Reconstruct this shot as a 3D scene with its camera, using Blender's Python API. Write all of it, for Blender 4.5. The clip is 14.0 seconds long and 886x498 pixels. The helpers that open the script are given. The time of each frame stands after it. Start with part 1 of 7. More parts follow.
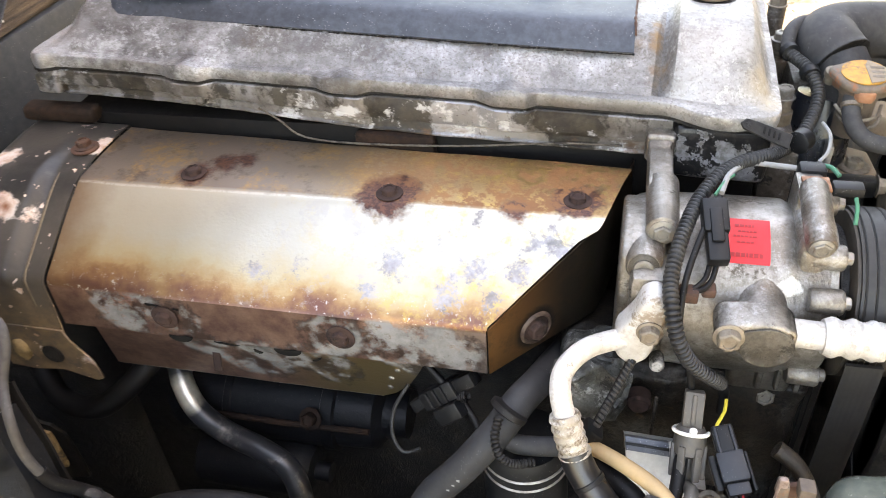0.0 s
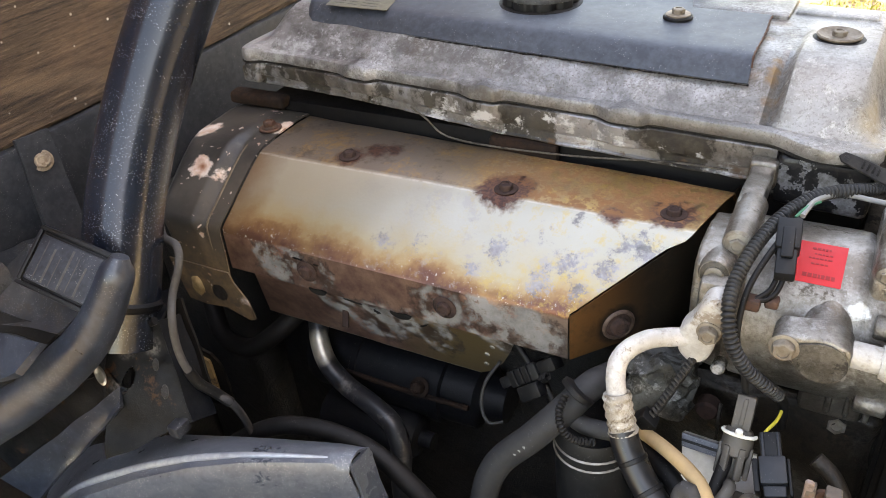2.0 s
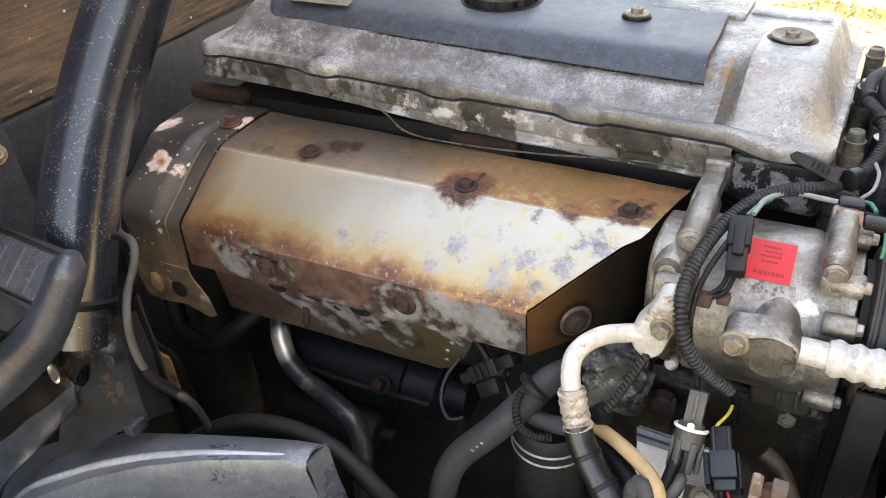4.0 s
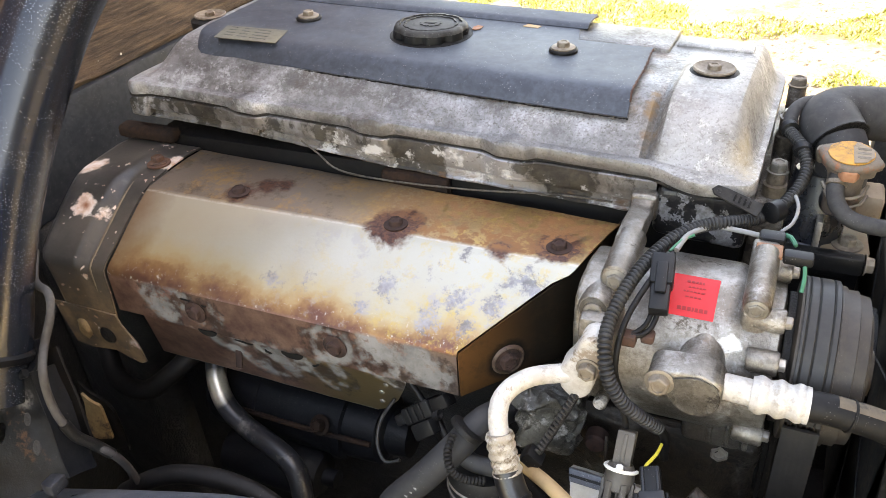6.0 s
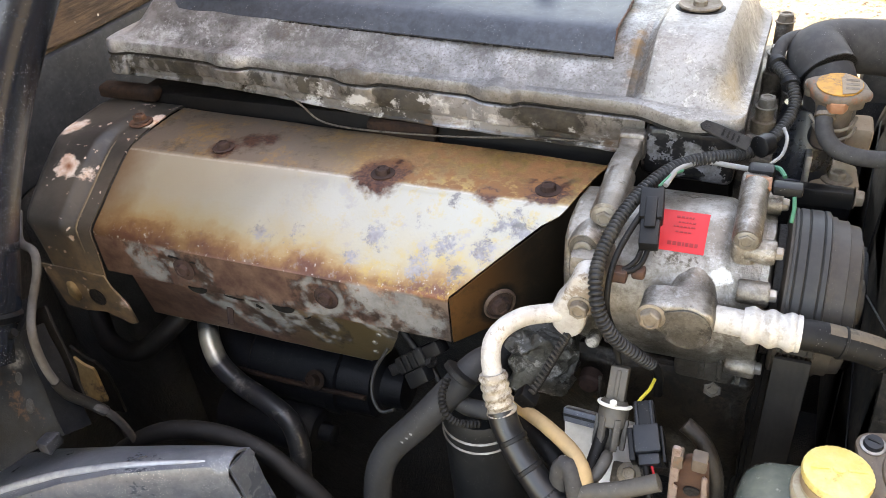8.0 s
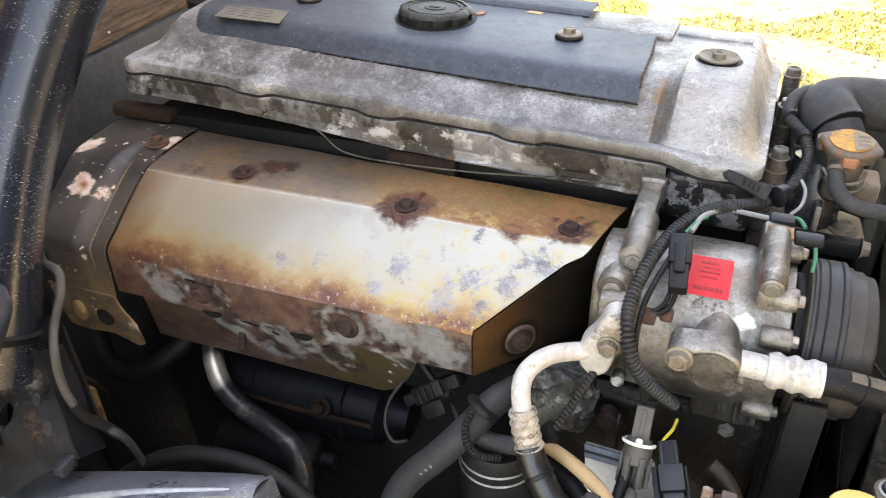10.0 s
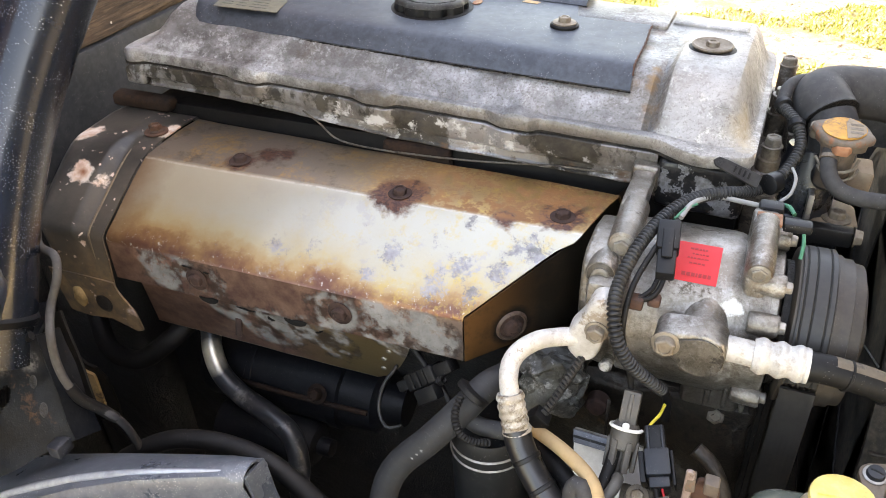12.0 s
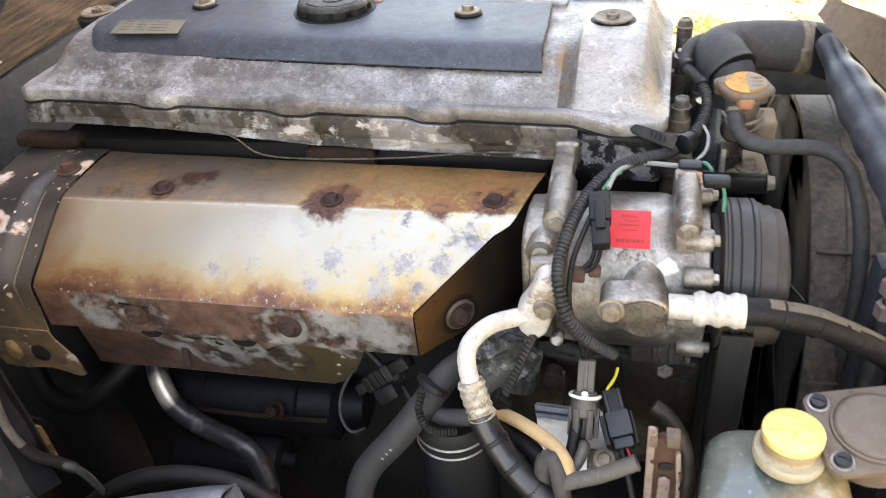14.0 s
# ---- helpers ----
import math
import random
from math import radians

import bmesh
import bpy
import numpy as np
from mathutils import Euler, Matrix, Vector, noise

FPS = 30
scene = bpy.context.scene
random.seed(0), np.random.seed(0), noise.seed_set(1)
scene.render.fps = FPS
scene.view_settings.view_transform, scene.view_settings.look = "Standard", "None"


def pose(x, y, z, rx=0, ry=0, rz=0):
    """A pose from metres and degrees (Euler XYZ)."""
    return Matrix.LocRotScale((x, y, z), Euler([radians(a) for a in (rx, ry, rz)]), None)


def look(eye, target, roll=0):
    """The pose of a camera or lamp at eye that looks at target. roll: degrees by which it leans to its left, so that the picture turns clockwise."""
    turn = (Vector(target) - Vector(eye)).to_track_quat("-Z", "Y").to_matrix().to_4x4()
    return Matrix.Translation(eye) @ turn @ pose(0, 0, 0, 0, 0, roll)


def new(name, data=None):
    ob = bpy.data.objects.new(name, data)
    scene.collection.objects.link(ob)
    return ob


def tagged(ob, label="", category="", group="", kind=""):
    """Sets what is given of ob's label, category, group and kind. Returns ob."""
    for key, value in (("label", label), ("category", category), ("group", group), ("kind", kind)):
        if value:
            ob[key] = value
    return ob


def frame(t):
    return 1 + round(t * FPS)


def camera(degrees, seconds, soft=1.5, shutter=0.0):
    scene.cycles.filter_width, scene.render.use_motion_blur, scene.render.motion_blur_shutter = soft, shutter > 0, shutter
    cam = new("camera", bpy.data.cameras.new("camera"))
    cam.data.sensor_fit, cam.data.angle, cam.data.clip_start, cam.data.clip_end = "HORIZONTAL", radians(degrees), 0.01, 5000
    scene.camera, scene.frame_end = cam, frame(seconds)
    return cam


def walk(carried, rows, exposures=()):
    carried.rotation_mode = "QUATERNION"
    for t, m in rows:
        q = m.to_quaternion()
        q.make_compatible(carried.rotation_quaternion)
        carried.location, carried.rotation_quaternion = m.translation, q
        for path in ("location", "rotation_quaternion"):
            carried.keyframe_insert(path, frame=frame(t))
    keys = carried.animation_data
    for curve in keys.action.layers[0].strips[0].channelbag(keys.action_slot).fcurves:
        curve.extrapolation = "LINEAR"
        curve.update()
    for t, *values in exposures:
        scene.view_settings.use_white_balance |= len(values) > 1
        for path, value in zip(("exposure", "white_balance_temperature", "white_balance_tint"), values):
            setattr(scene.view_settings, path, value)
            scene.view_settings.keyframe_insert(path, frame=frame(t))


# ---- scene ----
cam = camera(58.6, 14.0, soft=0.85, shutter=0.25)
PATH = [
    (0, (0.116, 0.048, 1.686), (-0.298, 1.569, 0.454), -4.5),
    (0.5, (0.165, 0.018, 1.709), (-0.518, 1.496, 0.548), -6.0),
    (1, (0.182, 0.008, 1.727), (-0.731, 1.417, 0.64), -9.1),
    (1.5, (0.205, 0.01, 1.705), (-0.696, 1.425, 0.616), -7.8),
    (2, (0.206, -0.013, 1.692), (-0.658, 1.405, 0.578), -6.0),
    (2.2, (0.204, -0.013, 1.69), (-0.657, 1.397, 0.562), -6.1),
    (4.3, (0.223, -0.006, 1.693), (-0.553, 1.456, 0.57), -4.1),
    (4.5, (0.23, 0.002, 1.696), (-0.523, 1.482, 0.581), -4.0),
    (5, (0.23, 0.011, 1.698), (-0.495, 1.515, 0.598), -3.9),
    (5.5, (0.236, 0.016, 1.698), (-0.49, 1.522, 0.601), -4.2),
    (6, (0.236, 0.02, 1.7), (-0.492, 1.527, 0.605), -4.4),
    (6.5, (0.24, 0.017, 1.696), (-0.487, 1.522, 0.599), -4.4),
    (7, (0.238, 0.0, 1.699), (-0.505, 1.497, 0.601), -4.0),
    (7.5, (0.234, 0.005, 1.688), (-0.494, 1.491, 0.565), -4.6),
    (7.7, (0.24, 0.014, 1.681), (-0.469, 1.481, 0.522), -6.0),
    (9.8, (0.209, 0.014, 1.697), (-0.37, 1.553, 0.56), -1.9),
    (10, (0.194, -0.008, 1.698), (-0.422, 1.533, 0.581), -1.8),
    (10.5, (0.197, -0.018, 1.712), (-0.481, 1.516, 0.622), -2.5),
    (11, (0.203, -0.029, 1.71), (-0.492, 1.496, 0.617), -3.1),
    (11.5, (0.211, -0.017, 1.706), (-0.461, 1.509, 0.602), -2.9),
    (12, (0.211, -0.01, 1.694), (-0.428, 1.515, 0.569), -2.1),
    (12.5, (0.215, -0.007, 1.686), (-0.408, 1.497, 0.524), -1.9),
    (13, (0.22, 0.004, 1.695), (-0.406, 1.497, 0.522), -3.6),
    (13.5, (0.217, 0.014, 1.702), (-0.401, 1.537, 0.563), -4.1),
    (14, (0.201, -0.016, 1.705), (-0.254, 1.547, 0.543), -6.5),
]
walk(cam, [(t, look(eye, target, roll)) for t, eye, target, roll in PATH],
     [(0.0, 3.82, 10100, 15), (0.6, 3.42, 10100, 15), (1.5, 3.27, 10100, 15), (2.0, 3.32, 10100, 15), (5.0, 3.5, 10100, 15), (6.5, 3.57, 10100, 15), (7.5, 3.52, 10100, 15), (11.0, 3.48, 10100, 15), (12.5, 3.57, 10100, 15), (14.0, 3.62, 10100, 15)])

# ---- light ----
SUN_EL, SUN_AZ = 48.0, 84.0
world = bpy.data.worlds.new("sky")
scene.world = world
world.use_nodes = True
wn = world.node_tree.nodes
sky = wn.new("ShaderNodeTexSky")
sky.sky_type, sky.sun_disc = "NISHITA", False
sky.sun_elevation, sky.sun_rotation = radians(SUN_EL), radians(SUN_AZ)
sky.air_density, sky.dust_density = 1.0, 1.5
world.node_tree.links.new(sky.outputs["Color"], wn["Background"].inputs["Color"])
wn["Background"].inputs["Strength"].default_value = 0.15
sun = new("sun", bpy.data.lights.new("sun", "SUN"))
sun.data.energy, sun.data.angle, sun.data.color = 2.6, radians(0.6), (1.0, 0.95, 0.86)
d = Vector((math.sin(radians(SUN_AZ)) * math.cos(radians(SUN_EL)), math.cos(radians(SUN_AZ)) * math.cos(radians(SUN_EL)), math.sin(radians(SUN_EL))))
sun.matrix_world = look(d * 10, (0, 0, 0))

# ---- materials ----


class Mat:
    """A small node graph builder."""

    def __init__(self, name, rough=0.5, metal=0.0, spec=0.5):
        self.m = bpy.data.materials.new(name)
        self.m.use_nodes = True
        self.t = self.m.node_tree
        self.b = self.t.nodes["Principled BSDF"]
        self.b.inputs["Roughness"].default_value = rough
        self.b.inputs["Metallic"].default_value = metal
        self.b.inputs["Specular IOR Level"].default_value = spec
        self.co = self.t.nodes.new("ShaderNodeTexCoord").outputs["Object"]

    def link(self, a, b):
        self.t.links.new(a, b)

    def noise(self, scale, detail=5, rough=0.6, stretch=None, offset=0.0, warp=0.0):
        n = self.t.nodes.new("ShaderNodeTexNoise")
        n.inputs["Scale"].default_value, n.inputs["Detail"].default_value, n.inputs["Roughness"].default_value = scale, detail, rough
        n.inputs["Distortion"].default_value = warp
        mp = self.t.nodes.new("ShaderNodeMapping")
        mp.inputs["Scale"].default_value = stretch or (1, 1, 1)
        mp.inputs["Location"].default_value = (offset, offset * 1.7, offset * 0.6)
        self.link(self.co, mp.inputs["Vector"])
        self.link(mp.outputs[0], n.inputs["Vector"])
        return n.outputs["Fac"]

    def spots(self, scale, edge=0.12, offset=0.0):
        v = self.t.nodes.new("ShaderNodeTexVoronoi")
        v.inputs["Scale"].default_value = scale
        mp = self.t.nodes.new("ShaderNodeMapping")
        mp.inputs["Location"].default_value = (offset, offset, offset)
        self.link(self.co, mp.inputs["Vector"])
        self.link(mp.outputs[0], v.inputs["Vector"])
        return self.step(v.outputs["Distance"], edge, edge * 0.5)

    def step(self, fac, lo, hi):
        """Maps fac from lo..hi to 0..1, clamped (lo may lie above hi)."""
        r = self.t.nodes.new("ShaderNodeMapRange")
        r.inputs["From Min"].default_value, r.inputs["From Max"].default_value = lo, hi
        self.link(fac, r.inputs["Value"])
        return r.outputs[0]

    def axis(self, i, lo, hi):
        s = self.t.nodes.new("ShaderNodeSeparateXYZ")
        self.link(self.co, s.inputs[0])
        return self.step(s.outputs[i], lo, hi)

    def math(self, op, a, b):
        n = self.t.nodes.new("ShaderNodeMath")
        n.operation, n.use_clamp = op, op != "ADD"
        for k, v in ((0, a), (1, b)):
            if isinstance(v, (int, float)):
                n.inputs[k].default_value = v
            else:
                self.link(v, n.inputs[k])
        return n.outputs[0]

    def near(self, p, r, soft, wob=0.0, wscale=30):
        """1 inside a ragged ball round p, 0 outside."""
        n = self.t.nodes.new("ShaderNodeVectorMath")
        n.operation = "DISTANCE"
        n.inputs[1].default_value = p
        self.link(self.co, n.inputs[0])
        out = n.outputs["Value"]
        if wob:
            out = self.math("ADD", out, self.math2("MULTIPLY", self.math2("SUBTRACT", self.noise(wscale, 4, 0.7), 0.5), wob))
        return self.step(out, r + soft, r - soft)

    def math2(self, op, a, b):
        n = self.t.nodes.new("ShaderNodeMath")
        n.operation = op
        for k, v in ((0, a), (1, b)):
            if isinstance(v, (int, float)):
                n.inputs[k].default_value = v
            else:
                self.link(v, n.inputs[k])
        return n.outputs[0]

    def mix(self, fac, a, b):
        n = self.t.nodes.new("ShaderNodeMix")
        n.data_type = "RGBA"
        for k, v in ((0, fac), (6, a), (7, b)):
            if isinstance(v, (tuple, list)):
                n.inputs[k].default_value = (*v, 1)
            elif isinstance(v, (int, float)):
                n.inputs[k].default_value = v
            else:
                self.link(v, n.inputs[k])
        return n.outputs[2]

    def mixf(self, fac, a, b):
        n = self.t.nodes.new("ShaderNodeMix")
        for k, v in ((0, fac), (2, a), (3, b)):
            if isinstance(v, (int, float)):
                n.inputs[k].default_value = v
            else:
                self.link(v, n.inputs[k])
        return n.outputs[0]

    def color(self, c):
        if isinstance(c, tuple):
            self.b.inputs["Base Color"].default_value = (*c, 1)
        else:
            self.link(c, self.b.inputs["Base Color"])
        return self

    def set(self, name, v):
        if isinstance(v, (int, float)):
            self.b.inputs[name].default_value = v
        else:
            self.link(v, self.b.inputs[name])
        return self

    def bump(self, h, strength=0.3, dist=0.001):
        n = self.t.nodes.new("ShaderNodeBump")
        n.inputs["Strength"].default_value, n.inputs["Distance"].default_value = strength, dist
        self.link(h, n.inputs["Height"])
        self.link(n.outputs[0], self.b.inputs["Normal"])
        return self


def cast_alu(name, base, dark, pale, dirt=0.5, metal=0.55, salt=0.7, stretch=None, size=10, gloss=(0.32, 0.55), splash=None):
    m = Mat(name, 0.5, metal, 0.35)
    big, mid, fine = m.noise(size, 9, 0.8, stretch, warp=0.3), m.noise(48, 7, 0.8, stretch, offset=3), m.noise(420, 3, 0.65)
    c = m.mix(m.step(mid, 0.42, 0.60), base, pale)
    c = m.mix(m.math("MULTIPLY", m.step(m.noise(150, 5, 0.75, offset=17), 0.53, 0.68), 0.45), c, dark)
    edge = 0.64 - 0.14 * dirt
    grime = m.math("MULTIPLY", m.step(m.math2("ADD", big, m.math2("MULTIPLY", m.math2("SUBTRACT", mid, 0.5), 0.35)), edge, edge + 0.05), 0.9)
    c = m.mix(grime, c, dark)
    white = m.math("MULTIPLY", m.step(m.math2("ADD", m.noise(size * 1.1, 7, 0.75, stretch, offset=28), m.math2("MULTIPLY", m.math2("SUBTRACT", m.noise(200, 4, 0.8, offset=8), 0.5), 0.45)), 0.54, 0.68), salt)
    c = m.mix(white, c, (0.66, 0.655, 0.64))
    c = m.mix(m.math("MULTIPLY", m.step(m.noise(24, 6, 0.75, offset=14), 0.63, 0.72), 0.6), c, (0.13, 0.075, 0.04))
    if splash:
        c = m.mix(m.near(splash, 0.006, 0.0012, 0.012, 120), c, (0.72, 0.72, 0.70))
    m.color(c).set("Roughness", m.mixf(m.math("MAXIMUM", white, grime), m.mixf(mid, *gloss), 0.75)).set("Metallic", m.mixf(m.math("MAXIMUM", white, grime), metal, 0.05))
    return m.bump(m.math2("ADD", m.math2("ADD", fine, m.math2("MULTIPLY", m.noise(150, 6, 0.8, offset=19), 1.4)), mid), 0.6, 0.0008).m


def dusty(name, col, dust=(0.3, 0.28, 0.25), rough=0.35, amount=0.35, specks=0.0, metal=0.0, grime=None, bump=0.15, spread=0.3, spec=0.5, crumbs=0.0):
    m = Mat(name, rough, metal, spec)
    big, mid, fine = m.noise(14, 6, 0.65), m.noise(85, 6, 0.7, offset=7), m.noise(180, 4, 0.65, offset=5)
    both = m.math2("ADD", m.math2("MULTIPLY", big, 0.5), m.math2("MULTIPLY", mid, 0.5))
    c = m.mix(m.math("MULTIPLY", m.step(m.math2("ADD", both, m.math2("MULTIPLY", m.math2("SUBTRACT", fine, 0.5), 0.4)), 0.42, 0.66), amount), col, dust)
    if grime:
        c = m.mix(m.step(m.math2("ADD", m.math2("MULTIPLY", m.noise(26, 7, 0.7, offset=9), 0.5), m.math2("MULTIPLY", m.noise(100, 6, 0.75, offset=19), 0.5)), 0.53, 0.61), c, grime)
    if specks:
        c = m.mix(m.math("MULTIPLY", m.math("MULTIPLY", m.spots(480, 0.19), m.step(m.noise(75, 3, 0.6, offset=2), 0.52, 0.56)), specks), c, (0.55, 0.53, 0.5))
    if crumbs:
        c = m.mix(m.math("MULTIPLY", m.math("MULTIPLY", m.spots(620, 0.24, 3), m.step(m.noise(22, 4, 0.65, offset=27), 0.48, 0.58)), crumbs), c, (0.62, 0.62, 0.62))
    m.color(c).set("Roughness", m.mixf(m.step(m.math2("ADD", big, m.math2("MULTIPLY", fine, 0.4)), 0.45, 0.95), rough, min(1.0, rough + spread)))
    return m.bump(fine, bump, 0.0006).m


def cover_material():
    """Smooth brownish grey at the rear end, chalky and speckled towards the front."""
    m = Mat("oxidised_cast_aluminium", 0.42, 0.5, 0.4)
    big, mid, fine = m.noise(7, 5, 0.6, warp=0.4), m.noise(34, 6, 0.7, offset=3), m.noise(330, 4, 0.7)
    sep = m.t.nodes.new("ShaderNodeSeparateXYZ")
    m.link(m.co, sep.inputs[0])
    xx = m.math2("ADD", sep.outputs[0], m.math2("MULTIPLY", m.math2("SUBTRACT", big, 0.5), 0.25))
    c = m.mix(m.step(mid, 0.36, 0.64), (0.10, 0.098, 0.098), (0.36, 0.362, 0.37))
    streak = m.step(m.math2("ADD", m.noise(9, 4, 0.6, (0.35, 1.6, 1.6), offset=61), m.math2("MULTIPLY", m.math2("SUBTRACT", m.noise(90, 5, 0.75, offset=62), 0.5), 0.3)), 0.50, 0.64)
    c = m.mix(m.math("MULTIPLY", streak, m.mixf(m.step(xx, -0.1, 0.15), 0.75, 0.25)), c, (0.055, 0.051, 0.047))
    c = m.mix(m.math("MULTIPLY", m.step(xx, -0.05, 0.22), 0.6), c, m.mix(mid, (0.15, 0.137, 0.122), (0.30, 0.275, 0.245)))
    # chalky white bloom of fine specks, raised on the front pad for sunlight there
    chalk = m.math("MULTIPLY", m.step(m.math2("ADD", m.noise(13, 5, 0.65, offset=28), m.math2("MULTIPLY", m.math2("SUBTRACT", m.noise(130, 7, 0.85, offset=8), 0.5), 1.1)), 0.55, 0.64), m.mixf(m.step(xx, -0.30, -0.05), 0.55, m.mixf(m.step(xx, 0.10, 0.17), 0.38, 0.75)))
    c = m.mix(chalk, c, m.mix(m.step(xx, -0.1, 0.15), (0.54, 0.55, 0.56), (0.50, 0.47, 0.43)))
    specks = m.math("MULTIPLY", m.step(m.noise(430, 4, 0.75, offset=2), 0.53, 0.60), m.mixf(m.step(xx, -0.25, 0.05), 0.5, 0.85))
    c = m.mix(m.math("MULTIPLY", specks, 0.8), c, (0.075, 0.062, 0.05))
    c = m.mix(m.math("MULTIPLY", m.math("MULTIPLY", m.step(m.noise(380, 4, 0.75, offset=82), 0.58, 0.66), m.step(xx, -0.2, 0.05)), 0.4), c, (0.52, 0.51, 0.49))
    front = m.math("MULTIPLY", m.math("MULTIPLY", m.step(xx, -0.22, -0.10), m.step(xx, 0.155, 0.125)), m.step(m.math2("ADD", m.noise(11, 4, 0.6, offset=93), m.math2("MULTIPLY", m.math2("SUBTRACT", m.noise(200, 5, 0.8, offset=95), 0.5), 0.5)), 0.36, 0.56))
    c = m.mix(m.math("MULTIPLY", front, 0.7), c, m.mix(mid, (0.085, 0.082, 0.078), (0.15, 0.145, 0.138)))
    grime = m.math("MULTIPLY", m.step(m.math2("ADD", m.noise(17, 4, 0.6, offset=14), m.math2("MULTIPLY", m.math2("SUBTRACT", m.noise(170, 6, 0.85, offset=33), 0.5), 0.9)), 0.56, 0.68), 0.6)
    c = m.mix(grime, c, (0.085, 0.070, 0.058))
    # brown drips by the step
    run = m.noise(26, 6, 0.7, stretch=(2.2, 0.5, 1), offset=51)
    for p, r, k in (((0.1395, 0.606, 1.4115), 0.006, 0.9), ((0.1395, 0.618, 1.418), 0.006, 0.9), ((0.1395, 0.632, 1.428), 0.0055, 0.9), ((0.1390, 0.645, 1.434), 0.0055, 0.9), ((0.1380, 0.657, 1.436), 0.005, 0.8), ((0.122, 0.635, 1.432), 0.005, 0.6), ((0.118, 0.70, 1.438), 0.006, 0.6), ((0.128, 0.74, 1.44), 0.008, 0.4)):
        c = m.mix(m.math("MULTIPLY", m.near(p, r, r * 0.6, 0.022, 60), k), c, m.mix(run, (0.11, 0.055, 0.024), (0.26, 0.16, 0.07)))
    # yellow-tan patches along the front corner
    for p, r, k in (((0.218, 0.610, 1.409), 0.010, 0.55), ((0.214, 0.628, 1.413), 0.008, 0.4), ((0.221, 0.598, 1.406), 0.006, 0.55)):
        c = m.mix(m.math("MULTIPLY", m.near(p, r, r * 0.9, 0.02, 50), k), c, m.mix(mid, (0.42, 0.27, 0.10), (0.60, 0.46, 0.24)))
    # front pad lightened in its colour for the bright light on it
    pad = m.math("MULTIPLY", m.step(sep.outputs[0], 0.146, 0.158), m.step(m.math2("ADD", m.noise(16, 4, 0.6, offset=47), m.math2("MULTIPLY", m.math2("SUBTRACT", m.noise(150, 6, 0.8, offset=48), 0.5), 0.7)), 0.36, 0.54))
    c = m.mix(m.math("MULTIPLY", pad, 0.28), c, (0.50, 0.475, 0.44))
    rear = m.math("MULTIPLY", m.step(xx, -0.28, -0.37), m.step(m.noise(30, 5, 0.65, offset=37), 0.62, 0.45))
    c = m.mix(m.math("MULTIPLY", rear, 0.7), c, (0.30, 0.295, 0.30))
    dull = m.math("MAXIMUM", chalk, grime)
    dull = m.math("MAXIMUM", dull, m.math("MULTIPLY", m.step(sep.outputs[0], 0.190, 0.206), 0.85))
    m.color(c).set("Roughness", m.mixf(dull, m.mixf(mid, 0.30, 0.48), 0.72)).set("Metallic", m.mixf(dull, 0.5, 0.05))
    return m.bump(m.math2("ADD", m.math2("MULTIPLY", fine, 0.8), m.math2("ADD", m.math2("MULTIPLY", m.noise(120, 6, 0.8, offset=19), 1.4), mid)), 0.6, 0.0008).m


def carrier_material():
    """Grey casting with big oily stains, chalky oxide patches and a rusty lower edge."""
    m = Mat("stained_cast_aluminium", 0.5, 0.4, 0.4)
    mid, fine = m.noise(55, 6, 0.7, offset=3), m.noise(260, 5, 0.75, offset=6)
    grit = m.math2("MULTIPLY", m.math2("SUBTRACT", m.noise(150, 6, 0.8, offset=12), 0.5), 0.30)
    c = m.mix(m.step(mid, 0.38, 0.62), (0.125, 0.115, 0.105), (0.235, 0.225, 0.215))
    # bare bluish zones and brown oily zones, each a few centimetres long
    c = m.mix(m.math("MULTIPLY", m.step(m.math2("ADD", m.noise(15, 4, 0.6, (1, 1, 0.6), offset=21), grit), 0.50, 0.60), 0.85), c, (0.30, 0.305, 0.32))
    oil = m.step(m.math2("ADD", m.noise(19, 4, 0.6, (1, 1, 0.55), offset=44), m.math2("MULTIPLY", grit, 0.8)), 0.485, 0.53)
    c = m.mix(m.math("MULTIPLY", oil, 0.9), c, m.mix(m.step(mid, 0.4, 0.6), (0.010, 0.008, 0.006), (0.038, 0.031, 0.021)))
    chalk = m.step(m.math2("ADD", m.noise(24, 5, 0.65, offset=70), m.math2("MULTIPLY", grit, 1.2)), 0.57, 0.62)
    c = m.mix(m.math("MULTIPLY", chalk, 0.8), c, (0.50, 0.50, 0.50))
    c = m.mix(m.math("MULTIPLY", m.step(fine, 0.60, 0.68), 0.6), c, (0.04, 0.033, 0.026))
    rust = m.math("MULTIPLY", m.step(m.noise(30, 6, 0.7, (1, 1, 2), offset=90), 0.52, 0.62), m.axis(2, 1.3665, 1.3600))
    c = m.mix(m.math("MULTIPLY", rust, 0.8), c, (0.13, 0.07, 0.035))
    dull = m.math("MAXIMUM", chalk, oil)
    m.color(c).set("Roughness", m.mixf(dull, m.mixf(mid, 0.30, 0.5), 0.62)).set("Metallic", m.mixf(dull, 0.5, 0.05))
    return m.bump(m.math2("ADD", fine, m.math2("MULTIPLY", mid, 1.5)), 0.5, 0.0008).m


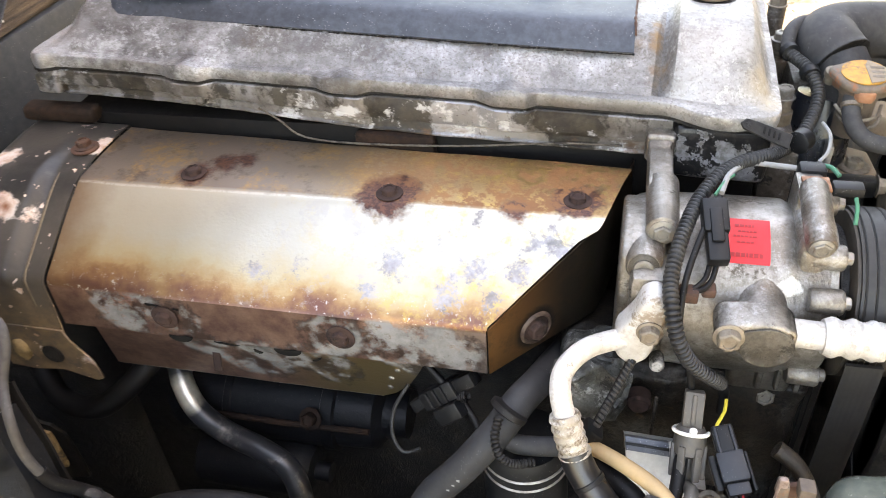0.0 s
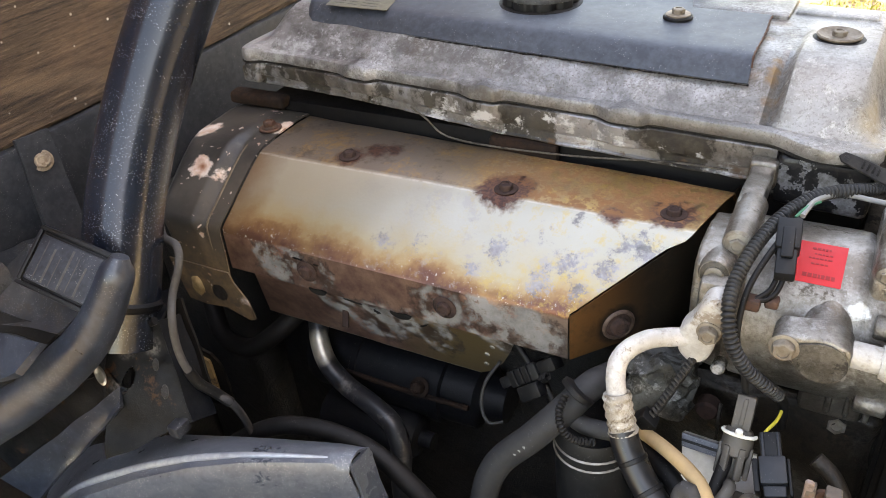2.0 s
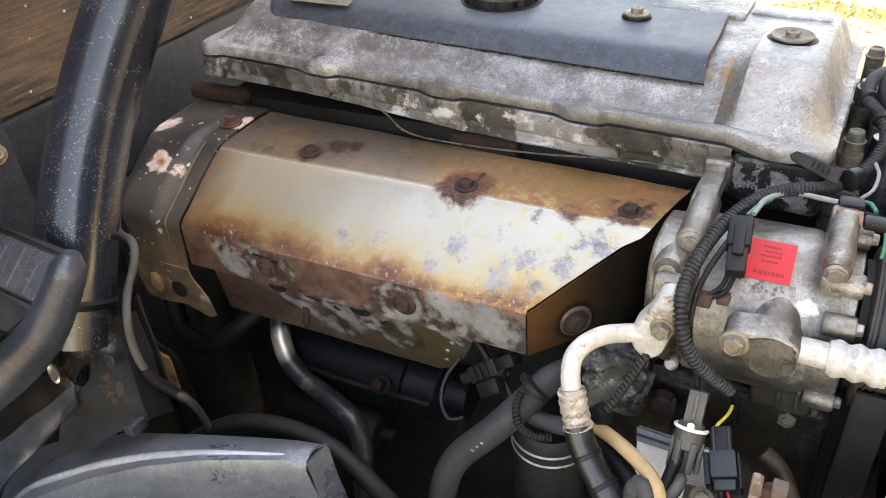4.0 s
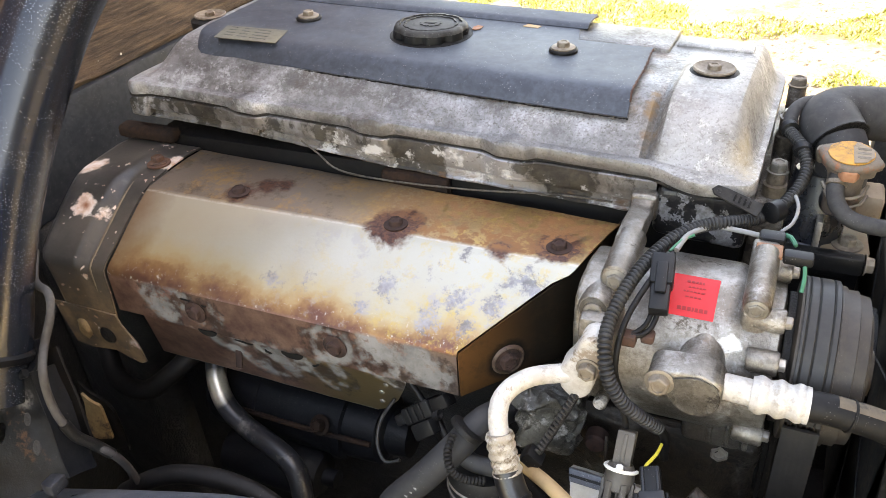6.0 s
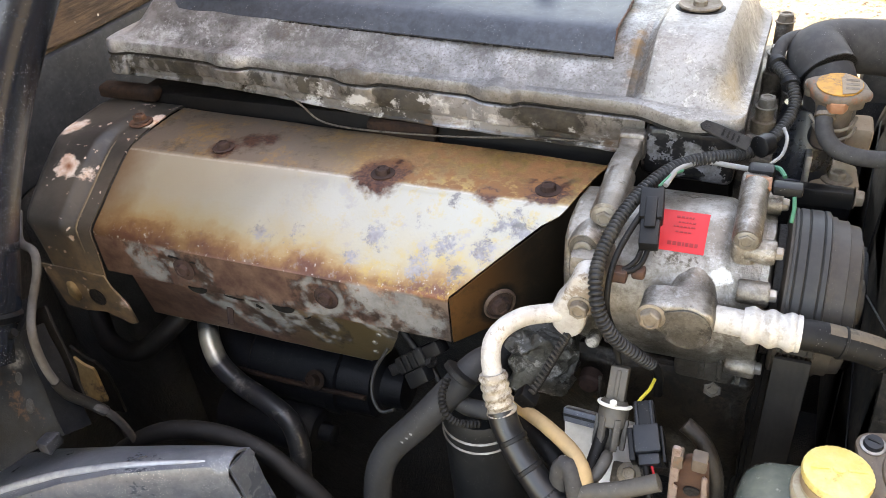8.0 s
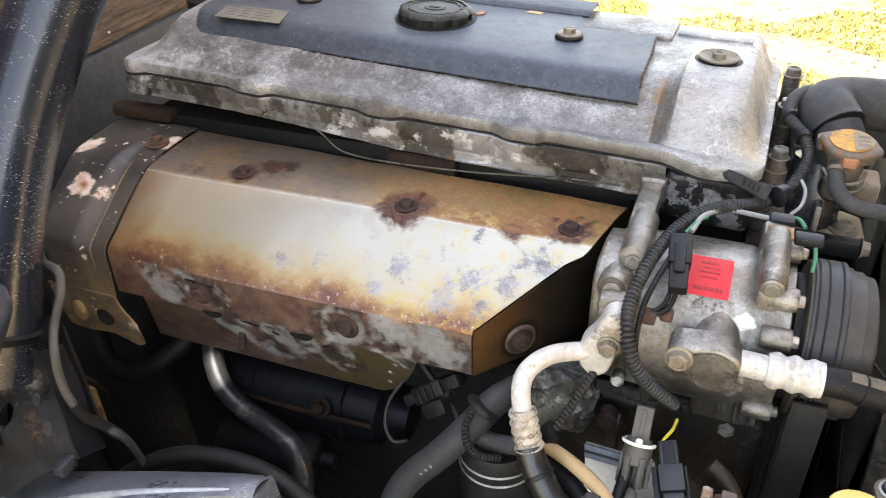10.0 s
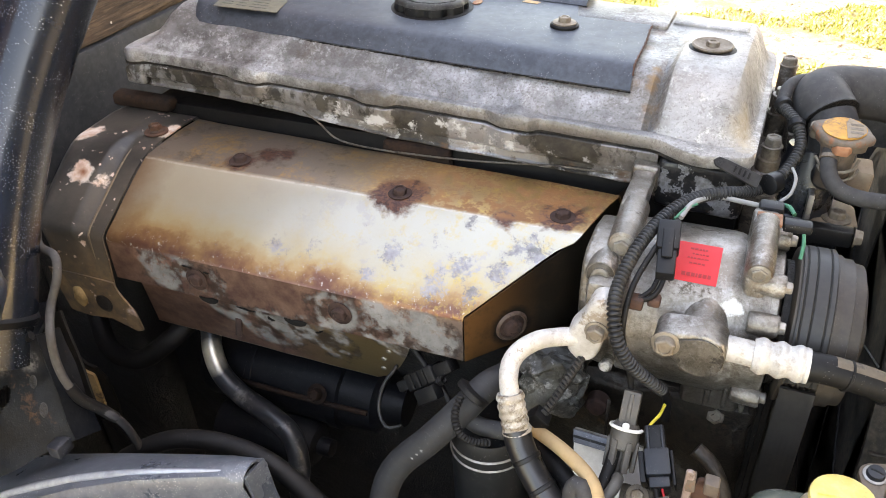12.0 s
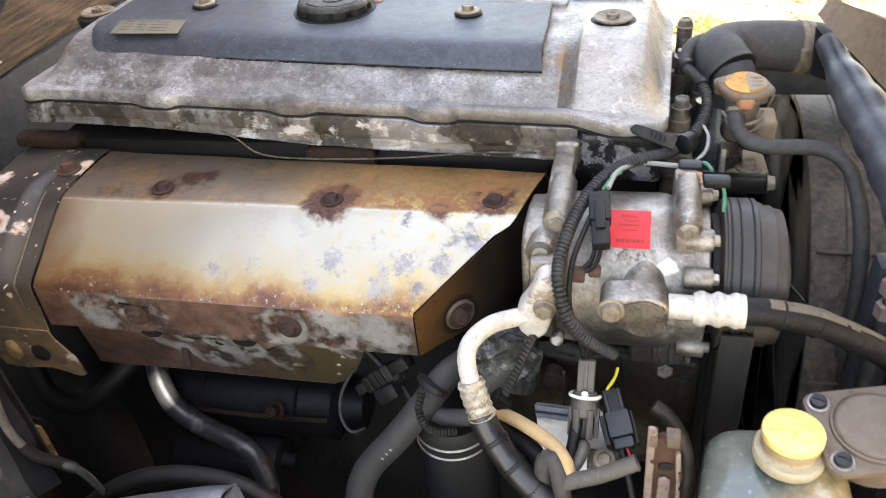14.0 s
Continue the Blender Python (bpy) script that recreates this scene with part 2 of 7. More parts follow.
def chipped_material():
    m = Mat("flaking_black_paint_on_casting", 0.4, 0.0, 0.4)
    big, fine = m.noise(26, 6, 0.7, offset=5), m.noise(200, 4, 0.7)
    chip = m.step(big, 0.545, 0.56)
    c = m.mix(m.step(fine, 0.5, 0.65), (0.008, 0.0085, 0.0095), (0.03, 0.028, 0.026))
    c = m.mix(chip, c, m.mix(m.step(fine, 0.35, 0.6), (0.26, 0.26, 0.265), (0.13, 0.125, 0.12)))
    m.color(c).set("Roughness", m.mixf(chip, 0.32, 0.6))
    return m.bump(m.math2("ADD", m.math2("MULTIPLY", chip, -0.8), m.math2("MULTIPLY", fine, 0.4)), 0.4, 0.0008).m


M_COVER, M_CARRIER, M_CHIPPED = cover_material(), carrier_material(), chipped_material()
M_COMP = cast_alu("greasy_cast_aluminium", (0.175, 0.153, 0.130), (0.050, 0.038, 0.028), (0.30, 0.28, 0.25), 0.3, 0.8, 0.45, None, 26, (0.26, 0.48))
M_COMPBODY = cast_alu("greasy_cast_body", (0.185, 0.163, 0.140), (0.062, 0.048, 0.036), (0.34, 0.32, 0.295), 0.25, 0.8, 0.5, None, 20, (0.26, 0.46), (0.2315, 0.4640, 1.3425))
M_DARKCAST = cast_alu("oily_dark_casting", (0.0085, 0.0072, 0.006), (0.0035, 0.003, 0.0027), (0.030, 0.022, 0.016), 0.7, 0.2, 0.06, None, 20)
M_PLATE = dusty("dusty_black_cover_paint", (0.019, 0.025, 0.036), (0.068, 0.082, 0.104), 0.34, 0.6, 0.45, bump=0.1, spec=0.5)
M_HEATER = dusty("grey_heater_hose_rubber", (0.024, 0.0245, 0.026), (0.056, 0.055, 0.055), 0.5, 0.5, 0.2, spec=0.25)
M_RUBBER = dusty("dusty_black_rubber", (0.0065, 0.0065, 0.007), (0.026, 0.024, 0.022), 0.38, 0.4, 0.2, spec=0.2)
M_HOSE = dusty("faded_grey_rubber", (0.038, 0.0365, 0.0365), (0.094, 0.088, 0.082), 0.5, 0.5, 0.2, spec=0.25)
M_PLASTIC = dusty("black_plastic", (0.0065, 0.007, 0.008), (0.022, 0.022, 0.022), 0.30, 0.35, 0.2, spec=0.25)
M_PLUG = dusty("blue_black_plug_plastic", (0.012, 0.0145, 0.019), (0.035, 0.037, 0.042), 0.32, 0.4, 0.1, spec=0.4)
M_GREYPLASTIC = dusty("grey_brown_plastic", (0.055, 0.050, 0.044), (0.12, 0.105, 0.088), 0.45, 0.5, 0.2)
M_GLOSS = dusty("glossy_black_tube_paint", (0.0055, 0.0085, 0.0155), (0.019, 0.026, 0.040), 0.15, 0.3, 0.6, bump=0.03, spread=0.12, spec=0.5, crumbs=0.3)
M_RAIL = dusty("glossy_blue_black_rail_paint", (0.011, 0.015, 0.024), (0.058, 0.075, 0.105), 0.26, 0.5, 0.5, bump=0.05, spread=0.2, spec=0.6, crumbs=0.3)
M_OLDRUST = dusty("dark_flaking_rust", (0.012, 0.0075, 0.006), (0.036, 0.019, 0.012), 0.8, 0.9, 0.0, grime=(0.007, 0.0055, 0.005), bump=0.9, spec=0.2)
M_CHASSIS = dusty("worn_black_chassis_paint", (0.014, 0.016, 0.021), (0.054, 0.053, 0.054), 0.32, 0.7, 0.4, grime=(0.032, 0.025, 0.020), spec=0.35, crumbs=0.4)
M_BLUEPAINT = dusty("dark_blue_grey_paint", (0.030, 0.034, 0.045), (0.09, 0.09, 0.092), 0.28, 0.5, 0.9, bump=0.08)


def greasy_black():
    m = Mat("oily_black_engine", 0.5, 0.0, 0.4)
    big, mid, fine = m.noise(12, 6, 0.7), m.noise(45, 7, 0.75, offset=6), m.noise(170, 5, 0.7, offset=2)
    c = m.mix(m.step(big, 0.4, 0.62), (0.005, 0.0057, 0.007), (0.016, 0.0145, 0.0138))
    c = m.mix(m.math("MULTIPLY", m.step(mid, 0.52, 0.66), 0.8), c, (0.028, 0.023, 0.019))
    c = m.mix(m.math("MULTIPLY", m.step(fine, 0.62, 0.70), 0.6), c, (0.085, 0.078, 0.07))
    m.color(c).set("Roughness", m.mixf(mid, 0.2, 0.7))
    return m.bump(m.math2("ADD", m.math2("MULTIPLY", mid, 2.0), fine), 0.7, 0.003).m


M_BLACK = greasy_black()
M_STEEL = dusty("bare_steel", (0.42, 0.40, 0.37), (0.16, 0.13, 0.10), 0.35, 0.7, 0.0, metal=0.9)
M_PIPE = cast_alu("white_oxidised_pipe", (0.44, 0.41, 0.37), (0.22, 0.165, 0.115), (0.55, 0.53, 0.50), 0.45, 0.15, 0.7)
M_COLLAR = cast_alu("soiled_crimp_collar", (0.30, 0.26, 0.21), (0.10, 0.068, 0.042), (0.46, 0.43, 0.38), 0.85, 0.15, 0.7)
M_RUSTBOLT = dusty("rusty_bolt", (0.062, 0.028, 0.018), (0.11, 0.052, 0.03), 0.75, 0.8, 0.0, grime=(0.03, 0.019, 0.015), bump=0.6)
M_ZINC = dusty("dull_zinc_bolt", (0.27, 0.255, 0.225), (0.14, 0.115, 0.09), 0.42, 0.8, 0.0, metal=0.7)
M_BROWNBOLT = dusty("brown_flange_bolt", (0.25, 0.21, 0.165), (0.12, 0.09, 0.065), 0.5, 0.9, 0.0, metal=0.5, grime=(0.10, 0.065, 0.04))
M_RED = dusty("red_sticker", (0.54, 0.010, 0.017), (0.44, 0.018, 0.022), 0.42, 0.4, 0.0, bump=0.03)
M_SPACER = dusty("golden_rust", (0.20, 0.125, 0.055), (0.34, 0.24, 0.12), 0.5, 0.8, 0.0, grime=(0.05, 0.03, 0.018), bump=0.6)
M_CAPTOP = dusty("dusty_cap_top", (0.010, 0.0105, 0.011), (0.070, 0.070, 0.067), 0.4, 0.7, 0.3, grime=(0.014, 0.014, 0.014), bump=0.3, spec=0.3)
M_REDINK = dusty("sticker_print", (0.26, 0.010, 0.013), (0.32, 0.02, 0.02), 0.5, 0.4, 0.0)
M_ORANGE = dusty("orange_warning_print", (0.55, 0.25, 0.025), (0.22, 0.11, 0.04), 0.45, 0.7, 0.0, grime=(0.10, 0.07, 0.05))
M_TAN = dusty("tan_rubber_hose", (0.42, 0.28, 0.14), (0.30, 0.20, 0.11), 0.55, 0.6, 0.0)
M_YELLOW = dusty("yellow_plastic_cap", (0.74, 0.56, 0.16), (0.74, 0.63, 0.32), 0.36, 0.7, 0.0, grime=(0.58, 0.34, 0.10), bump=0.05)
M_YWIRE = dusty("yellow_wire", (0.62, 0.48, 0.05), (0.4, 0.3, 0.06), 0.45, 0.3)
M_GWIRE = dusty("green_wire", (0.03, 0.18, 0.10), (0.06, 0.14, 0.10), 0.45, 0.3)
M_WHITE = dusty("white_plastic", (0.70, 0.69, 0.65), (0.45, 0.42, 0.36), 0.5, 0.4)


def tank_material():
    """Cloudy green plastic, ochre stained over the top and towards the flange cover."""
    m = Mat("dirty_translucent_tank", 0.12, 0.0, 0.8)
    big, mid = m.noise(30, 5, 0.65), m.noise(140, 5, 0.7, offset=4)
    c = m.mix(m.step(big, 0.38, 0.64), (0.085, 0.105, 0.092), (0.17, 0.18, 0.145))
    sep = m.t.nodes.new("ShaderNodeSeparateXYZ")
    m.link(m.co, sep.inputs[0])
    xx = m.math2("ADD", sep.outputs[0], m.math2("MULTIPLY", m.math2("SUBTRACT", big, 0.5), 0.05))
    c = m.mix(m.math("MULTIPLY", m.step(xx, 0.295, 0.325), 0.85), c, m.mix(m.step(mid, 0.4, 0.6), (0.30, 0.20, 0.085), (0.42, 0.31, 0.16)))
    c = m.mix(m.math("MULTIPLY", m.step(mid, 0.60, 0.68), 0.6), c, (0.40, 0.39, 0.34))
    m.color(c).set("Roughness", m.mixf(big, 0.08, 0.24))
    return m.bump(mid, 0.06, 0.001).m


M_TANK = tank_material()
M_CAPSIDE = dusty("orange_stained_cap_side", (0.30, 0.20, 0.115), (0.42, 0.31, 0.19), 0.4, 0.7, 0.0, grime=(0.26, 0.115, 0.062), bump=0.1)
M_NECK = dusty("yellowed_tank_neck", (0.36, 0.29, 0.19), (0.46, 0.40, 0.29), 0.25, 0.7, 0.0, grime=(0.26, 0.14, 0.08), bump=0.05)
M_LID = dusty("oil_browned_lid", (0.115, 0.082, 0.057), (0.19, 0.142, 0.10), 0.42, 0.7, 0.1, grime=(0.065, 0.044, 0.031))
M_GUIDE = dusty("tan_dusted_sheet", (0.110, 0.070, 0.042), (0.175, 0.118, 0.074), 0.65, 0.8, 0.0, grime=(0.055, 0.038, 0.027))
M_FLANGE = dusty("brown_coated_flange", (0.205, 0.145, 0.092), (0.29, 0.22, 0.15), 0.5, 0.6, 0.1, grime=(0.13, 0.085, 0.055))
# Near-black: oily casting, with the shade of deep gaps put into it.
M_DEEPBLACK = dusty("oily_black_deep_gaps", (0.0045, 0.0045, 0.005), (0.014, 0.012, 0.010), 0.45, 0.6, 0.0, bump=0.5, spec=0.2)
M_CONDUIT = dusty("dust_greyed_conduit", (0.012, 0.0122, 0.013), (0.055, 0.053, 0.050), 0.33, 0.6, 0.1, spec=0.35)
M_BELTBACK = dusty("smooth_belt_back", (0.013, 0.0128, 0.013), (0.036, 0.033, 0.031), 0.35, 0.6, 0.0, spec=0.4)
M_BELT = dusty("ribbed_belt_rubber", (0.012, 0.0118, 0.0115), (0.040, 0.037, 0.033), 0.38, 0.7, 0.0, spec=0.45)
M_PULLEY = dusty("brown_dust_pulley", (0.034, 0.028, 0.023), (0.085, 0.068, 0.053), 0.42, 0.7, 0.1, metal=0.3)
M_PINK = dusty("pale_pink_steel", (0.30, 0.225, 0.195), (0.17, 0.115, 0.09), 0.5, 0.7, 0.0, metal=0.3, grime=(0.09, 0.05, 0.035))
M_GOLD = dusty("old_gold_label", (0.125, 0.115, 0.080), (0.075, 0.074, 0.066), 0.4, 0.9, 0.2)
M_GOLDINK = dusty("faded_label_print", (0.062, 0.060, 0.052), (0.085, 0.083, 0.072), 0.45, 0.8)
M_CASE = dusty("bright_sheet_metal_case", (0.52, 0.52, 0.51), (0.30, 0.29, 0.27), 0.4, 0.5, 0.0, metal=0.35)
M_BEAM = dusty("dark_beam_paint", (0.010, 0.0125, 0.017), (0.028, 0.031, 0.037), 0.45, 0.8, 0.2, spec=0.2)


def shield_end_material():
    m = Mat("brown_to_black_steel", 0.35, 0.6)
    mid = m.noise(40, 6, 0.75)
    # brown by the front corner, near-black towards the inner end
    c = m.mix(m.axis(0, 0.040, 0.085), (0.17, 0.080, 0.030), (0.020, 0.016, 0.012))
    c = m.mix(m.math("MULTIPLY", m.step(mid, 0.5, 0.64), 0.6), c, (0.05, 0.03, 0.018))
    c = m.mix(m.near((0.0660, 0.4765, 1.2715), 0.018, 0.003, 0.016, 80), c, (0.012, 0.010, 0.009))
    m.color(c).set("Roughness", m.mixf(mid, 0.28, 0.55))
    return m.bump(mid, 0.2, 0.001).m


M_SHIELDEND = shield_end_material()
M_GREYWIRE = dusty("grey_wire", (0.26, 0.26, 0.25), (0.16, 0.15, 0.14), 0.5, 0.4)
M_GUARD = dusty("dusty_mudguard_paint", (0.050, 0.060, 0.078), (0.145, 0.155, 0.172), 0.2, 0.6, 0.6, bump=0.06, spread=0.25, spec=0.6, crumbs=0.7)
M_CREASE = dusty("bright_crease_highlight", (0.36, 0.38, 0.41), (0.22, 0.235, 0.26), 0.3, 0.9, 0.0, metal=0.4)
M_FRAME = dusty("scuffed_grey_plastic", (0.028, 0.032, 0.041), (0.088, 0.088, 0.094), 0.27, 0.7, 0.2, spec=0.5)
M_RUSTTAB = dusty("orange_rusted_tab", (0.22, 0.085, 0.04), (0.30, 0.16, 0.09), 0.6, 0.7, 0.0, grime=(0.36, 0.27, 0.19), bump=0.5)
M_BRASS = dusty("corroded_brass", (0.125, 0.097, 0.075), (0.22, 0.175, 0.135), 0.55, 0.9, 0.0, metal=0.3, grime=(0.30, 0.105, 0.045), bump=0.6)
M_CAPRUST = dusty("orange_corroded_tab", (0.33, 0.125, 0.06), (0.40, 0.22, 0.13), 0.6, 0.8, 0.0, grime=(0.20, 0.09, 0.05), bump=0.6)
M_NECKRUST = dusty("brown_corroded_neck", (0.085, 0.062, 0.046), (0.16, 0.12, 0.09), 0.55, 0.8, 0.0, grime=(0.20, 0.09, 0.045), bump=0.6)
M_BROWNRIM = dusty("rubbed_brown_rim", (0.055, 0.034, 0.026), (0.14, 0.10, 0.075), 0.5, 0.7, 0.0, metal=0.3, grime=(0.025, 0.016, 0.013), bump=0.5)
M_CREASEGOLD = dusty("pale_golden_crease", (0.095, 0.075, 0.052), (0.19, 0.15, 0.10), 0.4, 0.8, 0.0, metal=0.3, grime=(0.045, 0.038, 0.032))
M_DARKBOLT = dusty("purple_brown_rusted_steel", (0.030, 0.018, 0.016), (0.060, 0.034, 0.027), 0.8, 0.8, 0.0, grime=(0.016, 0.011, 0.010), bump=0.7, spec=0.25)
M_BOSS = cast_alu("speckled_rough_casting", (0.024, 0.0235, 0.020), (0.007, 0.0065, 0.006), (0.085, 0.085, 0.077), 0.6, 0.2, 0.4, None, 45)
# darker tone of the cast aluminium, for lower and inset parts
M_COMPDARK = cast_alu("darker_cast_aluminium", (0.060, 0.051, 0.042), (0.020, 0.016, 0.013), (0.13, 0.118, 0.10), 0.6, 0.5, 0.15, None, 24)
M_TAPE = dusty("glossy_tape_wrap", (0.008, 0.0085, 0.010), (0.030, 0.031, 0.034), 0.22, 0.3, 0.1, spec=0.55)
M_STRIPE = dusty("tan_dust_stripe", (0.13, 0.10, 0.068), (0.075, 0.058, 0.042), 0.6, 0.8, 0.0, grime=(0.03, 0.025, 0.02))
M_DRUM = dusty("glossy_blue_black_housing", (0.007, 0.009, 0.013), (0.026, 0.029, 0.036), 0.16, 0.4, 0.2, bump=0.1, spec=0.6)
M_STARTER = dusty("oil_wet_starter_paint", (0.0030, 0.0036, 0.0050), (0.009, 0.0095, 0.011), 0.34, 0.7, 0.1, bump=0.8, spec=0.22)
M_STUDCAST = cast_alu("brown_grimed_head_end", (0.060, 0.047, 0.037), (0.020, 0.015, 0.012), (0.13, 0.11, 0.09), 0.6, 0.2, 0.3, None, 30)
M_SHROUD = dusty("dusty_shroud", (0.045, 0.039, 0.033), (0.150, 0.118, 0.090), 0.5, 0.9, 0.1, spec=0.25)


def tower_material():
    m = Mat("rubbed_black_steel", 0.4, 0.0, 0.10)
    big, mid, fine = m.noise(18, 6, 0.7), m.noise(70, 6, 0.75, offset=4), m.noise(240, 5, 0.75, offset=8)
    c = m.mix(m.step(big, 0.4, 0.7), (0.0036, 0.0044, 0.006), (0.015, 0.016, 0.0185))
    rub = None
    for p, r in (((-0.292, 0.280, 1.286), 0.010), ((-0.270, 0.290, 1.288), 0.007), ((-0.292, 0.262, 1.255), 0.006)):
        q = m.near(p, r, 0.005, 0.014, 60)
        rub = q if rub is None else m.math("MAXIMUM", rub, q)
    rub = m.math("MULTIPLY", rub, m.step(m.math2("ADD", mid, m.math2("MULTIPLY", m.math2("SUBTRACT", fine, 0.5), 0.4)), 0.42, 0.54))
    c = m.mix(m.math("MULTIPLY", rub, 0.85), c, m.mix(m.step(fine, 0.4, 0.6), (0.10, 0.097, 0.096), (0.25, 0.238, 0.225)))
    c = m.mix(m.math("MULTIPLY", m.step(m.noise(40, 6, 0.75, offset=11), 0.58, 0.64), 0.8), c, (0.050, 0.026, 0.015))
    c = m.mix(m.math("MULTIPLY", m.step(fine, 0.64, 0.70), 0.5), c, (0.12, 0.115, 0.11))
    m.color(c).set("Roughness", m.mixf(big, 0.22, 0.5))
    return m.bump(m.math2("ADD", m.math2("MULTIPLY", m.noise(14, 3, 0.5, offset=15), 3.0), mid), 0.35, 0.003).m


M_TOWER = tower_material()
M_SCRAPED = dusty("scraped_rubber", (0.011, 0.013, 0.018), (0.036, 0.042, 0.054), 0.45, 0.8, 0.3, spec=0.3, crumbs=0.4)


def shield_material():
    m = Mat("heat_tinted_steel", 0.34, 0.75)
    big, mid, fine = m.noise(7, 5, 0.6), m.noise(38, 6, 0.7, offset=2), m.noise(300, 3, 0.6)
    pale = m.mix(m.step(big, 0.35, 0.65), (0.42, 0.405, 0.355), (0.39, 0.355, 0.275))
    wob = m.math2("MULTIPLY", m.math2("SUBTRACT", m.noise(16, 5, 0.65, offset=4), 0.5), 0.055)
    sep = m.t.nodes.new("ShaderNodeSeparateXYZ")
    m.link(m.co, sep.inputs[0])
    yy = m.math2("ADD", sep.outputs[1], wob)
    xx = m.math2("ADD", sep.outputs[0], wob)
    # straw and brown heat tint towards the folded edges and the top strip
    c = m.mix(m.math("MULTIPLY", m.step(xx, -0.05, -0.25), 0.5), pale, (0.42, 0.385, 0.305))
    c = m.mix(m.math("MULTIPLY", m.step(yy, 0.486, 0.462), 0.62), c, (0.44, 0.33, 0.155))
    c = m.mix(m.math("MULTIPLY", m.step(yy, 0.466, 0.452), 0.8), c, (0.36, 0.185, 0.065))
    c = m.mix(m.math("MULTIPLY", m.step(yy, 0.457, 0.444), 0.9), c, (0.135, 0.058, 0.052))
    c = m.mix(m.step(xx, -0.285, -0.335), c, (0.22, 0.13, 0.075))
    top = m.step(sep.outputs[1], 0.520, 0.526)
    strip = m.mix(m.step(xx, -0.16, 0.03), (0.205, 0.168, 0.140), (0.33, 0.205, 0.085))
    strip = m.mix(m.step(m.noise(22, 8, 0.8, offset=66), 0.50, 0.62), strip, (0.33, 0.21, 0.10))
    strip = m.mix(m.math("MULTIPLY", m.step(m.noise(28, 8, 0.8, offset=71), 0.54, 0.64), 0.7), strip, (0.10, 0.075, 0.06))
    c = m.mix(top, c, strip)
    # grey bare patches and speckled corrosion
    grit = m.noise(120, 8, 0.85, offset=21)
    patch = m.math("MULTIPLY", m.step(m.math2("ADD", m.math2("MULTIPLY", m.noise(30, 4, 0.65, offset=77), 0.6), m.math2("MULTIPLY", grit, 0.45)), 0.570, 0.61), m.math("MULTIPLY", m.step(xx, -0.24, -0.02), m.step(sep.outputs[1], 0.524, 0.512)))
    c = m.mix(m.math("MULTIPLY", patch, 0.7), c, (0.34, 0.32, 0.31))
    edge = m.math("MULTIPLY", m.math("MULTIPLY", m.step(sep.outputs[1], 0.5195, 0.5205), m.step(sep.outputs[1], 0.5230, 0.5215)), m.step(grit, 0.38, 0.55))
    c = m.mix(m.math("MULTIPLY", edge, 0.55), c, (0.62, 0.58, 0.50))
    c = m.mix(m.math("MULTIPLY", m.math("MULTIPLY", m.step(m.noise(85, 6, 0.75, offset=31), 0.52, 0.66), m.step(xx, -0.17, 0.0)), 0.6), c, (0.50, 0.34, 0.09))
    # rust blooms round the upper bolts and along the strip
    for p, r in (((-0.226, 0.541, 1.344), 0.014), ((-0.0545, 0.534, 1.344), 0.025), ((0.088, 0.541, 1.344), 0.021), ((0.045, 0.526, 1.344), 0.012), ((-0.206, 0.557, 1.344), 0.012), ((-0.190, 0.563, 1.344), 0.008)):
        c = m.mix(m.near(p, r, 0.004, 0.028, 70), c, m.mix(m.step(fine, 0.4, 0.6), (0.060, 0.030, 0.026), (0.125, 0.055, 0.036)))
    rust = m.math("MULTIPLY", m.math("MULTIPLY", m.step(m.math2("ADD", m.noise(110, 6, 0.8, offset=41), m.math2("MULTIPLY", m.math2("SUBTRACT", m.noise(18, 4, 0.6, offset=43), 0.5), 0.6)), 0.49, 0.56), m.step(xx, -0.12, 0.0)), top)
    c = m.mix(rust, c, m.mix(mid, (0.11, 0.045, 0.022), (0.29, 0.125, 0.038)))
    # worn grey-white coating on the front face
    low = m.step(sep.outputs[2], 1.292, 1.289)
    coat = halo = None
    for p, r in (((-0.262, 0.445, 1.276), 0.026), ((-0.226, 0.445, 1.264), 0.026), ((-0.083, 0.445, 1.268), 0.024), ((-0.02, 0.445, 1.266), 0.040), ((0.012, 0.445, 1.264), 0.020),
                 ((-0.165, 0.46, 1.222), 0.036), ((-0.205, 0.455, 1.238), 0.024), ((-0.122, 0.46, 1.236), 0.022), ((-0.10, 0.46, 1.215), 0.022)):
        q, o = m.near(p, r, 0.003, 0.042, 38), m.near(p, r + 0.0035, 0.002, 0.042, 38)
        coat = q if coat is None else m.math("MAXIMUM", coat, q)
        halo = o if halo is None else m.math("MAXIMUM", halo, o)
    coat = m.math("MULTIPLY", m.math("MULTIPLY", coat, low), m.step(m.math2("ADD", m.math2("MULTIPLY", m.noise(42, 5, 0.65, offset=62), 0.6), m.math2("MULTIPLY", m.noise(80, 7, 0.85, offset=61), 0.4)), 0.535, 0.475))
    face = m.mix(m.step(mid, 0.4, 0.65), (0.17, 0.095, 0.078), (0.33, 0.205, 0.155))
    face = m.mix(m.math("MULTIPLY", m.step(sep.outputs[2], 1.252, 1.235), m.step(xx, -0.16, -0.09)), face, (0.19, 0.14, 0.075))
    face = m.mix(m.math("MULTIPLY", m.step(xx, -0.05, 0.0), 0.6), face, (0.20, 0.185, 0.172))
    face = m.mix(m.step(sep.outputs[0], 0.0365, 0.0385), face, m.mix(m.step(xx, 0.045, 0.10), (0.22, 0.105, 0.035), (0.075, 0.045, 0.022)))
    c = m.mix(low, c, face)
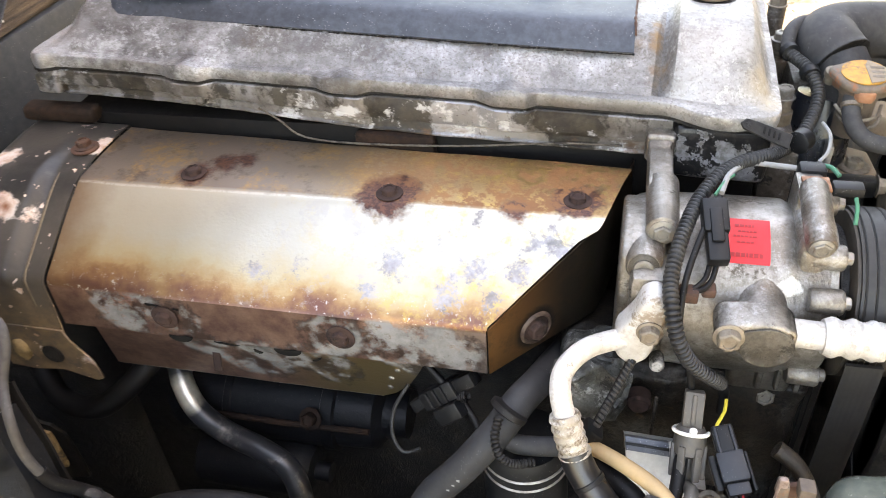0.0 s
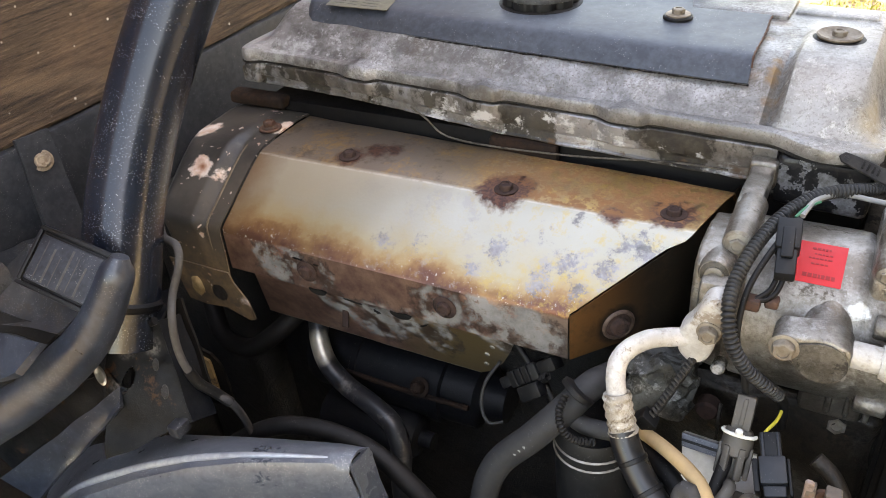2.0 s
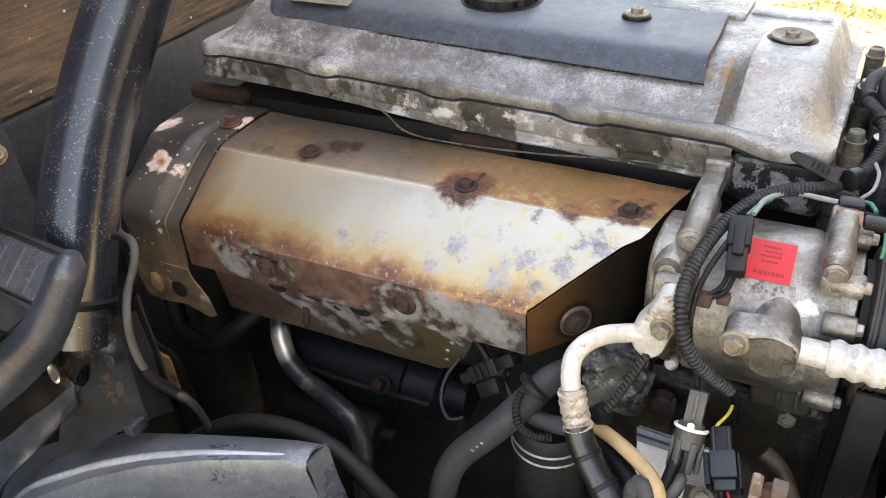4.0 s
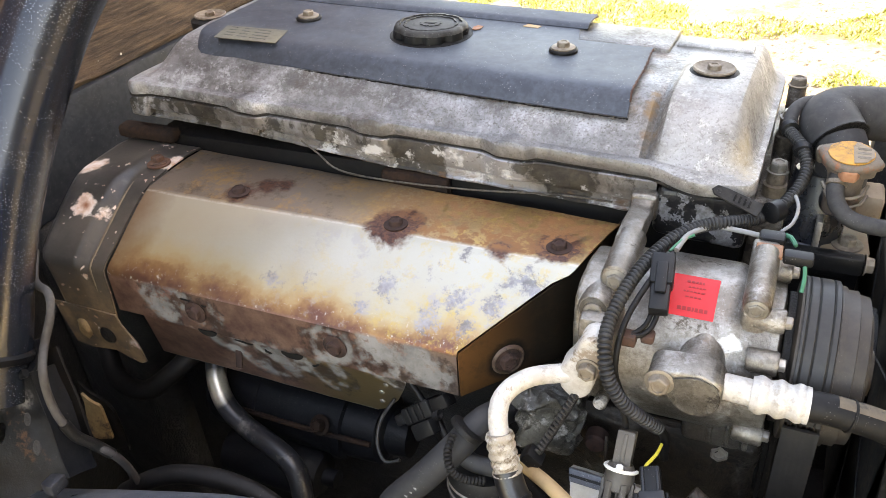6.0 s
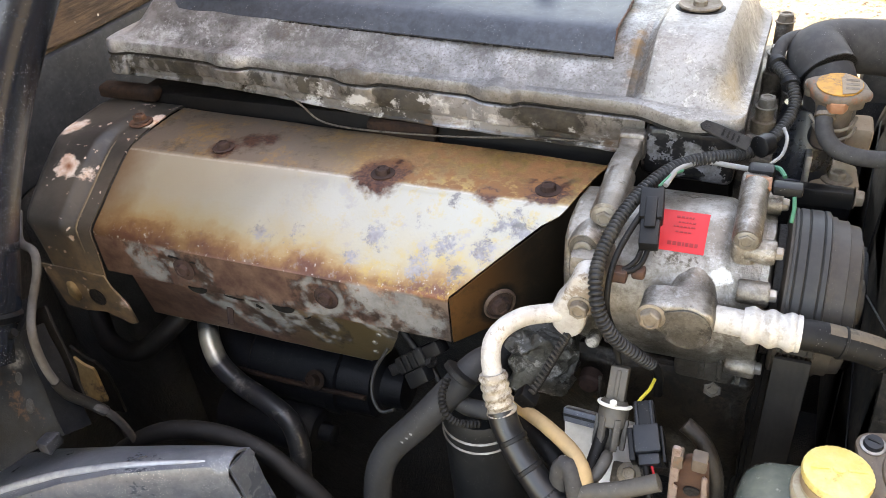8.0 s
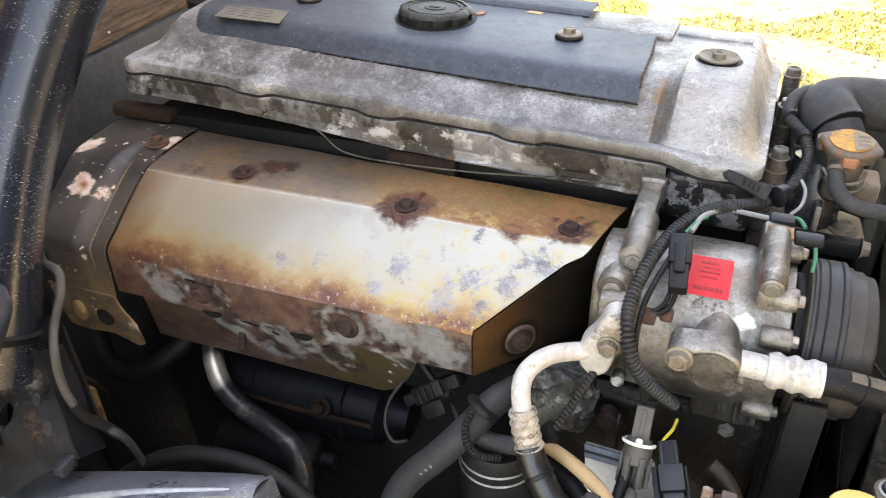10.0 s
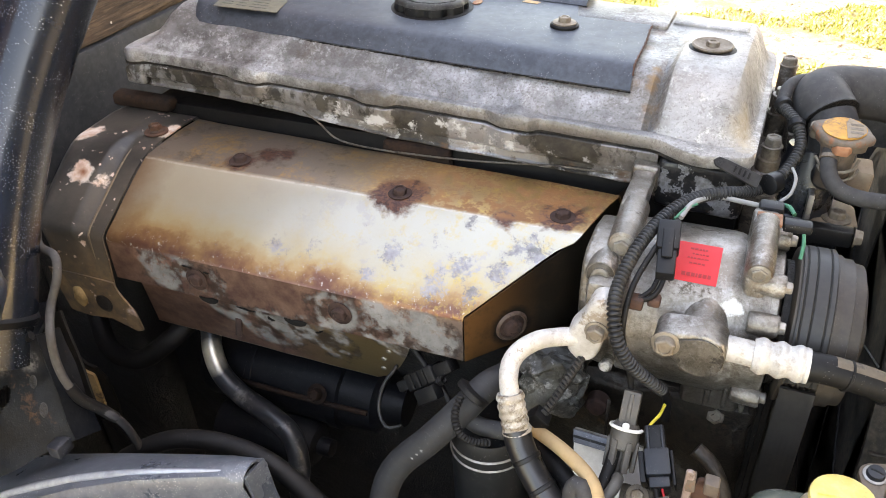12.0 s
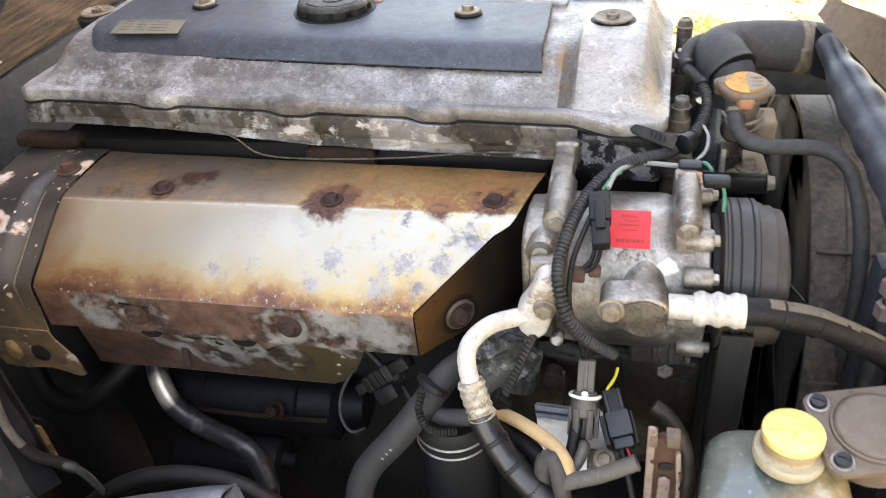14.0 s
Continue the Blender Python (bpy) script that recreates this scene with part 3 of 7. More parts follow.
    coatc = m.mix(m.step(mid, 0.35, 0.6), (0.105, 0.103, 0.100), (0.195, 0.190, 0.182))
    halo = m.math("MULTIPLY", m.math("MULTIPLY", halo, low), m.step(m.noise(45, 5, 0.7, offset=64), 0.40, 0.54))
    c = m.mix(m.math("MULTIPLY", halo, 0.75), c, (0.050, 0.036, 0.032))
    c = m.mix(coat, c, coatc)
    for p, r in (((0.022, 0.478, 1.316), 0.011), ((0.076, 0.502, 1.330), 0.010), ((0.052, 0.482, 1.318), 0.010), ((0.035, 0.462, 1.306), 0.010), ((-0.148, 0.470, 1.311), 0.009), ((-0.118, 0.470, 1.311), 0.008), ((0.02, 0.515, 1.338), 0.006), ((-0.04, 0.480, 1.318), 0.010), ((-0.008, 0.498, 1.329), 0.007), ((0.004, 0.460, 1.305), 0.012), ((0.062, 0.500, 1.330), 0.009), ((-0.06, 0.462, 1.306), 0.006)):
        ball = m.near(p, r * 1.1, r * 1.0, 0.03, 45)
        c = m.mix(m.math("MULTIPLY", m.step(m.math2("ADD", m.math2("MULTIPLY", ball, 0.42), m.math2("MULTIPLY", grit, 1.5)), 0.98, 1.12), 0.85), c, m.mix(m.step(mid, 0.4, 0.6), (0.13, 0.122, 0.128), (0.31, 0.30, 0.31)))
    rim = m.math("MULTIPLY", m.math("MULTIPLY", m.step(sep.outputs[1], 0.466, 0.449), m.step(sep.outputs[2], 1.289, 1.291)), m.step(m.noise(210, 5, 0.8, offset=91), 0.60, 0.66))
    c = m.mix(rim, c, (0.62, 0.58, 0.52))
    rough = m.mixf(m.math("ADD", coat, rust), m.mixf(big, 0.30, 0.46), 0.72)
    m.color(c).set("Roughness", rough).set("Metallic", m.mixf(m.math("ADD", coat, rust), 0.72, 0.05))
    return m.bump(m.math2("ADD", m.math2("MULTIPLY", mid, 0.7), m.math2("MULTIPLY", fine, 0.6)), 0.28, 0.001).m


def black_shield_material():
    m = Mat("scorched_black_shield_paint", 0.42, 0.0, 0.35)
    big, mid, fine = m.noise(11, 5, 0.6), m.noise(60, 5, 0.7, offset=2), m.noise(260, 3, 0.6)
    c = m.mix(m.step(big, 0.4, 0.65), (0.020, 0.020, 0.0205), (0.062, 0.055, 0.048))
    c = m.mix(m.axis(2, 1.30, 1.23), c, m.mix(m.step(mid, 0.35, 0.65), (0.21, 0.14, 0.08), (0.085, 0.062, 0.043)))
    rim = []
    for p, r in (((-0.402, 0.534, 1.345), 0.013), ((-0.375, 0.487, 1.335), 0.013), ((-0.35, 0.485, 1.335), 0.008), ((-0.327, 0.567, 1.348), 0.012), ((-0.43, 0.59, 1.345), 0.012), ((-0.315, 0.43, 1.215), 0.009)):
        rim.append(m.near(p, r, 0.0022, 0.030, 90))
    chip = rim[0]
    for q in rim[1:]:
        chip = m.math("ADD", chip, q)
    small = m.math("MULTIPLY", m.step(m.noise(85, 3, 0.6, offset=12), 0.655, 0.675), 1.0)
    chip = m.math("MAXIMUM", chip, small)
    c = m.mix(chip, c, m.mix(m.step(mid, 0.4, 0.6), (0.55, 0.48, 0.43), (0.45, 0.30, 0.23)))
    for p in ((-0.402, 0.534, 1.345), (-0.375, 0.487, 1.335)):
        c = m.mix(m.near(p, 0.004, 0.002, 0.008, 90), c, (0.22, 0.075, 0.03))
    c = m.mix(m.math("MULTIPLY", m.step(mid, 0.55, 0.7), 0.3), c, (0.09, 0.08, 0.07))
    m.color(c).set("Roughness", m.mixf(chip, m.mixf(big, 0.22, 0.42), 0.8))
    return m.bump(m.math2("ADD", m.math2("MULTIPLY", chip, -0.6), m.math2("MULTIPLY", fine, 0.3)), 0.4, 0.0008).m


def wood_material():
    m = Mat("weathered_brown_plywood", 0.75, 0.0, 0.3)
    g = m.noise(13, 9, 0.78, stretch=(1, 0.5, 8), warp=0.2)
    f = m.noise(60, 7, 0.78, stretch=(1, 0.22, 4), offset=5)
    b = m.noise(3.6, 6, 0.7, offset=9, warp=0.5)
    c = m.mix(m.step(g, 0.38, 0.62), (0.030, 0.0185, 0.0125), (0.078, 0.050, 0.032))
    c = m.mix(m.math("MULTIPLY", m.step(f, 0.50, 0.60), 0.85), c, (0.010, 0.0065, 0.005))
    c = m.mix(m.math("MULTIPLY", m.step(f, 0.44, 0.36), 0.6), c, (0.150, 0.100, 0.066))
    c = m.mix(m.math("MULTIPLY", m.step(b, 0.52, 0.66), 0.6), c, (0.110, 0.066, 0.040))
    ring = m.t.nodes.new("ShaderNodeTexWave")
    ring.wave_type = "RINGS"
    ring.inputs["Scale"].default_value, ring.inputs["Distortion"].default_value, ring.inputs["Detail"].default_value = 2.2, 6.0, 4
    m.link(m.co, ring.inputs["Vector"])
    c = m.mix(m.math("MULTIPLY", m.step(ring.outputs["Fac"], 0.93, 1.0), 0.12), c, (0.30, 0.21, 0.14))
    c = m.mix(m.math("MULTIPLY", m.math("MULTIPLY", m.spots(60, 0.12), m.step(m.noise(9, 2, 0.5, offset=33), 0.55, 0.6)), 0.8), c, (0.55, 0.5, 0.45))
    m.color(c)
    return m.bump(m.math2("ADD", g, f), 0.7, 0.003).m


def ground_material():
    m = Mat("dry_gravelly_earth", 0.95, 0.0, 0.2)
    a, b = m.noise(2.2, 6, 0.7), m.noise(38, 6, 0.75, offset=3)
    c = m.mix(m.step(b, 0.35, 0.7), (0.15, 0.12, 0.09), (0.29, 0.25, 0.20))
    c = m.mix(m.math("MULTIPLY", m.step(m.noise(16, 6, 0.75, offset=7), 0.56, 0.66), 0.8), c, (0.065, 0.045, 0.03))
    c = m.mix(m.math("MULTIPLY", m.step(a, 0.50, 0.60), 0.6), c, (0.16, 0.16, 0.04))
    m.color(c)
    return m.bump(b, 0.8, 0.02).m


def leaf_material(name, a, b):
    m = Mat(name, 0.7, 0.0, 0.3)
    r = m.t.nodes.new("ShaderNodeNewGeometry").outputs["Random Per Island"]
    m.color(m.mix(r, a, b))
    return m.m


M_SHIELD, M_BLACKSHIELD, M_WOOD, M_GROUND = shield_material(), black_shield_material(), wood_material(), ground_material()
M_GRASS = leaf_material("yellow_green_grass", (0.13, 0.165, 0.022), (0.28, 0.28, 0.06))
M_LITTER = leaf_material("dry_leaf_litter", (0.03, 0.02, 0.013), (0.24, 0.19, 0.14))

# ---- building helpers ----


def part(name, bm, material, parent=None, label="", smooth=True, angle=40):
    me = bpy.data.meshes.new(name)
    bmesh.ops.recalc_face_normals(bm, faces=bm.faces)
    bm.to_mesh(me)
    bm.free()
    me.materials.append(material)
    if smooth:
        me.shade_smooth()
        me.set_sharp_from_angle(angle=radians(angle))
    ob = new(name, me)
    if parent is not None:
        ob.parent = parent
    if label:
        tagged(ob, label)
    return ob


def thing(name, label, category, group="", kind="", at=(0, 0, 0)):
    ob = new(name)
    ob.empty_display_size = 0.02
    return tagged(ob, label, category, group, kind)


def merge(bm, other):
    me = bpy.data.meshes.new("tmp")
    other.to_mesh(me)
    other.free()
    bm.from_mesh(me)
    bpy.data.meshes.remove(me)
    return bm


def box(lo, hi, bevel=0.0, m=None, seg=2):
    bm = bmesh.new()
    bmesh.ops.create_cube(bm, size=1)
    s = [b - a for a, b in zip(lo, hi)]
    c = [(a + b) / 2 for a, b in zip(lo, hi)]
    bmesh.ops.transform(bm, matrix=Matrix.Translation(c) @ Matrix.Diagonal((*s, 1)), verts=bm.verts)
    if bevel:
        bmesh.ops.bevel(bm, geom=bm.edges[:], offset=min(bevel, min(s) * 0.45), segments=seg, affect="EDGES", profile=0.5)
    if m is not None:
        bmesh.ops.transform(bm, matrix=m, verts=bm.verts)
    return bm


def prism(outline, lo, hi, axis="z", bevel=0.0, seg=2, m=None):
    """A polygon drawn in the two other axes, pulled from lo to hi along axis."""
    bm = bmesh.new()
    put = {"z": lambda a, b, h: (a, b, h), "y": lambda a, b, h: (a, h, b), "x": lambda a, b, h: (h, a, b)}[axis]
    ring = [[bm.verts.new(put(a, b, h)) for a, b in outline] for h in (lo, hi)]
    n = len(outline)
    bm.faces.new(ring[0])
    bm.faces.new(ring[1])
    for i in range(n):
        bm.faces.new((ring[0][i], ring[0][(i + 1) % n], ring[1][(i + 1) % n], ring[1][i]))
    bmesh.ops.recalc_face_normals(bm, faces=bm.faces)
    if bevel:
        bmesh.ops.bevel(bm, geom=bm.edges[:], offset=bevel, segments=seg, affect="EDGES", profile=0.5)
    if m is not None:
        bmesh.ops.transform(bm, matrix=m, verts=bm.verts)
    return bm


def lathe(profile, m, seg=32, wob=None):
    """Turns (radius, height) pairs round the local z axis of m."""
    bm = bmesh.new()
    rings = []
    for r, h in profile:
        if r <= 1e-6:
            rings.append([bm.verts.new((0, 0, h))])
        else:
            rings.append([bm.verts.new(((r + (wob(k / seg) if wob else 0)) * math.cos(2 * math.pi * k / seg), (r + (wob(k / seg) if wob else 0)) * math.sin(2 * math.pi * k / seg), h)) for k in range(seg)])
    for a, b in zip(rings, rings[1:]):
        for k in range(seg):
            p, q = a[k % len(a)], a[(k + 1) % len(a)]
            s, t = b[k % len(b)], b[(k + 1) % len(b)]
            vs = [p]
            for v in (q, t, s):
                if v not in vs:
                    vs.append(v)
            if len(vs) > 2:
                bm.faces.new(vs)
    for r in (rings[0], rings[-1]):
        if len(r) > 2:
            bm.faces.new(r)
    bmesh.ops.transform(bm, matrix=m, verts=bm.verts)
    return bm


def toward(p, d, up=(0, 0, 1)):
    """A frame at p whose z axis points along d."""
    return Matrix.Translation(p) @ Vector(d).to_track_quat("Z", "Y").to_matrix().to_4x4()


def spline(points, step=0.004):
    """Catmull-Rom through the points, at about even steps."""
    p = [Vector(q) for q in points]
    p = [2 * p[0] - p[1]] + p + [2 * p[-1] - p[-2]]
    out = []
    for a, b, c, e in zip(p, p[1:], p[2:], p[3:]):
        n = max(2, int((c - b).length / step))
        for k in range(n):
            t = k / n
            out.append(0.5 * (2 * b + (c - a) * t + (2 * a - 5 * b + 4 * c - e) * t * t + (3 * b - a - 3 * c + e) * t**3))
    return out + [p[-2]]


def sweep(points, radius, seg=14, step=0.004, smooth=True):
    """A round bar along the points; radius is a number or a function of (metres run, whole length)."""
    path = spline(points, step) if smooth else [Vector(q) for q in points]
    bm = bmesh.new()
    run, total = [0.0], 0.0
    for a, b in zip(path, path[1:]):
        total += (b - a).length
        run.append(total)
    side, rings = None, []
    for i, p in enumerate(path):
        d = (path[min(i + 1, len(path) - 1)] - path[max(i - 1, 0)]).normalized()
        if side is None:
            side = d.orthogonal().normalized()
        side = (side - d * side.dot(d)).normalized()
        other = d.cross(side)
        r = radius(run[i], total) if callable(radius) else radius
        rings.append([bm.verts.new(p + r * (math.cos(2 * math.pi * k / seg) * side + math.sin(2 * math.pi * k / seg) * other)) for k in range(seg)])
    for a, b in zip(rings, rings[1:]):
        for k in range(seg):
            bm.faces.new((a[k], a[(k + 1) % seg], b[(k + 1) % seg], b[k]))
    bm.faces.new(rings[0][::-1])
    bm.faces.new(rings[-1])
    return bm


def ribbed(r, depth, pitch):
    return lambda s, total: r - depth * (0.5 + 0.5 * math.cos(2 * math.pi * s / pitch)) ** 2


def hexbolt(p, d, r=0.0065, h=0.006, washer=0.0, wh=0.0015, flange=0.0):
    """Meshes of a bolt head standing on p along d: the head, and a washer or None."""
    m = toward(p, d)
    base = wh if washer else 0.0
    prof = [(0, base)] + ([(flange, base), (flange, base + 0.001), (r * 1.02, base + 0.002)] if flange else [(r, base)])
    prof += [(r, base + h * 0.85), (r * 0.85, base + h), (r * 0.55, base + h), (r * 0.5, base + h * 0.85), (0, base + h * 0.8)]
    bm = lathe(prof, Matrix.Identity(4), 24)
    for v in bm.verts:
        rho = math.hypot(v.co.x, v.co.y)
        if v.co.z > base + 0.0019 and rho > r * 0.8:
            a = math.atan2(v.co.y, v.co.x)
            k = math.cos(radians(30)) / math.cos((a + math.pi / 6) % (math.pi / 3) - math.pi / 6)
            v.co.x *= k
            v.co.y *= k
    bmesh.ops.transform(bm, matrix=m, verts=bm.verts)
    w = lathe([(0, 0), (washer, 0), (washer, wh * 0.7), (washer * 0.94, wh), (0, wh)], m, 28) if washer else None
    return bm, w


def bolt_part(parent, p, d, material, r=0.0065, h=0.006, washer=0.0, wh=0.0015, flange=0.0, name="bolt", wmat=None):
    head, w = hexbolt(p, d, r, h, washer, wh, flange)
    ob = part(name, head, material, parent, angle=25)
    if w is not None:
        part("washer", w, wmat or material, ob)
    return ob


def rough_up(bm, amp, scale, seed=0):
    for v in bm.verts:
        v.co += amp * noise.noise_vector(v.co * scale + Vector((seed, seed, seed)))
    return bm


def sheet(rows, thick, m=None, skip=None):
    """A skin through rows of points, thickened against its normals."""
    bm = bmesh.new()
    vs = [[bm.verts.new(p) for p in row] for row in rows]
    for i, (a, b) in enumerate(zip(vs, vs[1:])):
        for k in range(len(a) - 1):
            if not (skip and skip((i + 0.5) / (len(vs) - 1), (k + 0.5) / (len(a) - 1))):
                bm.faces.new((a[k], a[k + 1], b[k + 1], b[k]))
    bmesh.ops.delete(bm, geom=[v for v in bm.verts if not v.link_faces], context="VERTS")
    bmesh.ops.recalc_face_normals(bm, faces=bm.faces)
    bmesh.ops.solidify(bm, geom=bm.faces[:], thickness=thick)
    if m is not None:
        bmesh.ops.transform(bm, matrix=m, verts=bm.verts)
    return bm


def quad(a, b, c, d, thick=0.003, n=8, wob=0.0015, skip=None):
    a, b, c, d = map(Vector, (a, b, c, d))
    rows = []
    for i in range(n + 1):
        u = i / n
        row = []
        for k in range(n + 1):
            v = k / n
            p = a.lerp(b, u).lerp(d.lerp(c, u), v)
            row.append(p + wob * noise.noise_vector(p * 30))
        rows.append(row)
    return sheet(rows, thick, skip=skip)

# ---- ground and truck structure ----


def sstep(a, b, x):
    t = min(1.0, max(0.0, (x - a) / (b - a)))
    return t * t * (3 - 2 * t)


def lump(x, c, w):
    return math.exp(-(((x - c) / w) ** 2))


bm = bmesh.new()
bmesh.ops.create_grid(bm, x_segments=120, y_segments=120, size=1)
for v in bm.verts:
    v.co = Vector((math.copysign(abs(v.co.x) ** 3, v.co.x) * 400 + 0.0, math.copysign(abs(v.co.y) ** 3, v.co.y) * 400 + 5.0, 0))
    k = 1 / (1 + (v.co - Vector((0, 5, 0))).length * 0.05)
    v.co.z = 0.06 * k * noise.noise(v.co * 0.9) + 0.02 * noise.noise(v.co * 4)
tagged(part("ground", bm, M_GROUND), "sunlit pale gravelly earth with dry leaves and weeds", "ground", kind="structure")

rng = random.Random(4)


def scatter(count, area, size, up, keep):
    bm = bmesh.new()
    (x0, x1), (y0, y1) = area
    done = 0
    while done < count:
        p = Vector((rng.uniform(x0, x1), rng.uniform(y0, y1), 0))
        if not keep(p):
            continue
        done += 1
        p.z = 0.06 * noise.noise(p * 0.9) + 0.02 * noise.noise(p * 4)
        a, s = rng.uniform(0, 6.283), size * rng.uniform(0.5, 1.5)
        e = Vector((math.cos(a), math.sin(a), 0))
        n = Vector((-e.y, e.x, 0))
        tip = p + e * s * rng.uniform(0.4, 1.0) + Vector((0, 0, s * up * rng.uniform(0.4, 1.3)))
        w = n * s * (0.16 if up > 0.6 else 0.4)
        mid = p.lerp(tip, 0.5) + Vector((0, 0, s * 0.15))
        bm.faces.new([bm.verts.new(q) for q in (p, mid + w, tip, mid - w)])
    return bm


patchy = lambda p: noise.noise(p * 0.55 + Vector((3, 1, 0))) + 0.5 * noise.noise(p * 1.7) > -0.04 + 0.6 * max(0, 5.35 - p.y)
tagged(part("weeds", scatter(90000, ((-6, 3.5), (3.9, 11)), 0.028, 0.8, patchy), M_GRASS, smooth=False), "bright yellow-green weeds and grass on the earth", "grass", kind="stuff")
tagged(part("leaf_litter", scatter(20000, ((-6, 3.5), (2.2, 10)), 0.026, 0.2, lambda p: noise.noise(p * 1.6 + Vector((7, 2, 0))) > -0.2), M_LITTER, smooth=False), "scattered dry brown leaves on the earth", "litter", kind="stuff")

truck = thing("truck", "black steel truck chassis on four wheels, tipped cab added out of view", "truck")
for y in (0.06, 1.08):
    part("side_rail", box((-2.6, y - 0.03, 0.66), (2.0, y + 0.03, 0.84), 0.006), M_CHASSIS, truck)
    for x in (-2.1, 1.15):
        tyre = lathe([(0.2, 0), (0.36, 0), (0.39, 0.02), (0.40, 0.05), (0.40, 0.17), (0.39, 0.20), (0.36, 0.22), (0.2, 0.22)], toward((x, y - 0.11 + (0.06 if y > 0.5 else -0.06), 0.385), (0, 1, 0)), 48)
        wheel = part("wheel", tyre, M_RUBBER, truck)
        part("rim", lathe([(0, 0.06), (0.2, 0.02), (0.21, 0.2), (0, 0.16)], toward((x, y - 0.11 + (0.06 if y > 0.5 else -0.06), 0.385), (0, 1, 0)), 36), M_CHASSIS, wheel)
for x in (-2.1, 1.15):
    part("axle", sweep([(x, 0.0, 0.385), (x, 0.5, 0.385), (x, 1.14, 0.385)], 0.05, 16, 0.1), M_CHASSIS, truck)
    for y in (0.06, 1.08):
        part("spring_block", box((x - 0.2, y - 0.03, 0.38), (x + 0.2, y + 0.03, 0.67), 0.01), M_CHASSIS, truck)
part("crossmember", box((-0.62, 0.09, 0.66), (-0.54, 1.05, 0.82), 0.006), M_CHASSIS, truck)
part("front_crossmember", box((0.52, 0.09, 0.66), (0.62, 1.05, 0.80), 0.006), M_CHASSIS, truck)
# Dark floor and walls added to keep outside light from the bay.
part("floor_blocker", box((-0.56, 0.09, 0.64), (0.56, 1.05, 0.655), 0.002), M_BLACK, truck)
part("near_blocker", box((-0.56, 0.085, 0.655), (0.56, 0.095, 1.17), 0.002), M_BLACK, truck)
part("far_blocker", box((-0.56, 1.045, 0.655), (0.44, 1.055, 1.22), 0.002), M_BLACK, truck)
part("rear_blocker", box((-0.56, 0.1, 0.66), (-0.545, 1.04, 1.244), 0.002), M_BLACK, truck)
# an unseen tipped cab, added over the front axle to shade the engine
for y in (0.06, 1.08):
    part("cab_hinge", box((1.55, y - 0.03, 0.84), (1.65, y + 0.03, 1.45), 0.01), M_CHASSIS, truck)
part("unseen_cab", prism([(0.86, 1.80), (1.5, 1.42), (2.7, 2.0), (2.3, 3.9), (1.25, 3.75), (0.95, 2.8)], -0.75, 1.75, "y", 0.06, 3), M_BLUEPAINT, truck)

tray = thing("truck_tray", "weathered plywood headboard of a truck tray on a dark steel beam", "truck tray")
bm = prism([(-0.55, 0.0), (1.55, 0.0), (1.55, 0.62), (-0.55, 0.62)], -0.018, 0.0, "x")
bmesh.ops.subdivide_edges(bm, edges=[e for e in bm.edges if e.calc_length() > 0.3], cuts=60, use_grid_fill=True)
for v in bm.verts:
    v.co.z = 1.378 + v.co.z + (0.006 * noise.noise(v.co * 9) if v.co.z < 0.01 else 0)
    v.co.x += -0.535 + 0.002 * noise.noise(v.co * 6)
part("headboard", bm, M_WOOD, tray, "brown weathered plywood board with worn patches")
part("headboard_lower_ply", box((-0.551, -0.5, 1.366), (-0.541, 1.5, 1.3775), 0.002), M_WOOD, tray)
for y in (0.06, 1.08):
    part("tray_leg", box((-1.4, y - 0.03, 0.84), (-1.3, y + 0.03, 1.3745), 0.004), M_CHASSIS, tray)
part("beam", box((-0.60, -0.6, 1.245), (-0.532, 1.55, 1.372), 0.006), M_BEAM, tray, "dark blue-grey painted steel beam")
part("tray_floor", box((-2.6, -0.6, 1.375), (-0.555, 1.55, 1.40), 0.004), M_WOOD, tray)

# ---- engine ----
TILT_COVER = Matrix.Translation((0.1, 0.6, 1.3903)) @ Matrix.Rotation(radians(-1.7), 4, "Z") @ Matrix.Rotation(radians(1.25), 4, "Y") @ Matrix.Translation((-0.1, -0.6, 0))
BOSS = (-0.246, -0.104, 0.033)

eng = thing("engine_block", "oily black diesel engine block and cylinder head", "engine")
bm = box((-0.39, 0.612, 1.16), (0.225, 0.86, 1.357), 0.008)
part("cylinder_head", bm, M_DEEPBLACK, eng)
bm = box((-0.42, 0.56, 0.72), (0.24, 0.90, 1.165), 0.02)
part("crankcase", bm, M_BLACK, eng)
bm = lathe([(0, -0.01), (0.038, 0), (0.043, 0.01), (0.043, 0.060), (0.0445, 0.061), (0.0445, 0.068), (0.043, 0.069), (0.042, 0.160), (0.0445, 0.161), (0.0445, 0.172), (0.040, 0.174), (0.038, 0.21), (0.026, 0.218), (0.024, 0.24), (0, 0.24)], toward((-0.30, 0.53, 1.085), (1, 0, 0)), 36)
part("starter_body", rough_up(bm, 0.0012, 40), M_STARTER, eng)
part("starter_bolt", sweep([(-0.25, 0.488, 1.100), (-0.17, 0.4875, 1.100), (-0.09, 0.490, 1.100)], 0.003, 8), M_OLDRUST, eng)
bolt_part(eng, (-0.145, 0.487, 1.112), (0, -0.8, 0.6), M_OLDRUST, 0.007, 0.010, 0.011)
part("solenoid", lathe([(0, 0), (0.026, 0), (0.028, 0.004), (0.028, 0.11), (0.022, 0.118), (0.010, 0.120), (0.010, 0.135), (0, 0.135)], toward((-0.27, 0.485, 1.035), (1, 0, 0)), 30), M_STARTER, eng)
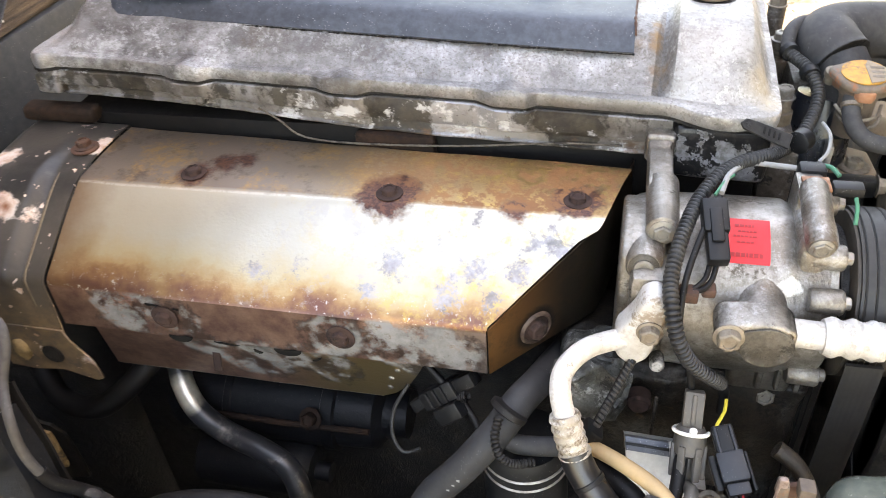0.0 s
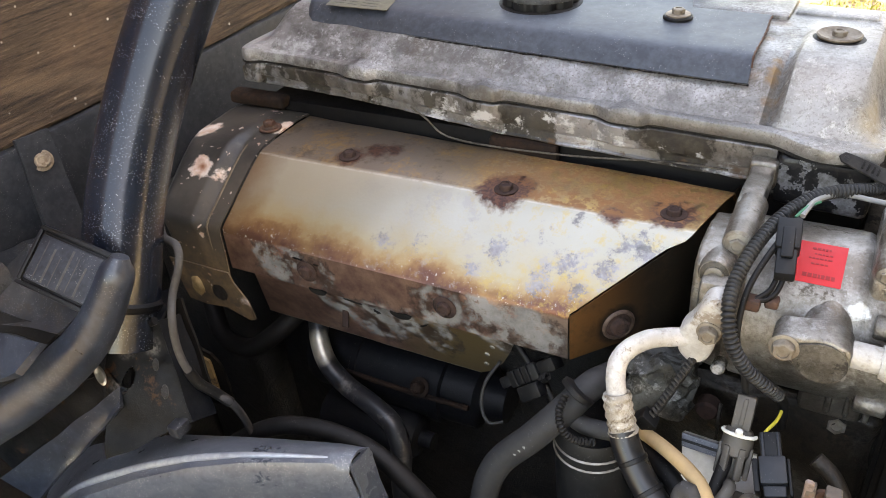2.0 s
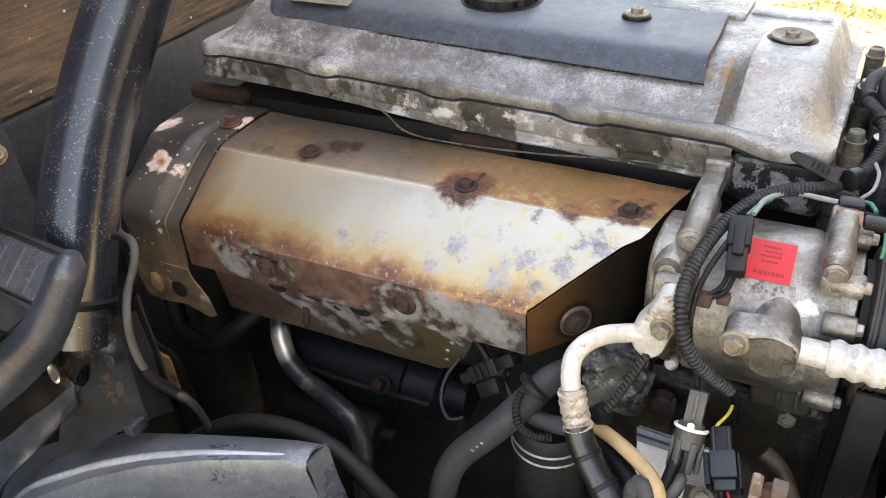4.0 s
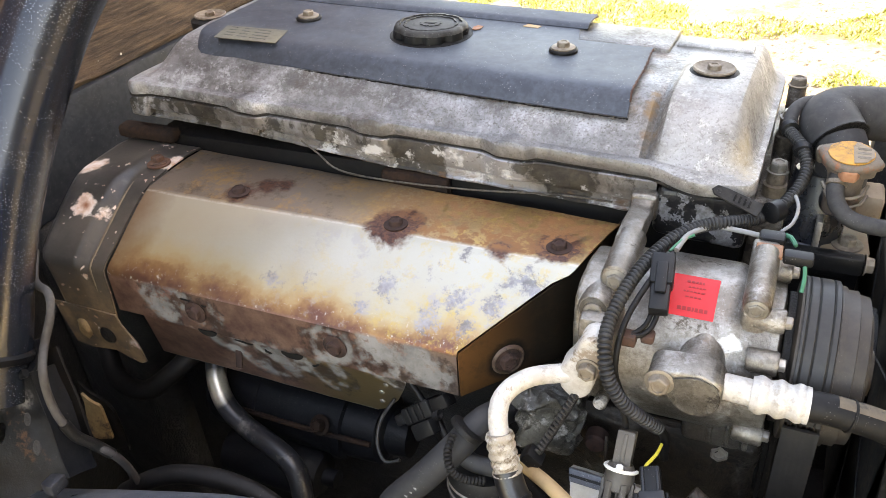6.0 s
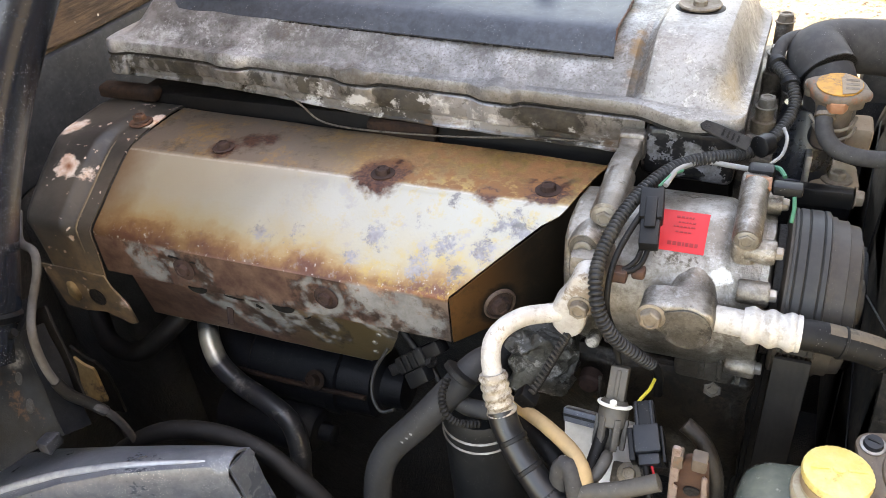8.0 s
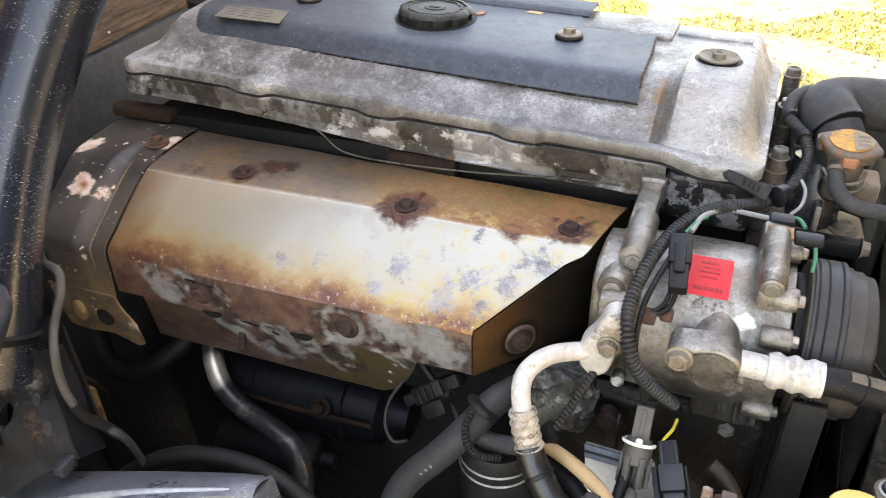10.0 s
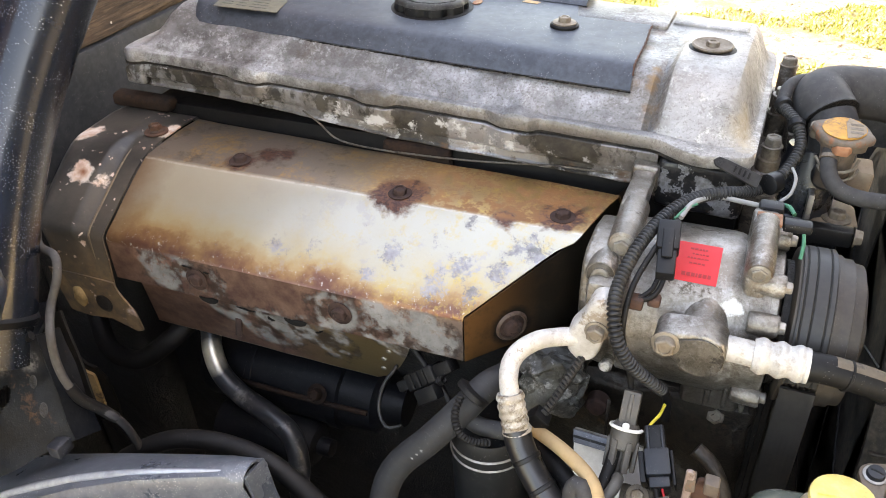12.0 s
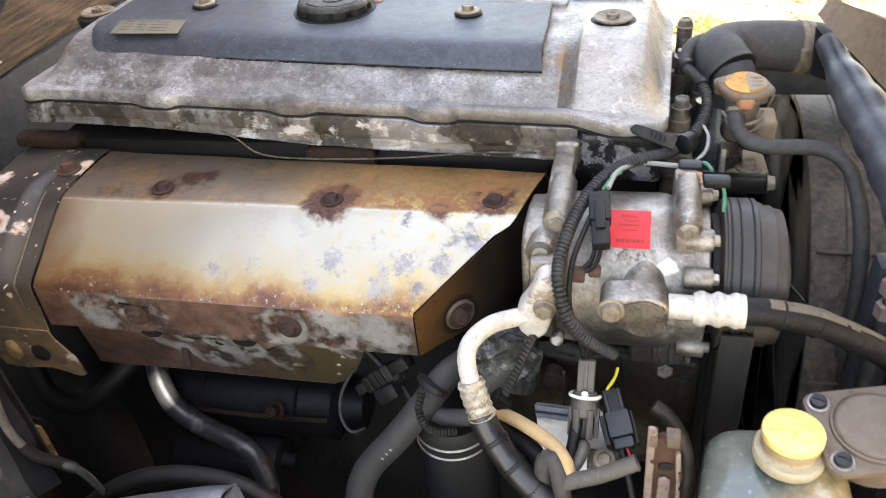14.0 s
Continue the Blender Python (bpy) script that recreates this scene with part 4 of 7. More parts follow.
part("breather_pipe", sweep([(-0.44, 0.50, 1.13), (-0.40, 0.47, 1.115), (-0.35, 0.46, 1.12), (-0.31, 0.47, 1.15), (-0.29, 0.50, 1.17)], 0.011, 18), M_DEEPBLACK, eng)
part("exhaust_manifold", sweep([(-0.36, 0.55, 1.25), (-0.2, 0.54, 1.28), (0.0, 0.54, 1.28), (0.09, 0.56, 1.26)], 0.032, 18, 0.01), M_RUSTBOLT, eng)
part("oil_filter", lathe([(0, 0), (0.031, 0), (0.032, 0.004), (0.0325, 0.15), (0.029, 0.158), (0, 0.158)], toward((0.070, 0.420, 1.052), (-0.03, 0.02, 1)), 36), M_PLASTIC, eng)
for z in (1.180, 1.190):
    part("filter_clip", lathe([(0.0325, 0), (0.0336, 0.001), (0.0325, 0.002)], toward((0.066, 0.4225, z + 0.006), (-0.03, 0.02, 1)), 36), M_STEEL, eng)
part("rear_housing", box((-0.55, 0.52, 0.75), (-0.40, 0.92, 1.25), 0.03, seg=3), M_BLACK, eng)

cover = thing("rocker_cover", "grey oxidised cast aluminium rocker cover with white corrosion", "engine cover")


def cover_front(x):
    """How far forward the flange stands: bolt bosses and the wider front right corner."""
    boss = max([sstep(c - 0.034, c - 0.012, x) * (1 - sstep(c + 0.008, c + 0.020, x)) for c in BOSS] + [1 - sstep(-0.392, -0.376, x)])
    return 0.5955 - 0.0075 * boss - 0.0165 * sstep(0.142, 0.188, x) + 0.006 * sstep(0.192, 0.215, x)


rows = []
X0, X1, YB = -0.405, 0.228, 0.850
n = 260
for i in range(n + 1):
    x = X0 + (X1 - X0) * i / n
    corner = 0.014 * (1 - math.sqrt(max(0, 1 - max(0, 1 - min(x - X0, X1 - x) / 0.014) ** 2)))
    far = 0.036 * (1 - math.sqrt(max(0, 1 - max(0, 1 - min(x - X0, X1 - x) / 0.036) ** 2)))
    lip, yf, yb = cover_front(x) + corner, 0.5955 + corner, YB - far
    up = sstep(0.0, 0.034, x - X0 - 0.006) * sstep(0.0, 0.022, X1 - 0.004 - x)
    hump = 1.3 * sstep(0.1440, 0.1500, x)
    ditch = lump(x, 0.1405, 0.0034) * 0.0065
    sec = [(lip + 0.004, 0.0), (lip + 0.0006, 0.0006), (lip, 0.0022), (lip, 0.0094), (lip + 0.0008, 0.0110), (lip + 0.0022, 0.0117), (0.35 * lip + 0.65 * yf + 0.0085, 0.0119),
           (yf + 0.0112, 0.0140 + 0.003 * hump), (yf + 0.022, 0.0230 + 0.008 * hump), (yf + 0.034, 0.0325 + 0.009 * hump), (yf + 0.046, 0.0405 + 0.009 * hump),
           (yf + 0.062, 0.0455 + 0.007 * hump), (0.680, 0.047 + 0.006 * hump), (0.715, 0.048 + 0.004 * hump), (0.750, 0.048), (yb - 0.046, 0.047),
           (yb - 0.030, 0.040), (yb - 0.020, 0.026), (yb - 0.012, 0.014), (yb - 0.004, 0.0115), (yb, 0.009), (yb, 0.0)]
    row = []
    pad = max([lump(x, c - 0.002, 0.0115) for c in BOSS] + [lump(x, -0.388, 0.012)])
    for k, (y, z) in enumerate(sec):
        if 4 <= k <= 8:
            z += 0.0032 * pad * (0.6, 1.0, 1.0, 0.45, 0.1)[k - 4]
        if 7 <= k <= 18:
            z = 0.0122 + (z - 0.0122 - (ditch if 7 <= k < 12 else 0)) * up
        row.append((x, y, z))
    rows.append(row)
bm = bmesh.new()
vs = [[bm.verts.new(p) for p in r] for r in rows]
for a, b in zip(vs, vs[1:]):
    for k in range(len(a) - 1):
        bm.faces.new((a[k], a[k + 1], b[k + 1], b[k]))
bm.faces.new(vs[0])
bm.faces.new(vs[-1])
for v in bm.verts:
    v.co += 0.0006 * noise.noise_vector(v.co * 40)
bmesh.ops.transform(bm, matrix=TILT_COVER, verts=bm.verts)
part("cover_shell", bm, M_COVER, cover, angle=30)

outline = [(X0 + 0.004 + (X1 - X0 - 0.008) * i / 160, cover_front(X0 + (X1 - X0) * i / 160) + 0.0032) for i in range(161)]
outline += [(X1 - 0.004, YB - 0.042), (X1 - 0.040, YB - 0.003), (X0 + 0.040, YB - 0.003), (X0 + 0.004, YB - 0.042)]
part("gasket", prism(outline, -0.0026, 0.0010, "z", m=TILT_COVER), M_BLACK, cover, "black rubber gasket line")


def carrier_rows():
    """The carrier's front wall from below the gasket down: bosses fade out towards its lower edge."""
    out = []
    for i in range(151):
        x = X0 + 0.002 + (0.152 - X0) * i / 150
        edge = 0.010 * sstep(0.010, 0.0, x - X0)
        low = -0.0275 - 0.009 * sstep(-0.30, -0.05, x)
        yf = cover_front(min(x, 0.140)) + edge
        back = 0.6005 + edge
        row = [(x, 0.80, -0.0027), (x, yf + 0.0010, -0.0027), (x, yf + 0.0002, -0.0036), (x, yf + 0.0004, -0.010), (x, 0.7 * yf + 0.3 * back, low * 0.60), (x, back, low * 0.72),
               (x, back + 0.0002, low + 0.003), (x, back - 0.0018, low + 0.0016), (x, back - 0.0012, low), (x, back + 0.012, low - 0.0005), (x, 0.80, low - 0.0005)]
        out.append([Vector(p) + (Vector((0, 0.0009, 0.0004)) * noise.noise(Vector(p) * 70) if 1 < k < 9 else Vector()) for k, p in enumerate(row)])
    return out


bm = bmesh.new()
vs = [[bm.verts.new(p) for p in r] for r in carrier_rows()]
for a, b in zip(vs, vs[1:]):
    for k in range(len(a)):
        j = (k + 1) % len(a)
        bm.faces.new((a[k], a[j], b[j], b[k]))
bm.faces.new(vs[0])
bm.faces.new(vs[-1])
bmesh.ops.transform(bm, matrix=TILT_COVER, verts=bm.verts)
part("camshaft_carrier", bm, M_CARRIER, cover, "stained aluminium carrier with dark grime", angle=35)
bm = box((0.154, 0.592, -0.050), (0.226, 0.80, -0.0042), 0.006, seg=3)
bmesh.ops.subdivide_edges(bm, edges=bm.edges[:], cuts=5, use_grid_fill=True)
bmesh.ops.transform(rough_up(bm, 0.0022, 38), matrix=TILT_COVER, verts=bm.verts)
part("carrier_end", bm, M_CHIPPED, cover, "black paint flaking off bare grey casting")
part("end_lug", box((-0.404, 0.5895, -0.0245), (-0.381, 0.606, -0.0065), 0.003, TILT_COVER, 3), M_CARRIER, cover)
for c in BOSS:
    part("boss_foot", box((c - 0.013, 0.5905, -0.0230), (c + 0.009, 0.606, -0.0145), 0.0022, TILT_COVER, 3), M_CARRIER, cover)
part("oil_hole", lathe([(0, 0), (0.0016, 0), (0.0013, 0.0004), (0, 0.0004)], toward(TILT_COVER @ Vector((0.077, 0.5998, -0.017)), (0, -1, 0)) @ Matrix.Diagonal((1.6, 1, 1, 1)), 14), M_BLACK, cover)
part("back_strip", box((0.030, 0.750, 0.040), (0.126, 0.806, 0.0518), 0.003, TILT_COVER), M_COVER, cover)
part("end_rib", box((0.128, 0.770, 0.044), (0.198, 0.790, 0.0500), 0.0025, TILT_COVER), M_COVER, cover)
for x, y in ((0.173, 0.701), (-0.380, 0.714)):
    base = TILT_COVER @ Vector((x, y, 0.0505 if x > 0 else 0.042))
    part("grommet", lathe([(0, -0.006), (0.0225, -0.006), (0.0225, 0.002), (0.0185, 0.0046), (0, 0.005)], toward(base, (0.02, 0, 1)), 36), M_RUBBER, cover)
    part("cup_washer", lathe([(0, 0.003), (0.0172, 0.0052), (0.0180, 0.0068), (0.0168, 0.0078), (0.0118, 0.0060), (0, 0.0058)], toward(base, (0.02, 0, 1)), 36), M_BROWNBOLT, cover)
    bolt_part(cover, base + Vector((0, 0, 0.0058)), (0.02, 0, 1), M_BROWNBOLT, 0.0058, 0.0042)

plate = thing("engine_top_plate", "dusty black painted steel plate bolted on the rocker cover", "cover plate")


def plate_front(x):
    return 0.6255 + 0.009 * sstep(0.118, -0.34, x)


rows = []
for i in range(57):
    x = -0.348 + 0.466 * i / 56
    f, yb = plate_front(x), 0.745 if x > 0.040 else 0.776
    cut = 0.012 * sstep(0.012, 0, x + 0.348)
    sec = [(f + cut, 0.0355), (f + 0.0065 + cut, 0.0435), (f + 0.013 + cut, 0.0505), (f + 0.020 + cut, 0.0525)] + [(f + 0.027 + cut + (yb - f - 0.027 - cut) * k / 8, 0.0532) for k in range(9)]
    rows.append([(x + (0.0015 * noise.noise(Vector((0, y * 90, 3))) if i == 56 else 0) - 0.06 * (y - 0.64) * sstep(40, 56, i), y + 0.0008 * noise.noise(Vector((x * 30, 0, 1))), z) for y, z in sec])
part("plate", sheet(rows, 0.0016, TILT_COVER), M_PLATE, plate)
# Dark beads stand in for shade and dirt in the gap below the plate.
rng = random.Random(41)
for k in range(9):
    a = -0.330 + 0.049 * k + rng.uniform(-0.006, 0.006)
    part("gap_shade_dirt", sweep([TILT_COVER @ Vector((a + 0.052 * j / 8, plate_front(a + 0.052 * j / 8) + 0.0002, 0.0336 + 0.0007 * rng.random())) for j in range(9)], lambda s, t: 0.0003 + 0.0012 * abs(noise.noise(Vector((s * 300, a * 30, 2)))), 8, 0.001), M_DEEPBLACK, plate, "dark line for the shade and dirt in the gap under the plate edge")
part("rusted_edge", sweep([TILT_COVER @ Vector((0.1185 - 0.06 * (y - 0.64) + 0.0008 * math.sin(y * 900), y, 0.0528 - 0.009 * max(0, 0.640 - y) / 0.012)) for y in (0.632, 0.640, 0.655, 0.67, 0.685, 0.70, 0.715, 0.73, 0.743)], lambda s, t: 0.0009 + 0.0005 * math.sin(s * 700), 8), M_RUSTBOLT, plate, "rust-bitten plate edge")
rows = [[(-0.343 + 0.383 * i / 30, y, z) for y, z in ((0.7765, 0.0535), (0.780, 0.0565), (0.785, 0.0575), (0.812, 0.0575), (0.816, 0.054))] for i in range(31)]
part("raised_rim", sheet(rows, 0.0016, TILT_COVER), M_PLATE, plate)
bm = prism([(-0.313, 0.6385), (-0.240, 0.6430), (-0.250, 0.6800), (-0.323, 0.6745)], 0.0535, 0.0541, "z", m=TILT_COVER)
lab = part("label", bm, M_GOLD, plate, "faded gold label with worn print")
for k in range(4):
    y = 0.6485 + 0.0075 * k
    for a, b in ((-0.309, -0.297), (-0.292, -0.281), (-0.276, -0.256)):
        part("print_bar", box((a - 0.002 * k, y, 0.0541), (b - 0.003 * k, y + 0.0020, 0.0543), 0, TILT_COVER), M_GOLDINK, lab)
for x, y in ((0.036, 0.7115), (-0.251, 0.7215)):
    base = TILT_COVER @ Vector((x, y, 0.0533))
    part("rubber_seat", lathe([(0, 0), (0.0135, 0), (0.0135, 0.002), (0.0125, 0.003), (0, 0.003)], toward(base, (0.02, 0, 1)), 32), M_RUBBER, plate)
    bolt_part(plate, base + Vector((0, 0, 0.003)), (0.02, 0, 1), M_BROWNBOLT, 0.0060, 0.0046, 0.0112, 0.0014)
bm = prism([(-0.024, 0.766), (-0.008, 0.7645), (-0.006, 0.7715), (-0.021, 0.774)], 0.0533, 0.0537, "z", m=TILT_COVER)
part("chipped_spot", bm, M_TAN, plate)

cap = thing("oil_filler_cap", "black plastic oil filler cap with dusty top", "cap")
CAPM = TILT_COVER @ Matrix.Translation((-0.1045, 0.7195, 0.0498)) @ Matrix.Rotation(radians(-2.5), 4, "X") @ Matrix.Scale(0.93, 4)
# Dark disc in place of the shaded gap round the cap.
part("gap_disc", lathe([(0, 0), (0.0418, 0), (0.0418, 0.0009), (0, 0.0009)], TILT_COVER @ Matrix.Translation((-0.1035, 0.7185, 0.0527)), 48), M_DEEPBLACK, cap)
part("rust_flake", rough_up(prism([(-0.0690, 0.741), (-0.0650, 0.7395), (-0.0610, 0.744), (-0.0615, 0.753), (-0.0680, 0.755), (-0.0705, 0.748)], 0.0531, 0.0541, "z", 0.0003, 1, TILT_COVER), 0.0006, 150), M_RUSTTAB, cap, "flaking rust beside the cap")
grip = lambda a: -0.0045 * max(0.0, math.cos(2 * math.pi * a * 9)) ** 1.5
part("cap_body", lathe([(0, 0.001), (0.0405, 0.001), (0.041, 0.003), (0.0405, 0.0105)], CAPM, 120, grip), M_PLASTIC, cap)
part("cap_top", lathe([(0.0400, 0.010), (0.0395, 0.013), (0.037, 0.0152), (0.034, 0.0155), (0.0335, 0.0138), (0.030, 0.0138), (0.0295, 0.0150), (0.0275, 0.0152), (0.0270, 0.0140), (0.012, 0.0140), (0.0115, 0.0150), (0, 0.0150)], CAPM, 120, lambda a: 0.35 * grip(a)), M_CAPTOP, cap, "dust-greyed cap top")
part("cap_mark", box((-0.006, -0.004, 0.014), (0.006, 0.004, 0.0156), 0.0006, CAPM), M_RUBBER, cap)

# ---- heat shields ----
shield = thing("exhaust_heat_shield", "heat-tinted golden steel exhaust shield with rust and worn grey coating", "heat shield")


def shield_rows(n=52):
    rows = []
    for i in range(n + 1):
        u = i / n
        row = []
        for y, z, xr in ((0.618, 1.332, 0.128), (0.608, 1.344, 0.127), (0.585, 1.3455, 0.122), (0.555, 1.345, 0.116), (0.526, 1.343, 0.109), (0.520, 1.341, 0.106),
                         (0.505, 1.333, 0.093), (0.485, 1.3205, 0.073), (0.465, 1.308, 0.054), (0.451, 1.2995, 0.041), (0.4465, 1.2955, 0.0355), (0.4455, 1.290, 0.0345), (0.4455, 1.268, 0.0345), (0.4455, 1.249, 0.0345)):
            x = -0.324 + (xr + 0.324) * u
            wav = 0.0012 * noise.noise(Vector((x * 14, y * 14, 5))) + 0.0006 * noise.noise(Vector((x * 40, y * 40, 2)))
            if y > 0.519:
                y -= (0.010 + 0.14 * max(0.0, y - 0.56)) * u
            elif 0.4465 <= y < 0.47:
                y += 0.005 * math.sin(math.pi * u)
            row.append((x, y + (wav if z < 1.29 else 0), z + (wav if z > 1.29 else 0)))
        rows.append(row)
    return rows


part("upper_shell", sheet(shield_rows(), 0.0013), M_SHIELD, shield)
end = [(0.0355, 0.4460), (0.055, 0.4665), (0.075, 0.487), (0.094, 0.506), (0.107, 0.520), (0.114, 0.545), (0.121, 0.58), (0.128, 0.612)]
rows = []
for k, (x, y) in enumerate(end):
    top = 1.2945 + (1.342 - 1.2945) * min(1, (y - 0.446) / 0.075)
    rows.append([(x + 0.0008, y - 0.0008, top - 0.0012), (x + 0.001, y - 0.001, 1.28 + 0.3 * (top - 1.2945)), (x + 0.001, y - 0.001, 1.249 + 0.012 * k / 7)])
part("end_wall", sheet(rows, 0.0013), M_SHIELDEND, shield, "brown end wall, near-black towards its inner end")
rows = []
for i in range(41):
    u = i / 40
    row = []
    for z, y, xl, xr in ((1.262, 0.4500, -0.300, -0.012), (1.245, 0.4530, -0.302, -0.016), (1.225, 0.4590, -0.306, -0.024), (1.205, 0.4650, -0.310, -0.034), (1.184, 0.4720, -0.315, -0.050), (1.176, 0.4745, -0.317, -0.062)):
        x = xl + (xr - xl) * u
        row.append((x, y + 0.0012 * noise.noise(Vector((x * 22, z * 22, 7))), z))
    rows.append(row)
edge_line = [Vector(r[-1]) + Vector((0, -0.0006, -0.0004)) for r in rows[::4]]
low = part("lower_flap", sheet(rows, 0.0014), M_SHIELD, shield, "lower flap with flaking grey coating and rust")
part("bright_edge", sweep(edge_line, 0.0008, 8), M_STEEL, low)
for x, z in ((-0.040, 1.228), (-0.048, 1.213), (-0.052, 1.196)):
    part("rivet", lathe([(0, 0), (0.0028, 0), (0.002, 0.0015), (0, 0.002)], toward((x, 0.4595 + (1.225 - z) * 0.3 - 0.0016, z), (0, -1, -0.3)), 14), M_ZINC, low)
for x, z, w in ((-0.216, 1.2505, 0.0105), (-0.124, 1.2490, 0.0115)):
    moon = [(x + w * math.cos(a), z + 0.0012 + 0.0062 * math.sin(a)) for a in [math.pi + math.pi * k / 14 for k in range(15)]] + [(x + w * 0.5, z + 0.0020), (x - w * 0.4, z + 0.0006)]
    part("slot", prism(moon, 0.4432, 0.4440, "y"), M_DEEPBLACK, shield)
for k, (x, z, w, h, tilt) in enumerate(((-0.176, 1.249, 0.022, 0.0014, -4), (-0.150, 1.2445, 0.008, 0.0022, -24), (-0.100, 1.2435, 0.010, 0.0016, 28), (-0.232, 1.2835, 0.012, 0.0016, -3), (-0.212, 1.2815, 0.006, 0.0012, -12))):
    rip = [(-w / 2 + w * j / 6, h * (0.5 + 0.5 * noise.noise(Vector((j * 1.7, k, 0.3))))) for j in range(7)] + [(w / 2 - w * j / 6, -h * (0.4 + 0.5 * noise.noise(Vector((j * 2.1, k, 4.3))))) for j in range(1, 6)]
    part("rip", prism(rip, -0.0004, 0.0004, "y", m=Matrix.Translation((x, 0.4434, z)) @ Matrix.Rotation(radians(-tilt), 4, "Y")), M_DEEPBLACK, shield)
part("tear", box((-0.205, -0.0012, -0.013), (-0.198, 0.0012, 0.013), 0.0006, Matrix.Translation((0, 0.4595, 1.213)) @ Matrix.Rotation(radians(-16), 4, "X")), M_DARKBOLT, low)
for p in ((-0.227, 0.541, 1.3440), (-0.0555, 0.533, 1.3440), (0.089, 0.541, 1.3440)):
    bolt_part(shield, p, (0, 0, 1), M_DARKBOLT, 0.0064, 0.0048, 0.0108, 0.0009)
for p in ((-0.2245, 0.4440, 1.2710), (-0.077, 0.4440, 1.2710)):
    bolt_part(shield, p, (0, -1, 0), M_DARKBOLT, 0.0068, 0.0042, 0.0114, 0.001)
bolt_part(shield, (0.0660, 0.4765, 1.2715), (0.70, -0.714, 0), M_DARKBOLT, 0.0078, 0.0055, 0.0112, 0.0015)
part("bolt_cup", lathe([(0.0112, 0.0004), (0.0122, 0.0028), (0.0128, 0.0030), (0.0134, 0.0026), (0.0148, 0.0002)], toward((0.0660, 0.4765, 1.2715), (0.70, -0.714, 0)), 40), M_BROWNRIM, shield, "pressed brown bolt seat")

bshield = thing("rear_heat_shield", "scorched black steel heat shield with flaked paint patches", "heat shield")
rows = []
for i in range(37):
    u = i / 36
    row = []
    for y, z, xl, bulge in ((0.618, 1.334, -0.440, 0.0), (0.608, 1.3465, -0.438, 0.001), (0.585, 1.348, -0.434, 0.003), (0.555, 1.3475, -0.430, 0.004), (0.530, 1.3455, -0.427, 0.006), (0.518, 1.3415, -0.425, 0.008), (0.503, 1.334, -0.422, 0.009),
                            (0.484, 1.3225, -0.419, 0.010), (0.464, 1.310, -0.416, 0.010), (0.449, 1.3010, -0.413, 0.009), (0.4435, 1.2955, -0.411, 0.007), (0.4425, 1.288, -0.410, 0.005), (0.4420, 1.268, -0.408, 0.003), (0.4400, 1.242, -0.406, 0.0)):
        x = xl + (-0.3255 - xl) * u
        b = bulge * (1 - sstep(0.62, 0.80, u)) - 0.022 * (1 - min(1, u / 0.22)) ** 2
        k = min(1.0, max(0.0, (y - 0.45) / 0.07))
        row.append((x, y - b * (1 - k) * 0.8, z + b * (0.35 + 0.65 * k)))
    rows.append(row)
part("shell", sheet(rows, 0.0016), M_BLACKSHIELD, bshield)
bm = prism([(-0.407, 1.246), (-0.3255, 1.246), (-0.322, 1.234), (-0.308, 1.214), (-0.304, 1.192), (-0.312, 1.188), (-0.342, 1.197), (-0.37, 1.193), (-0.395, 1.195)], 0.4385, 0.4405, "y", 0.0006, 1)
part("foot_flange", bm, M_BLACKSHIELD, bshield)
crease = [Vector(rows[29][k]) + Vector((0, 0.0004, -0.0006)) for k in range(4, 13)]
part("crease", sweep(crease, lambda s, t: 0.0004 + 0.0013 * math.sin(math.pi * min(1, s / t)) ** 0.5, 10), M_CREASEGOLD, bshield, "thin golden crease line")
part("flange_hole", lathe([(0, 0), (0.010, 0), (0.010, 0.0004), (0, 0.0004)], toward((-0.345, 0.4382, 1.216), (0, -1, 0)), 24), M_BLACK, bshield)
part("rusty_spacer", rough_up(lathe([(0, 0), (0.008, 0), (0.010, 0.001), (0.007, 0.003), (0.004, 0.0035), (0, 0.003)], toward((-0.375, 0.4387, 1.218), (0, -1, 0)) @ Matrix.Diagonal((0.8, 1.3, 1, 1)), 18), 0.0018, 120), M_SPACER, bshield)
bolt_part(bshield, (-0.3405, 0.5610, 1.3480), (0, 0, 1), M_RUSTBOLT, 0.0066, 0.007, 0.012, 0.002, 0.009)

lug = thing("lifting_lug", "brown rusty steel lifting lug beneath the rocker cover", "bracket")
part("lug_bar", rough_up(box((-0.43, 0.600, 1.348), (-0.355, 0.620, 1.363), 0.005, seg=3), 0.001, 60), M_OLDRUST, lug)
part("lug_bar", rough_up(box((-0.105, 0.600, 1.318), (-0.035, 0.612, 1.356), 0.004), 0.001, 60), M_OLDRUST, lug)

duct = thing("intake_duct", "black intake duct behind the engine", "duct")
part("duct_body", sweep([(-0.16, 0.93, 1.28), (-0.13, 0.945, 1.345), (-0.08, 0.955, 1.368), (-0.03, 0.955, 1.360)], 0.022, 20, 0.01), M_PLASTIC, duct)
wire = thing("bent_wire", "thin bent steel wire lying between cover and shield", "wire")
part("strand", sweep([(-0.185, 0.596, 1.378), (-0.168, 0.595, 1.368), (-0.149, 0.598, 1.351), (-0.099, 0.598, 1.3475), (-0.012, 0.598, 1.351), (0.068, 0.598, 1.359), (0.118, 0.598, 1.360)], 0.0009, 8), M_COMPDARK, wire)

# ---- compressor and its pipes ----
CY, CZ = 0.512, 1.303
AX = lambda x: toward((x, CY, CZ), (1, 0, 0))

